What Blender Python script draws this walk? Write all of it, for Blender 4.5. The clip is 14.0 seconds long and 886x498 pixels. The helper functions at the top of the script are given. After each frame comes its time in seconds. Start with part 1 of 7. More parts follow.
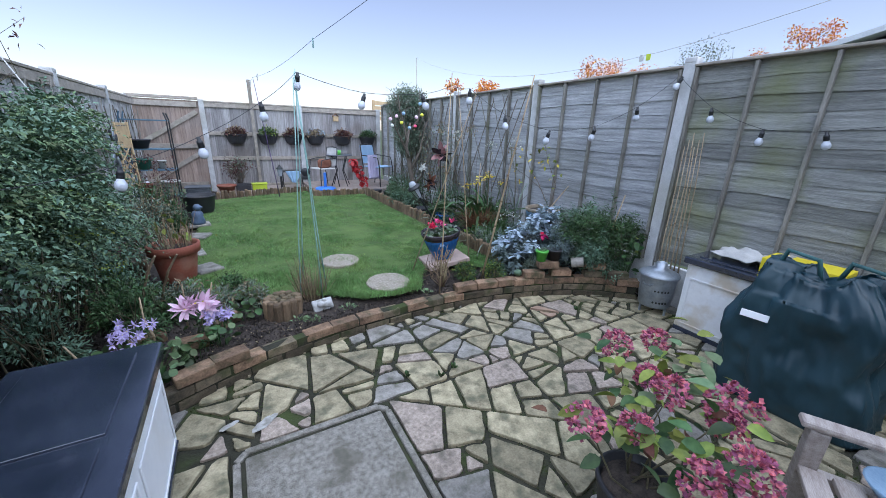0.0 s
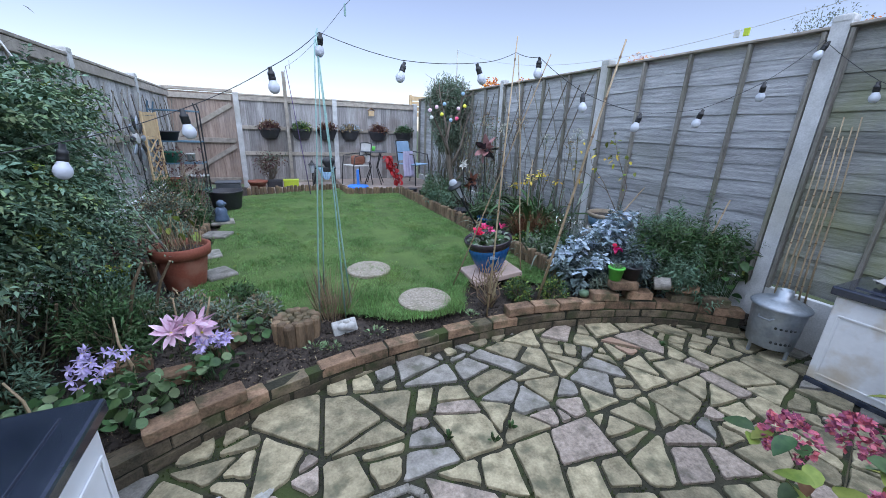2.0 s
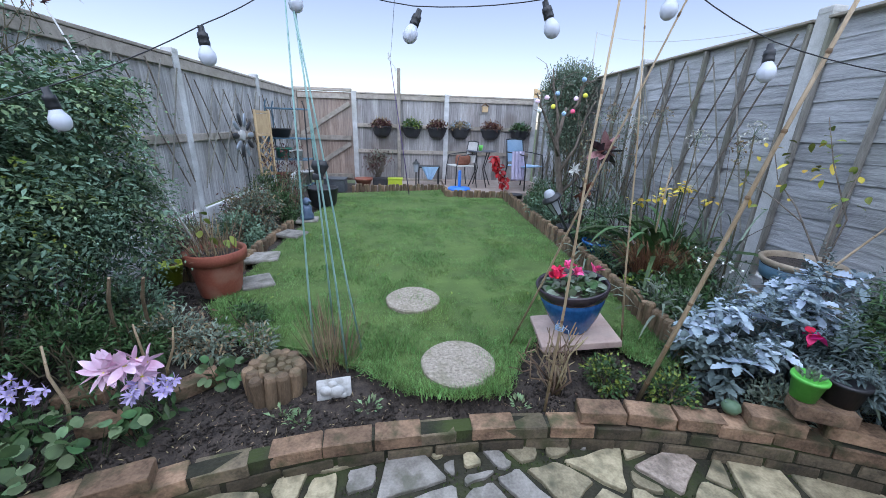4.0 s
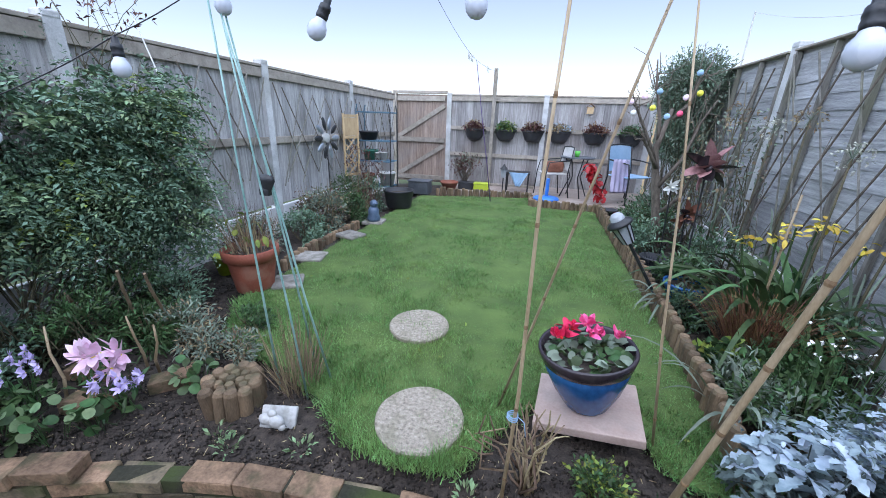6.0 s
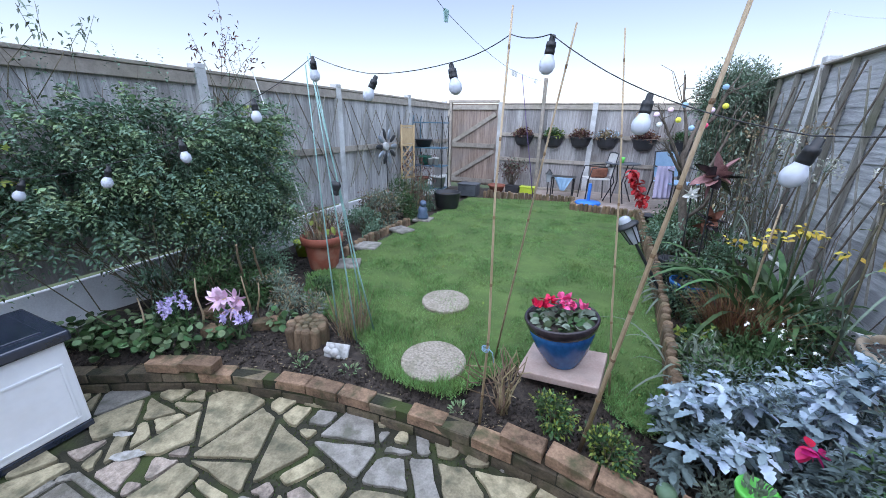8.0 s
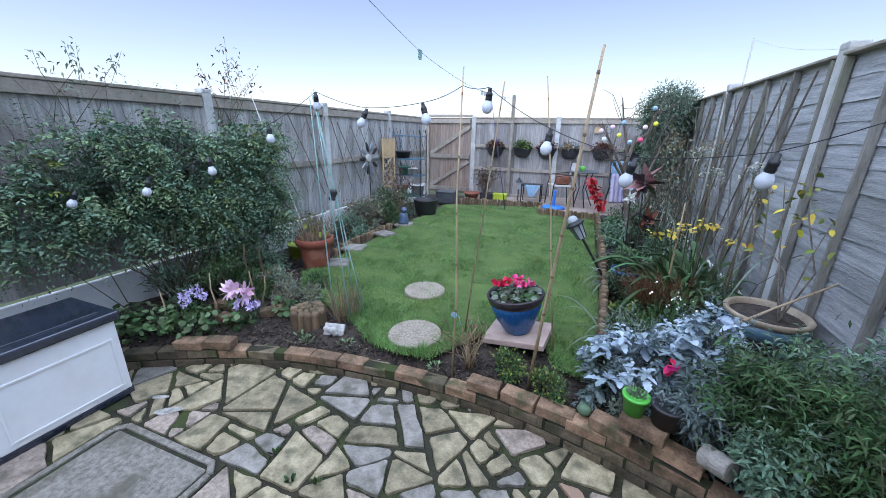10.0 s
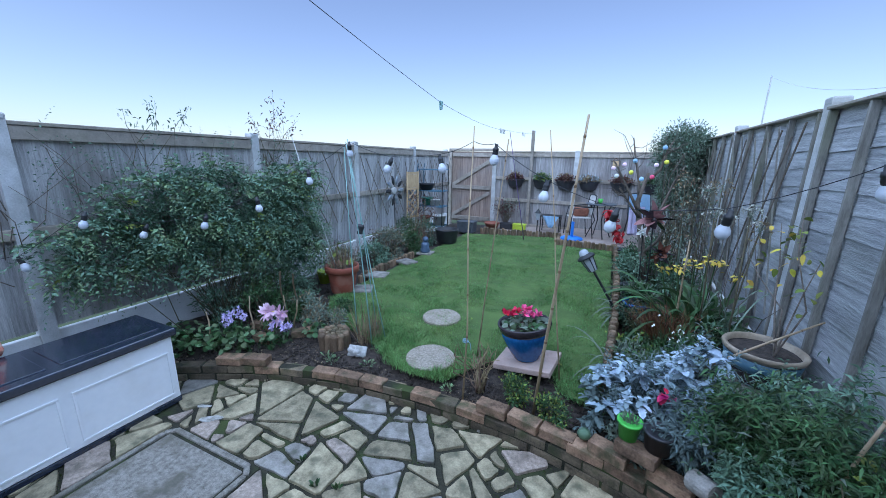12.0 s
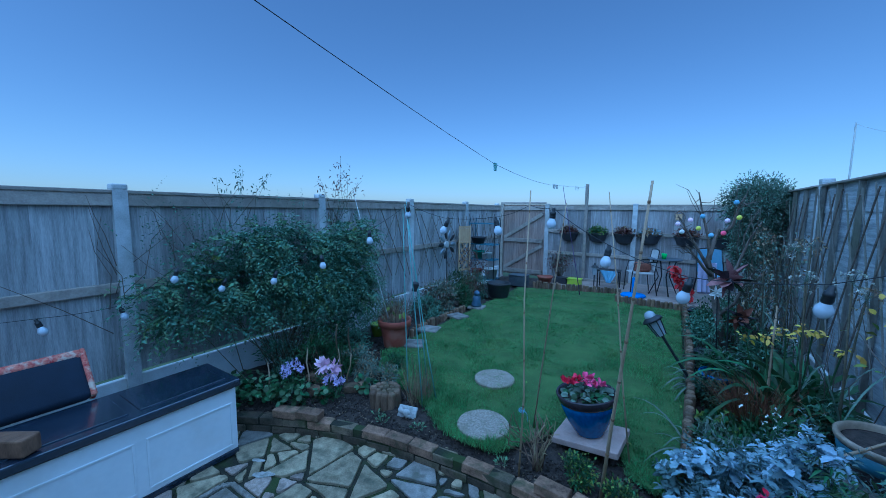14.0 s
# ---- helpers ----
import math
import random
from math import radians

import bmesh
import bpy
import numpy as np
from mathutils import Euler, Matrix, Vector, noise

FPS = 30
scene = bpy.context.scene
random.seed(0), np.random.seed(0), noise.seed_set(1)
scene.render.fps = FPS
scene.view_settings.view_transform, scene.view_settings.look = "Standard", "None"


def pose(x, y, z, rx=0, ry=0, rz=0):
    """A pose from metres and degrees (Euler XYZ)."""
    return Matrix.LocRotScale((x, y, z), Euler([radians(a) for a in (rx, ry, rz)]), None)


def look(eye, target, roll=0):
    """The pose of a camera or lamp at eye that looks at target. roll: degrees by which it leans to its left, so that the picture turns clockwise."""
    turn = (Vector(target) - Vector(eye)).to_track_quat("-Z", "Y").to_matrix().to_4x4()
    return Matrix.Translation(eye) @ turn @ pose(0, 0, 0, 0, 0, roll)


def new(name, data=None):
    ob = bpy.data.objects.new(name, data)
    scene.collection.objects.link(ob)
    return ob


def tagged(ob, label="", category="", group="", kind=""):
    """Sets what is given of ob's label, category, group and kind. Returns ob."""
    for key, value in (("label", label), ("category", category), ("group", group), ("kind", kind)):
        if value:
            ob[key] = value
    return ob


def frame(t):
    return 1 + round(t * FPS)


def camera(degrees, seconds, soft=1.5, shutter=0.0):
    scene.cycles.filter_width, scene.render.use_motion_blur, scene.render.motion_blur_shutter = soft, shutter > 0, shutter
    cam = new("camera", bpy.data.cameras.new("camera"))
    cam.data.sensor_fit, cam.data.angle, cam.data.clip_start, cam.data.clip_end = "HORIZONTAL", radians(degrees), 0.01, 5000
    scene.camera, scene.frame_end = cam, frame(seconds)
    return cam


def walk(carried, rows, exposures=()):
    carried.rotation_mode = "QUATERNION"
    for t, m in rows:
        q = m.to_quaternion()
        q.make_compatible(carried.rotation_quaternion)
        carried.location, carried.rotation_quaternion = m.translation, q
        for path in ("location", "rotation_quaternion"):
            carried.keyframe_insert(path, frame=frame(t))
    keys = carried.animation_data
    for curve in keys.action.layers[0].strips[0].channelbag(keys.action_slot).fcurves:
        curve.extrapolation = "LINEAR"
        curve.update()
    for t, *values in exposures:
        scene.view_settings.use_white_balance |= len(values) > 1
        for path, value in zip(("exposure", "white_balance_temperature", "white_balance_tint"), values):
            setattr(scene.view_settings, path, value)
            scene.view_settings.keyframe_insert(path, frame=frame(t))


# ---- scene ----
cam = camera(101.3, 14.0, 0.85)
PATH = [
    (0, (-1.165, 0.21, 1.612), (-0.209, 1.856, 0.998), 1.8),
    (0.5, (-1.131, 0.271, 1.586), (-0.171, 1.915, 0.973), 1.9),
    (1, (-1.087, 0.423, 1.557), (-0.129, 2.068, 0.944), 1.9),
    (1.5, (-1.046, 0.643, 1.519), (-0.124, 2.309, 0.908), 2.1),
    (2, (-0.978, 0.839, 1.488), (-0.172, 2.564, 0.873), 2.1),
    (2.5, (-0.813, 1.052, 1.478), (-0.162, 2.837, 0.856), 2.3),
    (3, (-0.622, 1.235, 1.469), (-0.146, 3.074, 0.842), 2.0),
    (5.5, (0.29, 1.933, 1.505), (-0.008, 3.798, 0.849), 2.2),
    (6, (0.426, 1.984, 1.537), (-0.03, 3.816, 0.877), 2.0),
    (6.5, (0.588, 1.958, 1.571), (-0.004, 3.751, 0.91), 1.8),
    (7, (0.728, 1.859, 1.613), (0.068, 3.627, 0.953), 1.7),
    (7.5, (0.77, 1.659, 1.642), (0.07, 3.412, 0.981), 1.6),
    (8, (0.852, 1.488, 1.666), (0.095, 3.217, 1.006), 1.3),
    (10.5, (1.176, 0.89, 1.758), (0.519, 2.682, 1.16), 1.2),
    (11, (1.251, 0.823, 1.79), (0.594, 2.619, 1.206), 1.3),
    (11.5, (1.272, 0.79, 1.834), (0.583, 2.584, 1.279), 1.2),
    (12, (1.258, 0.769, 1.857), (0.454, 2.537, 1.38), 1.1),
    (12.5, (1.244, 0.766, 1.874), (0.344, 2.507, 1.475), 0.9),
    (13, (1.225, 0.763, 1.891), (0.239, 2.473, 1.572), 0.9),
    (13.5, (1.222, 0.76, 1.92), (0.175, 2.444, 1.659), 0.7),
    (14, (1.221, 0.759, 1.935), (0.153, 2.436, 1.721), 0.6),
]
EXPOSURES = [(0, 0.57, 6650, 21), (3, 0.59, 6700, 21), (6.5, 0.84, 6800, 22), (8, 0.77, 6700, 22), (10.5, 0.63, 6500, 21), (11.5, 0.53, 6100, 19), (12.5, 0.22, 5200, 13), (13.3, -0.13, 4500, 6), (14, -0.45, 4100, 1)]
walk(cam, [(t, look(eye, target, roll)) for t, eye, target, roll in PATH], EXPOSURES)

# ---- world and sun: soft high light from behind the house, clear blue sky, no hard shadows ----
SUN_UP = 58.0
world = bpy.data.worlds.new("sky")
scene.world = world
world.use_nodes = True
wn = world.node_tree.nodes
sky = wn.new("ShaderNodeTexSky")
sky.sky_type, sky.sun_disc = "NISHITA", False
sky.sun_elevation, sky.sun_rotation = radians(SUN_UP), radians(180)
sky.altitude = 900
sky.air_density, sky.dust_density, sky.ozone_density = 1.0, 1.7, 1.4
haze = wn.new("ShaderNodeHueSaturation")
haze.inputs["Saturation"].default_value = 0.9
world.node_tree.links.new(sky.outputs["Color"], haze.inputs["Color"])
world.node_tree.links.new(haze.outputs["Color"], wn["Background"].inputs["Color"])
wn["Background"].inputs["Strength"].default_value = 0.143
sun = new("sun", bpy.data.lights.new("sun", "SUN"))
sun.data.energy, sun.data.angle, sun.data.color = 3.75, radians(140), (0.61, 0.81, 1.0)
sun.matrix_world = look((0, 0, 40), (0, 40, 40 - 40 * math.tan(radians(SUN_UP))))


# ---- materials ----
def material(name, dark, light, rough=0.7, scale=8.0, stretch=(1, 1, 1), fine=60.0, bump=0.3, metal=0.0, stain=None, amount=0.4,
             stain_scale=1.6, vary=0.15, leaf=False, gloss=None):
    """A procedural surface: two colours over coarse and fine noise, stains in world space, a shift from piece to piece, relief."""
    m = bpy.data.materials.new(name)
    m.use_nodes = True
    n, l = m.node_tree.nodes, m.node_tree.links
    b = n["Principled BSDF"]
    co, geo, info = n.new("ShaderNodeTexCoord"), n.new("ShaderNodeNewGeometry"), n.new("ShaderNodeObjectInfo")
    mp = n.new("ShaderNodeMapping")
    mp.inputs["Scale"].default_value = stretch
    shift = n.new("ShaderNodeVectorMath")
    shift.operation = "MULTIPLY_ADD"
    l.new(info.outputs["Random"], shift.inputs[0])
    shift.inputs[1].default_value = (37, 51, 23)
    l.new(co.outputs["Object"], shift.inputs[2])
    l.new(shift.outputs[0], mp.inputs["Vector"])
    a, f = n.new("ShaderNodeTexNoise"), n.new("ShaderNodeTexNoise")
    for node, sc_, det in ((a, scale, 6), (f, fine, 4)):
        node.inputs["Scale"].default_value, node.inputs["Detail"].default_value = sc_, det
        l.new(mp.outputs[0], node.inputs["Vector"])
    add = n.new("ShaderNodeMath")
    add.operation = "MULTIPLY_ADD"
    l.new(f.outputs["Fac"], add.inputs[0])
    add.inputs[1].default_value = 0.5
    l.new(a.outputs["Fac"], add.inputs[2])
    ramp = n.new("ShaderNodeMapRange")
    ramp.inputs["From Min"].default_value, ramp.inputs["From Max"].default_value = 0.5, 1.0
    l.new(add.outputs[0], ramp.inputs["Value"])
    mix = n.new("ShaderNodeMix")
    mix.data_type = "RGBA"
    l.new(ramp.outputs[0], mix.inputs["Factor"])
    mix.inputs["A"].default_value, mix.inputs["B"].default_value = (*dark, 1), (*light, 1)
    out = mix.outputs["Result"]
    if stain:
        w = n.new("ShaderNodeTexNoise")
        w.inputs["Scale"].default_value, w.inputs["Detail"].default_value = stain_scale, 7
        l.new(geo.outputs["Position"], w.inputs["Vector"])
        r2 = n.new("ShaderNodeMapRange")
        r2.inputs["From Min"].default_value, r2.inputs["From Max"].default_value, r2.inputs["To Max"].default_value = 0.5, 0.68, amount
        l.new(w.outputs["Fac"], r2.inputs["Value"])
        mx = n.new("ShaderNodeMix")
        mx.data_type = "RGBA"
        l.new(r2.outputs[0], mx.inputs["Factor"])
        l.new(out, mx.inputs["A"])
        mx.inputs["B"].default_value = (*stain, 1)
        out = mx.outputs["Result"]
    if vary:
        hsv = n.new("ShaderNodeHueSaturation")
        vr = n.new("ShaderNodeMapRange")
        vr.inputs["To Min"].default_value, vr.inputs["To Max"].default_value = 1 - vary, 1 + vary
        l.new(geo.outputs["Random Per Island"] if leaf else info.outputs["Random"], vr.inputs["Value"])
        l.new(vr.outputs[0], hsv.inputs["Value"])
        if leaf:
            hr = n.new("ShaderNodeMapRange")
            hr.inputs["To Min"].default_value, hr.inputs["To Max"].default_value = 0.47, 0.53
            l.new(geo.outputs["Random Per Island"], hr.inputs["Value"])
            l.new(hr.outputs[0], hsv.inputs["Hue"])
        l.new(out, hsv.inputs["Color"])
        out = hsv.outputs["Color"]
    l.new(out, b.inputs["Base Color"])
    b.inputs["Metallic"].default_value = metal
    rr = n.new("ShaderNodeMapRange")
    rr.inputs["To Min"].default_value, rr.inputs["To Max"].default_value = max(0.03, rough - 0.12), min(1, rough + 0.12)
    l.new(a.outputs["Fac"], rr.inputs["Value"])
    l.new(rr.outputs[0], b.inputs["Roughness"])
    if bump:
        bp = n.new("ShaderNodeBump")
        bp.inputs["Strength"].default_value, bp.inputs["Distance"].default_value = bump, 0.01
        l.new(add.outputs[0], bp.inputs["Height"])
        l.new(bp.outputs[0], b.inputs["Normal"])
    if leaf:
        b.inputs["Specular IOR Level"].default_value = 0.3
    return m


M = {}
M["wood_v"] = material("weathered_board", (0.25, 0.247, 0.243), (0.55, 0.543, 0.53), 0.85, 5, (9, 9, 0.6), 40, 0.6, stain=(0.18, 0.145, 0.115), amount=0.55, vary=0.24)
M["wood_h"] = material("weathered_lap_board", (0.23, 0.235, 0.24), (0.52, 0.53, 0.54), 0.85, 5, (8, 0.6, 8), 40, 0.8, stain=(0.22, 0.225, 0.15), amount=0.4, stain_scale=1.1, vary=0.2)
M["wood_back"] = material("brown_grey_board", (0.2, 0.188, 0.182), (0.43, 0.412, 0.4), 0.85, 5, (9, 9, 0.6), 40, 0.6, stain=(0.17, 0.13, 0.11), amount=0.6, vary=0.26)
M["gate_board"] = material("gate_board", (0.2, 0.14, 0.11), (0.42, 0.32, 0.26), 0.85, 5, (6, 6, 0.6), 30, 0.5, stain=(0.3, 0.27, 0.25), amount=0.5, vary=0.25)
M["wood_h_green"] = material("algae_lap_board", (0.15, 0.155, 0.145), (0.36, 0.365, 0.34), 0.85, 5, (8, 0.6, 8), 40, 0.8, stain=(0.21, 0.23, 0.09), amount=0.75, stain_scale=1.5, vary=0.22)
M["rail"] = material("rail_wood", (0.24, 0.21, 0.18), (0.42, 0.37, 0.31), 0.85, 6, (2, 2, 2), 40, 0.4, stain=(0.2, 0.19, 0.12), amount=0.4)
M["batten"] = material("batten_wood", (0.13, 0.12, 0.1), (0.3, 0.285, 0.25), 0.85, 6, (4, 4, 0.7), 40, 0.4, stain=(0.17, 0.18, 0.1), amount=0.5)
M["concrete"] = material("concrete_post", (0.38, 0.385, 0.38), (0.64, 0.645, 0.64), 0.9, 7, (1, 1, 1), 90, 0.5, stain=(0.3, 0.28, 0.2), amount=0.4, vary=0.06)
M["pale_concrete"] = material("pale_concrete", (0.55, 0.56, 0.56), (0.76, 0.77, 0.77), 0.9, 5, (1, 1, 1), 90, 0.4, stain=(0.36, 0.34, 0.28), amount=0.45, stain_scale=2.5, vary=0.06)
M["brick"] = material("weathered_brick", (0.05, 0.042, 0.028), (0.2, 0.155, 0.1), 0.9, 11, (1, 1, 1), 80, 1.0, stain=(0.045, 0.055, 0.02), amount=0.85, stain_scale=7, vary=0.4)
M["brick_red"] = material("loose_brick", (0.1, 0.06, 0.036), (0.38, 0.24, 0.15), 0.9, 12, (1, 1, 1), 80, 1.0, stain=(0.06, 0.065, 0.028), amount=0.9, stain_scale=9, vary=0.35)
M["mortar"] = material("mossy_joint", (0.014, 0.016, 0.008), (0.05, 0.046, 0.028), 0.95, 10, (1, 1, 1), 80, 0.9, stain=(0.05, 0.075, 0.015), amount=0.8, stain_scale=4, vary=0)
M["soil"] = material("dark_soil", (0.014, 0.011, 0.009), (0.085, 0.066, 0.053), 0.95, 22, (1, 1, 1), 120, 1.0, vary=0)
M["turf"] = material("turf", (0.045, 0.085, 0.018), (0.11, 0.18, 0.045), 0.95, 5, (1, 1, 1), 90, 0.8, vary=0)
M["slab_buff"] = material("buff_paving", (0.18, 0.155, 0.092), (0.48, 0.41, 0.265), 0.85, 14, (1, 1, 1), 90, 1.0, stain=(0.1, 0.1, 0.06), amount=0.85, stain_scale=9, vary=0.28)
M["slab_grey"] = material("grey_paving", (0.16, 0.15, 0.13), (0.37, 0.345, 0.305), 0.85, 14, (1, 1, 1), 90, 0.9, stain=(0.09, 0.09, 0.06), amount=0.75, stain_scale=9, vary=0.18)
M["slab_pink"] = material("pink_paving", (0.23, 0.185, 0.145), (0.52, 0.42, 0.345), 0.85, 45, (1, 1, 1), 130, 1.0, stain=(0.11, 0.1, 0.075), amount=0.7, stain_scale=9, vary=0.14)
M["slab_brown"] = material("brown_paving", (0.3, 0.19, 0.13), (0.46, 0.31, 0.22), 0.85, 8, (1, 1, 1), 90, 0.5, stain=(0.2, 0.17, 0.1), amount=0.4, stain_scale=4, vary=0.05)
M["white_plastic"] = material("white_plastic", (0.84, 0.86, 0.88), (0.92, 0.93, 0.94), 0.4, 3, (1, 1, 1), 30, 0.05, stain=(0.6, 0.53, 0.4), amount=0.2, stain_scale=3, vary=0)
M["stained_plastic"] = material("rust_stained_white_plastic", (0.72, 0.73, 0.73), (0.86, 0.86, 0.86), 0.45, 3, (1, 1, 1), 30, 0.1, stain=(0.5, 0.37, 0.2), amount=0.65, stain_scale=4.5, vary=0)
# black plastic, with the blue of the reflected sky put into the base colour
M["black_plastic"] = material("sky_tinted_black_plastic", (0.014, 0.02, 0.034), (0.035, 0.045, 0.07), 0.16, 5, (1, 1, 1), 60, 0.15, vary=0)
M["black_plastic"].node_tree.nodes["Principled BSDF"].inputs["Coat Weight"].default_value = 1.0
M["black_plastic"].node_tree.nodes["Principled BSDF"].inputs["Coat Roughness"].default_value = 0.12
M["dark_plastic"] = material("dark_plastic", (0.015, 0.016, 0.018), (0.04, 0.04, 0.045), 0.5, 5, (1, 1, 1), 60, 0.1)
# kept pale so the unseen house wall bounces light into the garden
M["house"] = material("pale_house_render", (0.5, 0.49, 0.46), (0.66, 0.65, 0.62), 0.9, 6, (1, 1, 1), 40, 0.5, stain=(0.4, 0.38, 0.34), amount=0.3, vary=0)
M["field"] = material("far_field", (0.04, 0.06, 0.02), (0.09, 0.11, 0.04), 0.95, 0.4, (1, 1, 1), 8, 0.3, vary=0)


M["leaf_dark"] = material("dark_hedge_leaf", (0.055, 0.12, 0.075), (0.19, 0.3, 0.19), 0.5, 4, fine=30, bump=0, vary=0.45, leaf=True)
M["leaf_green"] = material("green_leaf", (0.02, 0.055, 0.02), (0.085, 0.155, 0.055), 0.5, 6, fine=40, bump=0, vary=0.5, leaf=True)
M["leaf_mid"] = material("soft_mid_green_leaf", (0.09, 0.16, 0.075), (0.24, 0.33, 0.17), 0.75, 6, fine=40, bump=0, vary=0.35, leaf=True)
M["leaf_lime"] = material("yellow_green_leaf", (0.11, 0.17, 0.03), (0.28, 0.34, 0.07), 0.5, 10, fine=50, bump=0, vary=0.3, leaf=True)
M["leaf_grey"] = material("grey_green_leaf", (0.1, 0.14, 0.1), (0.23, 0.28, 0.21), 0.6, 6, fine=40, bump=0, vary=0.4, leaf=True)
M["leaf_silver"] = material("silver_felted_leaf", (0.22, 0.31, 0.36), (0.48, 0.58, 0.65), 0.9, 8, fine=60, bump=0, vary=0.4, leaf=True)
# grey-green leaf with the shade low in the plant put into its colour
M["leaf_shade"] = material("shaded_grey_leaf", (0.06, 0.09, 0.085), (0.18, 0.24, 0.23), 0.8, 8, fine=60, bump=0, vary=0.4, leaf=True)
M["leaf_straw"] = material("dead_straw", (0.16, 0.11, 0.06), (0.4, 0.31, 0.2), 0.8, 8, fine=60, bump=0, vary=0.35, leaf=True)
M["leaf_rust"] = material("russet_grass", (0.1, 0.045, 0.025), (0.26, 0.13, 0.07), 0.7, 8, fine=60, bump=0, vary=0.35, leaf=True)
M["leaf_purple"] = material("purple_brown_leaf", (0.05, 0.02, 0.02), (0.16, 0.07, 0.06), 0.6, 8, fine=60, bump=0, vary=0.4, leaf=True)
# low sun on the far crowns, put into the leaf colour as orange
M["leaf_sunlit"] = material("sunlit_orange_leaf", (0.55, 0.16, 0.03), (0.9, 0.36, 0.08), 0.7, 2, fine=20, bump=0, vary=0.3, leaf=True)
M["petal_pink"] = material("pale_pink_petal", (0.74, 0.42, 0.58), (0.9, 0.74, 0.86), 0.6, 12, fine=50, bump=0, vary=0.12, leaf=True)
M["petal_violet"] = material("violet_petal", (0.4, 0.33, 0.6), (0.66, 0.58, 0.82), 0.6, 12, fine=50, bump=0, vary=0.25, leaf=True)
M["petal_red"] = material("crimson_petal", (0.5, 0.01, 0.06), (0.85, 0.04, 0.16), 0.5, 12, fine=50, bump=0, vary=0.3, leaf=True)
M["petal_rose"] = material("hot_pink_petal", (0.75, 0.04, 0.22), (0.92, 0.2, 0.45), 0.5, 12, fine=50, bump=0, vary=0.2, leaf=True)
M["petal_wine"] = material("faded_wine_red_floret", (0.3, 0.05, 0.1), (0.68, 0.22, 0.31), 0.75, 20, fine=60, bump=0, vary=0.45, leaf=True)
M["petal_white"] = material("white_petal", (0.7, 0.7, 0.66), (0.85, 0.85, 0.82), 0.6, 12, fine=50, bump=0, vary=0.1, leaf=True)
M["petal_cream"] = material("dried_cream_floret", (0.42, 0.42, 0.34), (0.62, 0.62, 0.54), 0.8, 12, fine=50, bump=0, vary=0.25, leaf=True)
M["leaf_black"] = material("near_black_grass", (0.008, 0.01, 0.014), (0.03, 0.034, 0.045), 0.45, 8, fine=60, bump=0, vary=0.4, leaf=True)
M["petal_yellow"] = material("yellow_leaf", (0.6, 0.45, 0.05), (0.8, 0.68, 0.12), 0.5, 12, fine=50, bump=0, vary=0.2, leaf=True)
M["grass"] = material("grass_blade", (0.07, 0.16, 0.045), (0.22, 0.385, 0.13), 0.55, 3, fine=30, bump=0, vary=0.55, leaf=True, stain=(0.27, 0.35, 0.11), amount=0.5, stain_scale=2.6)
M["moss"] = material("joint_moss", (0.025, 0.04, 0.01), (0.075, 0.1, 0.028), 0.9, 9, fine=60, bump=0, vary=0.4, leaf=True)
M["stem"] = material("green_brown_stem", (0.06, 0.06, 0.03), (0.15, 0.12, 0.07), 0.8, 20, fine=80, bump=0.2)
M["bark"] = material("grey_bark", (0.08, 0.065, 0.05), (0.22, 0.18, 0.145), 0.9, 12, (3, 3, 1), 70, 0.8)
M["bamboo"] = material("bamboo_cane", (0.27, 0.19, 0.105), (0.5, 0.385, 0.25), 0.5, 6, (4, 4, 1), 60, 0.15, vary=0.15)
M["bamboo_knot"] = material("bamboo_node", (0.14, 0.08, 0.04), (0.3, 0.19, 0.1), 0.6, 20, fine=80, bump=0.2)
M["green_steel"] = material("green_coated_steel", (0.16, 0.33, 0.3), (0.34, 0.52, 0.48), 0.4, 10, fine=60, bump=0.05)
M["pale_steel"] = material("pale_worn_pole", (0.45, 0.45, 0.43), (0.66, 0.66, 0.63), 0.4, 10, fine=60, bump=0.05)
M["black_metal"] = material("black_painted_metal", (0.01, 0.011, 0.012), (0.03, 0.032, 0.035), 0.4, 12, fine=60, bump=0.1)
M["wire"] = material("dark_cable", (0.01, 0.01, 0.012), (0.025, 0.025, 0.03), 0.5, 12, fine=60, bump=0)
M["bulb"] = material("frosted_white_bulb", (0.5, 0.54, 0.6), (0.62, 0.66, 0.72), 0.25, 6, fine=60, bump=0, vary=0)
M["terracotta"] = material("terracotta", (0.2, 0.05, 0.03), (0.32, 0.095, 0.055), 0.75, 6, fine=60, bump=0.2, stain=(0.4, 0.24, 0.17), amount=0.35, stain_scale=7, vary=0.08)
M["blue_glaze"] = material("blue_glazed_pot", (0.008, 0.06, 0.2), (0.025, 0.17, 0.42), 0.2, 5, (1, 1, 0.5), 40, 0.08, vary=0.1)
M["dark_glaze"] = material("dark_brown_glaze", (0.02, 0.015, 0.02), (0.06, 0.045, 0.05), 0.25, 6, fine=40, bump=0.08)
M["tan_glaze"] = material("sand_stoneware", (0.22, 0.175, 0.12), (0.42, 0.34, 0.25), 0.5, 7, fine=60, bump=0.15)
M["lime"] = material("lime_plastic", (0.4, 0.5, 0.03), (0.55, 0.68, 0.06), 0.4, 5, fine=40, bump=0.03)
M["teal_plastic"] = material("teal_green_plastic", (0.01, 0.14, 0.09), (0.03, 0.24, 0.16), 0.4, 5, fine=40, bump=0.03)
M["green_plastic"] = material("bright_green_plastic", (0.08, 0.5, 0.06), (0.14, 0.66, 0.12), 0.4, 5, fine=40, bump=0.03)
M["grey_plastic"] = material("slate_grey_plastic", (0.05, 0.06, 0.07), (0.1, 0.11, 0.125), 0.5, 5, fine=40, bump=0.05)
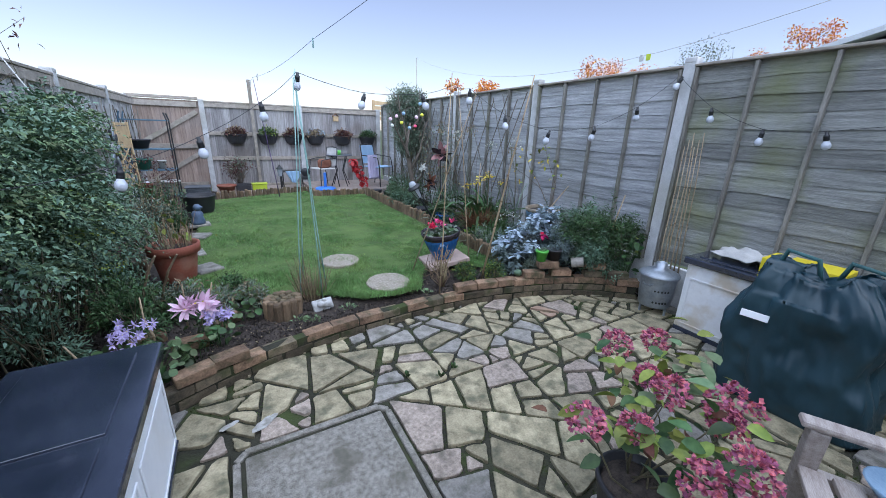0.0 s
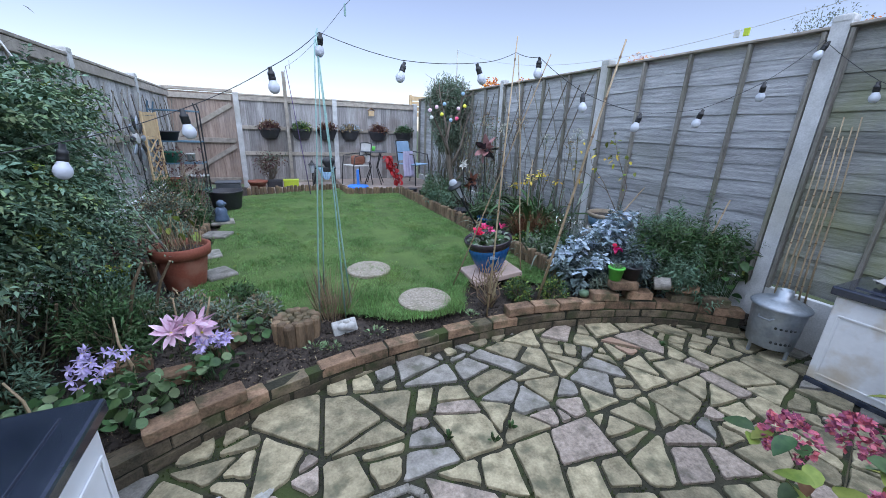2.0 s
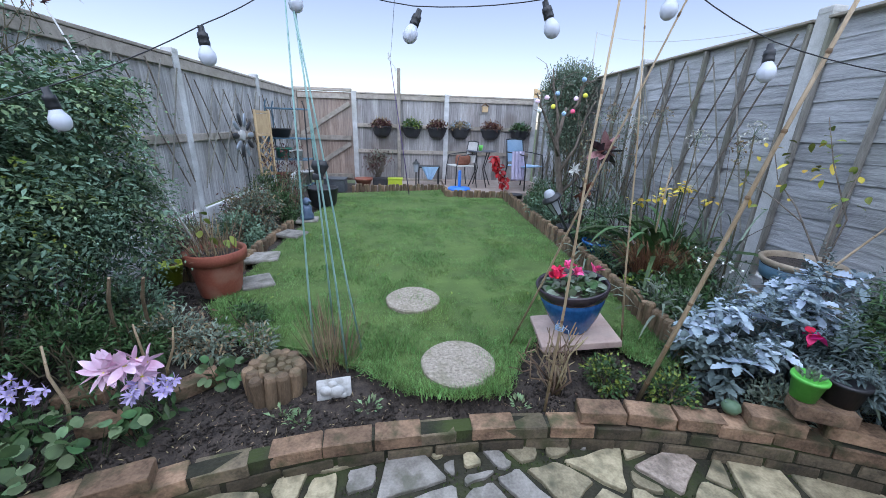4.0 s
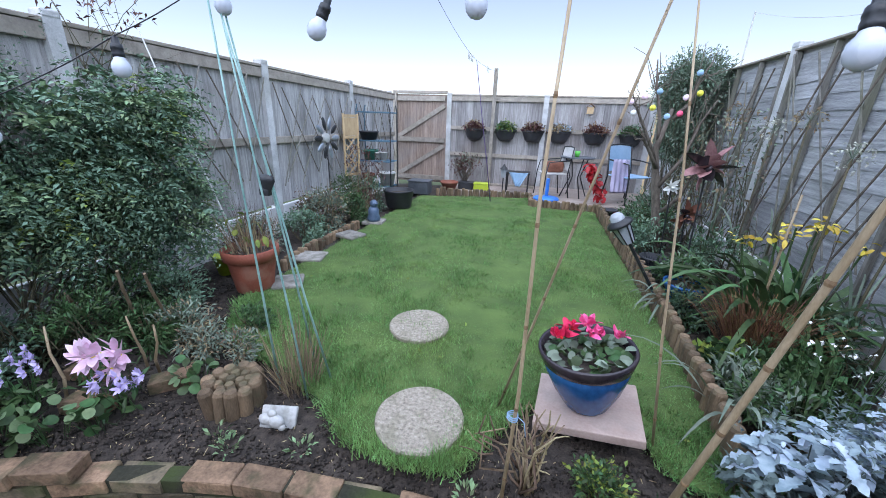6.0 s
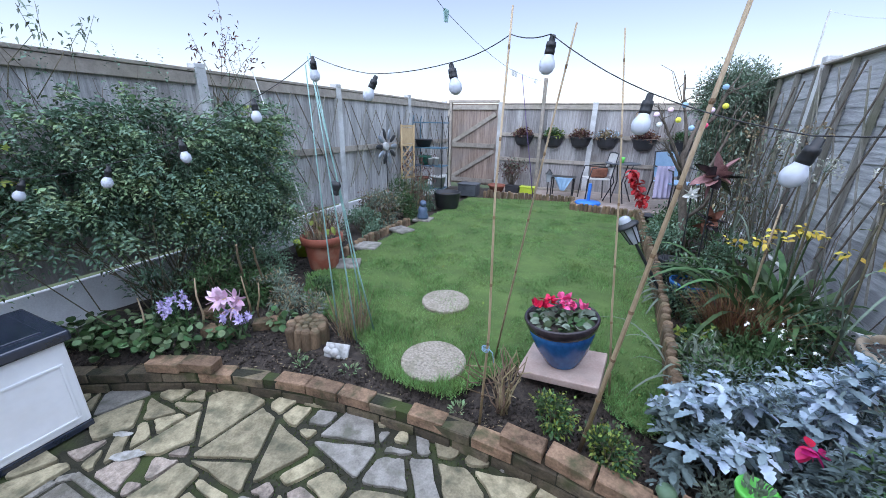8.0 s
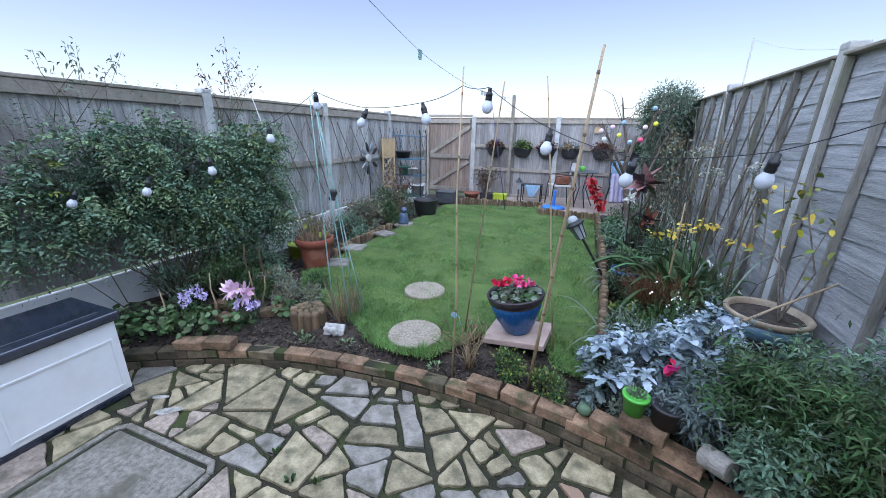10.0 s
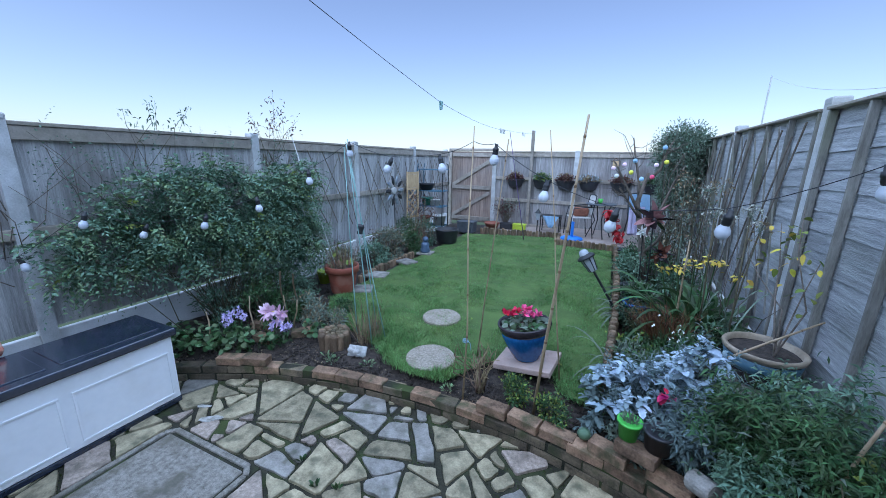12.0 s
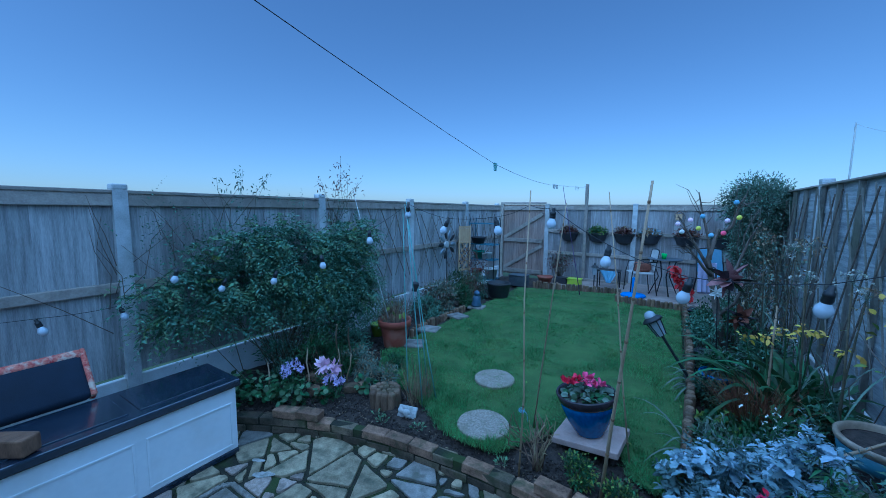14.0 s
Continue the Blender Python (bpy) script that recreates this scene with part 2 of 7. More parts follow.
M["log"] = material("half_log", (0.1, 0.065, 0.038), (0.28, 0.19, 0.115), 0.85, 8, (3, 3, 0.7), 60, 0.6, stain=(0.1, 0.095, 0.05), amount=0.7, stain_scale=9, vary=0.38)
M["stone_round"] = material("pebbled_stepping_stone", (0.19, 0.16, 0.12), (0.53, 0.46, 0.37), 0.9, 55, fine=140, bump=1.0, vary=0.05, stain=(0.2, 0.19, 0.12), amount=0.55, stain_scale=9)
M["slab_rose"] = material("rose_concrete_slab", (0.42, 0.3, 0.25), (0.58, 0.44, 0.38), 0.85, 8, fine=90, bump=0.3, stain=(0.35, 0.3, 0.26), amount=0.4, stain_scale=8, vary=0)
M["cover"] = material("worn_grey_concrete", (0.15, 0.14, 0.115), (0.4, 0.37, 0.32), 0.9, 40, fine=160, bump=1.0, stain=(0.12, 0.11, 0.08), amount=0.8, stain_scale=5, vary=0)
M["plaster"] = material("white_plaster", (0.36, 0.36, 0.35), (0.6, 0.6, 0.58), 0.7, 8, fine=60, bump=0.4, stain=(0.25, 0.24, 0.2), amount=0.6, stain_scale=25, vary=0)
M["cement"] = material("dried_cement", (0.34, 0.33, 0.3), (0.54, 0.53, 0.5), 0.9, 30, fine=110, bump=0.8, stain=(0.18, 0.17, 0.13), amount=0.7, stain_scale=18, vary=0)
M["galvanised"] = material("galvanised_steel", (0.25, 0.29, 0.33), (0.46, 0.51, 0.56), 0.42, 9, fine=40, bump=0.05, metal=0.6, stain=(0.25, 0.22, 0.18), amount=0.4, stain_scale=8, vary=0)
M["tarp"] = material("dark_green_tarpaulin", (0.006, 0.03, 0.042), (0.02, 0.062, 0.08), 0.38, 4, fine=300, bump=0.15, vary=0)
M["strap"] = material("green_webbing", (0.02, 0.08, 0.08), (0.04, 0.13, 0.13), 0.7, 40, fine=200, bump=0.2)
M["yellow_card"] = material("yellow_card", (0.8, 0.6, 0.02), (0.9, 0.72, 0.04), 0.5, 4, fine=40, bump=0.05)
M["grey_cloth"] = material("pale_grey_cloth", (0.42, 0.41, 0.39), (0.6, 0.59, 0.56), 0.85, 6, fine=120, bump=0.3)
M["bench_wood"] = material("weathered_bench_wood", (0.26, 0.21, 0.18), (0.48, 0.42, 0.38), 0.8, 5, (8, 1, 8), 40, 0.4)
M["brown_wood"] = material("brown_wood", (0.1, 0.055, 0.03), (0.24, 0.14, 0.08), 0.7, 5, (6, 1, 1), 40, 0.3)
M["navy"] = material("navy_cushion", (0.008, 0.012, 0.024), (0.02, 0.028, 0.05), 0.85, 6, fine=200, bump=0.3)
M["floral"] = material("red_floral_cloth", (0.35, 0.02, 0.03), (0.7, 0.3, 0.2), 0.85, 26, fine=90, bump=0.1, stain=(0.75, 0.65, 0.5), amount=0.9, stain_scale=22, vary=0)
M["blue_paint"] = material("bright_blue_plastic", (0.015, 0.13, 0.5), (0.03, 0.22, 0.65), 0.4, 6, fine=40, bump=0.03)
M["pale_blue"] = material("pale_blue_fabric", (0.22, 0.38, 0.55), (0.36, 0.54, 0.7), 0.8, 6, fine=120, bump=0.2)
M["lilac"] = material("lilac_cloth", (0.5, 0.45, 0.65), (0.68, 0.63, 0.8), 0.85, 6, fine=120, bump=0.2)
M["prop_purple"] = material("dark_purple_pole", (0.07, 0.045, 0.12), (0.15, 0.1, 0.22), 0.45, 9, fine=60, bump=0.05)
M["shelf_blue"] = material("blue_grey_tube", (0.05, 0.12, 0.17), (0.1, 0.2, 0.27), 0.45, 9, fine=50, bump=0.05)
M["rust"] = material("rusty_iron", (0.14, 0.05, 0.03), (0.34, 0.14, 0.09), 0.8, 12, fine=80, bump=0.4, metal=0.2)
M["rust_pink"] = material("faded_red_metal", (0.2, 0.075, 0.08), (0.48, 0.26, 0.25), 0.6, 9, fine=80, bump=0.2, metal=0.2)
M["deck"] = material("deck_paving", (0.32, 0.25, 0.21), (0.48, 0.4, 0.35), 0.85, 6, fine=60, bump=0.3, vary=0.1)
M["trellis"] = material("new_pine", (0.45, 0.3, 0.16), (0.62, 0.45, 0.26), 0.7, 6, (3, 3, 1), 40, 0.2)
M["red_plastic"] = material("deep_red_plastic", (0.3, 0.008, 0.012), (0.55, 0.02, 0.025), 0.45, 6, fine=40, bump=0.05)
M["gnome"] = material("blue_glazed_figure", (0.04, 0.07, 0.12), (0.12, 0.18, 0.27), 0.4, 14, fine=60, bump=0.2, vary=0)
M["glass"] = material("lantern_glass", (0.3, 0.33, 0.36), (0.42, 0.45, 0.48), 0.15, 6, fine=40, bump=0, vary=0)
M["roof"] = material("pale_roof", (0.5, 0.52, 0.55), (0.64, 0.66, 0.68), 0.6, 4, fine=40, bump=0.1, vary=0)


# ---- mesh helpers ----
def mesh_of(bm, name, mat, smooth=False):
    me = bpy.data.meshes.new(name)
    bmesh.ops.recalc_face_normals(bm, faces=bm.faces[:])
    bm.to_mesh(me)
    bm.free()
    me.materials.append(mat)
    if smooth:
        me.polygons.foreach_set("use_smooth", [True] * len(me.polygons))
    return me


def part(name, bm, mat, parent=None, label="", smooth=False):
    ob = new(name, mesh_of(bm, name, mat, smooth))
    if parent:
        ob.parent = parent
    return tagged(ob, label)


def thing(name, at, label, category, group="", turn=0, kind=""):
    ob = new(name)
    ob.matrix_basis = pose(*at, 0, 0, turn)
    ob.empty_display_size = 0.1
    return tagged(ob, label, category, group, kind)


def block(bm, x0, x1, y0, y1, z0, z1, bevel=0.0, m=None):
    r = bmesh.ops.create_cube(bm, size=1)
    mat = Matrix.Translation(((x0 + x1) / 2, (y0 + y1) / 2, (z0 + z1) / 2)) @ Matrix.Diagonal((x1 - x0, y1 - y0, z1 - z0, 1))
    bmesh.ops.transform(bm, matrix=(m @ mat) if m else mat, verts=r["verts"])
    if bevel:
        edges = list({e for v in r["verts"] for e in v.link_edges})
        bmesh.ops.bevel(bm, geom=edges, offset=bevel, segments=2, affect="EDGES", profile=0.5)
    return bm


def box(x0, x1, y0, y1, z0, z1, bevel=0.0):
    return block(bmesh.new(), x0, x1, y0, y1, z0, z1, bevel)


def tube(points, radii, sides=8, bm=None, caps=True):
    """A tube through points, with one radius or one for each point."""
    bm = bm or bmesh.new()
    pts = [Vector(p) for p in points]
    radii = radii if isinstance(radii, (list, tuple)) else [radii] * len(pts)
    rings, ref = [], None
    for k, p in enumerate(pts):
        d = (pts[min(k + 1, len(pts) - 1)] - pts[max(k - 1, 0)]).normalized()
        ref = ref or (Vector((0, 0, 1)) if abs(d.z) < 0.9 else Vector((1, 0, 0)))
        u = d.cross(ref)
        u = u.normalized() if u.length > 1e-4 else d.orthogonal().normalized()
        ref = u.cross(d).normalized()
        rings.append([bm.verts.new(p + (u * math.cos(a) + ref * math.sin(a)) * radii[k]) for a in [2 * math.pi * j / sides for j in range(sides)]])
    for a, b in zip(rings, rings[1:]):
        for j in range(sides):
            bm.faces.new((a[j], a[(j + 1) % sides], b[(j + 1) % sides], b[j]))
    if caps:
        bm.faces.new(rings[0]), bm.faces.new(rings[-1])
    return bm


def lathe(profile, sides=24, bm=None, sx=1.0, sy=1.0):
    """A turned shape from (radius, height) pairs; radius 0 closes it."""
    bm = bm or bmesh.new()
    rings = []
    for r, z in profile:
        if r < 1e-5:
            rings.append([bm.verts.new((0, 0, z))])
        else:
            rings.append([bm.verts.new((r * sx * math.cos(a), r * sy * math.sin(a), z)) for a in [2 * math.pi * j / sides for j in range(sides)]])
    for a, b in zip(rings, rings[1:]):
        for j in range(sides):
            q = [a[j % len(a)], a[(j + 1) % len(a)], b[(j + 1) % len(b)], b[j % len(b)]]
            q = list(dict.fromkeys(q))
            if len(q) > 2:
                bm.faces.new(q)
    return bm


def lerp_table(table, v):
    for (a, fa), (b, fb) in zip(table, table[1:]):
        if v <= b:
            return fa + (fb - fa) * max(0, (v - a) / (b - a))
    return table[-1][1]


# ---- plan ----
PATIO_WALL = [(-2.6, 1.95), (-1.95, 2.28), (-1.67, 2.44), (-1.21, 2.66), (-0.6, 2.82), (0.0, 2.88), (0.5, 2.885), (1.0, 2.835), (1.48, 2.71), (1.85, 2.57), (2.2, 2.35), (2.34, 2.15), (2.6, 1.9)]
X_LEFT, X_RIGHT, Y_BACK = -2.68, 2.56, 10.12
SOIL_Z, LAWN_Z = 0.14, 0.2


def wall_y(x):
    h = 0.18
    return sum(lerp_table(PATIO_WALL, x + d) for d in (-h, -h / 2, 0, h / 2, h)) / 5


def grid_patch(name, mat, xs, rows, z_of, kind_label):
    """A sheet over columns xs, rows from 0 to 1 between two edges given by rows(x, v)."""
    nv = 60
    verts = [(*rows(x, v / nv), 0) for x in xs for v in range(nv + 1)]
    verts = [(x, y, z_of(x, y)) for x, y, _ in verts]
    faces = [(i * (nv + 1) + j, (i + 1) * (nv + 1) + j, (i + 1) * (nv + 1) + j + 1, i * (nv + 1) + j + 1) for i in range(len(xs) - 1) for j in range(nv)]
    me = bpy.data.meshes.new(name)
    me.from_pydata(verts, [], faces)
    me.materials.append(mat)
    me.polygons.foreach_set("use_smooth", [True] * len(me.polygons))
    return tagged(new(name, me), kind_label, "ground", kind="structure")


ground = tagged(part("ground", block(bmesh.new(), -900, 900, -900, 900, -1.0, -0.06), M["field"]), "dull green open land beyond the fences", "ground", kind="structure")
pavement = tagged(part("pavement", box(X_LEFT, X_RIGHT, -1.8, 3.05, -0.055, -0.012), M["mortar"]), "crazy paving patio of buff, grey and pink stones with mossy joints", "patio", kind="structure")


def soil_z(x, y):
    near = max(0.0, 1.0 - max(0.0, y - wall_y(x) - 0.06) / 0.14)
    return SOIL_Z - 0.07 * near + (1 - 0.6 * near) * (0.035 * noise.noise((x * 3, y * 3, 0)) + 0.02 * noise.noise((x * 14, y * 14, 3)))


soil = grid_patch("ground_soil", M["soil"], [X_LEFT + i * (X_RIGHT - X_LEFT) / 120 for i in range(121)],
                  lambda x, v: (x, wall_y(x) + 0.06 + v * (Y_BACK - wall_y(x) - 0.06)), soil_z, "dark crumbly soil of the planting beds")

LAWN_FRONT = [(-1.7, 4.05), (-1.4, 3.62), (-1.1, 3.5), (-0.8, 3.42), (-0.55, 3.3), (-0.26, 3.08), (0.0, 3.03), (0.24, 3.06), (0.36, 3.3), (0.56, 3.6), (1.0, 3.6), (1.08, 3.32), (1.22, 3.24), (1.41, 3.36)]
LAWN_BACK = [(-1.7, 8.55), (-1.45, 8.62), (0.33, 9.15), (0.36, 8.38), (1.41, 8.32)]


def lawn_x(u):
    return -1.68 + 3.08 * u


def lawn_z(x, y):
    return LAWN_Z + 0.012 * noise.noise((x * 1.5, y * 1.5, 7))


def lawn_row(x, v):
    a, b = lerp_table(LAWN_FRONT, x), lerp_table(LAWN_BACK, x)
    return (x, a + v * (b - a))


lawn = grid_patch("lawn", M["turf"], [lawn_x(i / 60) for i in range(61)], lawn_row, lawn_z, "short green lawn with a few darker patches")

# ---- house behind the camera, closing the garden ----
# added out of view; its paleness and low height are set for the light
house = thing("house", (0, -1.8, 0), "unseen plain wall standing for the house, pale to bounce light", "house", kind="structure")
part("wall", box(-3.2, 3.2, -0.3, 0, -0.05, 3.2), M["house"], house)


# ---- fences ----
def board_v(h, w=0.125):
    """A feather-edged upright board, thin on one side."""
    bm = bmesh.new()
    p = [(0, 0), (w, 0), (w, 0.008), (0, 0.018)]
    lo, hi = [bm.verts.new((x, y, 0)) for x, y in p], [bm.verts.new((x, y, h)) for x, y in p]
    bm.faces.new(lo), bm.faces.new(hi)
    for j in range(4):
        bm.faces.new((lo[j], lo[(j + 1) % 4], hi[(j + 1) % 4], hi[j]))
    return bm


def board_h(length, w=0.17, seed=0):
    """A lap board along y with a wavy lower edge, leaning out at its foot."""
    rnd, bm, k = random.Random(seed), bmesh.new(), 9
    ph = rnd.random() * 6
    rows = []
    for i in range(k):
        y = length * i / (k - 1)
        low = 0.009 * math.sin(ph + i * 1.3) + 0.012 * rnd.random()
        rows.append([bm.verts.new(q) for q in ((-0.02, y, low), (-0.005, y, w), (0.003, y, w), (-0.008, y, low))])
    for a, b in zip(rows, rows[1:]):
        for j in range(4):
            bm.faces.new((a[j], a[(j + 1) % 4], b[(j + 1) % 4], b[j]))
    bm.faces.new(rows[0]), bm.faces.new(rows[-1])
    return bm


def post_mesh(h, w=0.1, d=0.1):
    bm = box(-w / 2, w / 2, -d / 2, d / 2, 0, h - 0.03)
    top = [v for v in bm.verts if v.co.z > h - 0.05]
    block(bm, -w / 2 - 0.004, w / 2 + 0.004, -d / 2 - 0.004, d / 2 + 0.004, h - 0.05, h, 0.012)
    return bm


def fence_panel_v(name, at, turn, width, z0, z1, seed, rails=(0.35, 0.97), cap=True, wood="wood_v"):
    """Close-boarded panel along local x, boards behind, rails and cap towards local -y."""
    f = thing(name, at, "weathered grey close-boarded fence panel with rails and a capping", "fence panel", "fence panels", turn)
    n = max(2, round(width / 0.115))
    w = width / n
    shared = mesh_of(board_v(z1 - z0, w * 1.1), "board", M[wood])
    for i in range(n):
        b = new("board", shared)
        b.parent = f
        b.location = (i * w, 0.0 if i % 2 else 0.002, z0)
    for r in rails:
        part("rail", box(0, width, -0.045, -0.002, z0 + r * (z1 - z0) - 0.045, z0 + r * (z1 - z0) + 0.035, 0.006), M["rail"], f)
    if cap:
        part("capping", box(0, width, -0.05, 0.035, z1 + 0.001, z1 + 0.03, 0.006), M["rail"], f)
        part("top_rail", box(0, width, -0.04, -0.002, z1 - 0.1, z1 - 0.002, 0.005), M["rail"], f)
    return f


def post(at, h, turn=0):
    p = part("fence_post", post_mesh(h), M["concrete"])
    p.matrix_basis = pose(*at, 0, 0, turn)
    return tagged(p, "pale concrete fence post with a flat chamfered cap", "fence post", "concrete fence posts")


LEFT_POSTS = [-0.1, 1.87, 3.9, 5.8, 7.78, 9.72]
for y in [-1.7] + LEFT_POSTS:
    post((X_LEFT - (0.12 if y > 9 else 0), y, -0.05), 2.17)
for k, (a, b) in enumerate(zip([-1.7] + LEFT_POSTS, LEFT_POSTS)):
    fence_panel_v("close_board_fence", (X_LEFT, a + 0.05, 0), 90, b - a - 0.1, 0.5, 2.04, k, (0.5,))
    g = tagged(part("gravel_board", box(X_LEFT - 0.03, X_LEFT + 0.02, a + 0.05, b - 0.05, 0.0, 0.47, 0.006), M["pale_concrete"]), "pale concrete gravel board under the fence panel", "gravel board", "gravel boards")

RIGHT_POSTS = [-1.65, 0.3, 2.25, 4.2, 6.28, 8.25]
for y in RIGHT_POSTS:
    post((X_RIGHT, y, -0.05), 2.36)
LAPS = [mesh_of(board_h(1.83, 0.175, q), "lap_board", M["wood_h"]) for q in range(5)]
GREEN_LAPS = [mesh_of(board_h(1.83, 0.175, q), "lap_board", M["wood_h_green"]) for q in range(5)]
for a, b in zip(RIGHT_POSTS, RIGHT_POSTS[1:] + [10.1]):
    f = thing("lap_fence", (X_RIGHT, a + 0.05, 0), "grey waney lap fence panel with upright battens", "fence panel", "lap fence panels")
    L = b - a - 0.1
    z, q = 0.42, 0
    while z < 2.12:
        o = new("lap_board", (GREEN_LAPS if b < 3 else LAPS)[random.randrange(5)])
        o.parent, o.location, o.scale = f, (0.003 * (q % 2), 0, z), (0.72, L / 1.83, 1)
        z, q = z + 0.128, q + 1
    for t in (0.012, 0.25, 0.5, 0.75, 0.988):
        part("batten", box(-0.062, -0.018, t * L - 0.013, t * L + 0.013, 0.4, 2.22, 0.004), M["batten"], f)
    part("capping", box(-0.072, 0.03, 0, L, 2.225, 2.245, 0.005), M["rail"], f)
    tagged(part("gravel_board", box(X_RIGHT - 0.03, X_RIGHT + 0.02, a + 0.05, b - 0.05, -0.05, 0.4, 0.006), M["concrete"]), "grey concrete gravel board under the lap panel", "gravel board", "gravel boards")

for x in (-1.56, 0.44, 2.42):
    post((x, Y_BACK, -0.05), 2.17)
for a, b in ((-1.56, 0.44), (0.44, 2.42)):
    fence_panel_v("close_board_fence", (a + 0.05, Y_BACK, 0), 0, b - a - 0.1, 0.2, 2.07, 3, (0.03, 0.37, 0.66), wood="wood_back")

# gate with ledges and braces
gate = thing("gate", (-2.76, Y_BACK, 0), "closed weathered wooden garden gate with ledges and diagonal braces", "gate")
gb = mesh_of(board_v(1.865, 0.118), "board", M["gate_board"])
for i in range(11):
    o = new("board", gb)
    o.parent, o.location = gate, (0.004 + i * 0.103, 0.0 if i % 2 else 0.002, 0.22)
for z in (0.32, 1.15, 2.0):
    part("ledge", box(0.02, 1.11, -0.05, -0.002, z - 0.05, z + 0.05, 0.006), M["rail"], gate)
for z in (0.37, 1.2):
    br = part("brace", block(bmesh.new(), -0.62, 0.62, -0.045, -0.004, -0.045, 0.045, 0.005), M["rail"], gate)
    br.matrix_basis = pose(0.565, 0, z + 0.335, 0, -32, 0)
part("gate_frame", box(-0.08, 1.15, -0.05, 0.05, 2.1, 2.16, 0.008), M["rail"], gate, "pale timber head of the gate frame")
part("gate_post", box(-0.09, 0.0, -0.05, 0.05, 0.0, 2.1, 0.008), M["rail"], gate)


# ---- storage boxes ----
def storage_box(name, at, turn, length, depth, h, label, side="white_plastic"):
    """A resin bench along local x, panelled front towards local -y, black lid and plinth."""
    s = thing(name, at, label, "storage box", "storage boxes", turn)
    part("plinth", box(0.01, length - 0.01, 0.01, depth - 0.01, 0, 0.04, 0.006), M["black_plastic"], s, "black plinth")
    part("body", box(0.012, length - 0.012, 0.016, depth - 0.012, 0.041, h - 0.06, 0.01), M[side], s)
    for a, b in ((0.05, length / 2 - 0.03), (length / 2 + 0.03, length - 0.05)):
        fr = bmesh.new()
        for q in ((a, b, 0.08, 0.095), (a, b, h - 0.19, h - 0.175), (a, a + 0.015, 0.095, h - 0.19), (b - 0.015, b, 0.095, h - 0.19)):
            block(fr, q[0], q[1], 0.008, 0.015, q[2], q[3], 0.003)
        part("front_panel", fr, M[side], s)
    lid = box(-0.015, length + 0.015, -0.015, depth + 0.01, h - 0.058, h, 0.012)
    for a, b in ((0.06, length / 2 - 0.03), (length / 2 + 0.03, length - 0.06)):
        block(lid, a, b, 0.07, depth - 0.06, h - 0.004, h + 0.007, 0.004)
    part("lid", lid, M["black_plastic"], s, "black ribbed lid")
    return s


storage_box("storage_box", (-1.575, 0.94, 0), 90, 1.25, 0.5, 0.61, "white resin storage box with a black lid beside the fence")
storage_box("storage_box", (2.07, 1.69, 0), -90, 1.25, 0.44, 0.68, "stained white resin storage box with a dusty black lid", "stained_plastic")

# ---- things of the garden ----
RNG = np.random.default_rng(7)


def unit(v):
    return v / np.maximum(np.linalg.norm(v, axis=-1, keepdims=True), 1e-9)


def leaf_data(name, mat, pos, way, length, width, fold=0.25, droop=0.2):
    """Many folded leaves in one mesh: base, two shoulders, midrib and tip; arrays of places and directions."""
    n = len(pos)
    way = unit(way)
    side = unit(np.cross(way, RNG.normal(size=(n, 3)) * 0.5 + np.array([0, 0, 1.0])))
    up = np.cross(side, way)
    L, W = np.broadcast_to(length, n)[:, None], np.broadcast_to(width, n)[:, None]
    mid = pos + way * L * 0.45
    v = np.stack([pos, mid + side * W * 0.5 + up * W * fold, mid, mid - side * W * 0.5 + up * W * fold, pos + way * L - np.array([0, 0, 1.0]) * L * droop], 1).reshape(-1, 3)
    base = (np.arange(n) * 5)[:, None]
    tri = np.concatenate([base + np.array([[0, 1, 2]]), base + np.array([[0, 2, 3]]), base + np.array([[1, 4, 2]]), base + np.array([[2, 4, 3]])], 1).reshape(-1, 3)
    return raw_mesh(name, mat, v, tri)


OVAL = ((0.0, 0.08), (0.18, 0.72), (0.42, 1.0), (0.68, 0.82), (0.88, 0.42), (1.0, 0.03))
LOBED = ((0.0, 0.1), (0.14, 0.62), (0.24, 0.42), (0.38, 0.98), (0.48, 0.6), (0.6, 1.0), (0.7, 0.62), (0.82, 0.74), (0.92, 0.4), (1.0, 0.05))
ROUND = ((0.0, 0.12), (0.1, 0.75), (0.3, 0.92), (0.36, 0.84), (0.52, 1.0), (0.6, 0.86), (0.78, 0.82), (0.84, 0.66), (0.95, 0.5), (1.0, 0.12))


def shoots(base, axis, length, per, whorl=False, sag=0.2, wide=0.9):
    """Leaves set along bending shoots, in two ranks or spiralling: their places, ways and sizes."""
    n = len(base)
    axis = unit(axis)
    t = np.linspace(0.12, 1, per)[None, :, None]
    side = unit(np.cross(axis, np.array([0, 0, 1.0]) + RNG.normal(size=(n, 3)) * 0.25))
    up = np.cross(side, axis)
    L = np.broadcast_to(length, n)[:, None, None]
    pos = base[:, None] + axis[:, None] * L * t - np.array([0, 0, 1.0]) * L * sag * t * t
    a = 2.4 * np.arange(per)[None, :] + RNG.random((n, 1)) * 6.28 if whorl else math.pi * np.arange(per)[None, :] + RNG.normal(size=(n, per)) * 0.35
    out = side[:, None] * np.cos(a)[..., None] + up[:, None] * np.sin(a)[..., None]
    way = axis[:, None] * 0.6 + out * wide + RNG.normal(size=(n, per, 3)) * 0.15 - np.array([0, 0, 0.3]) * sag * t
    size = np.broadcast_to(1.1 - 0.6 * t[..., 0] ** 2, (n, per)) * (0.8 + 0.4 * RNG.random((n, per)))
    return pos.reshape(-1, 3), way.reshape(-1, 3), size.ravel()


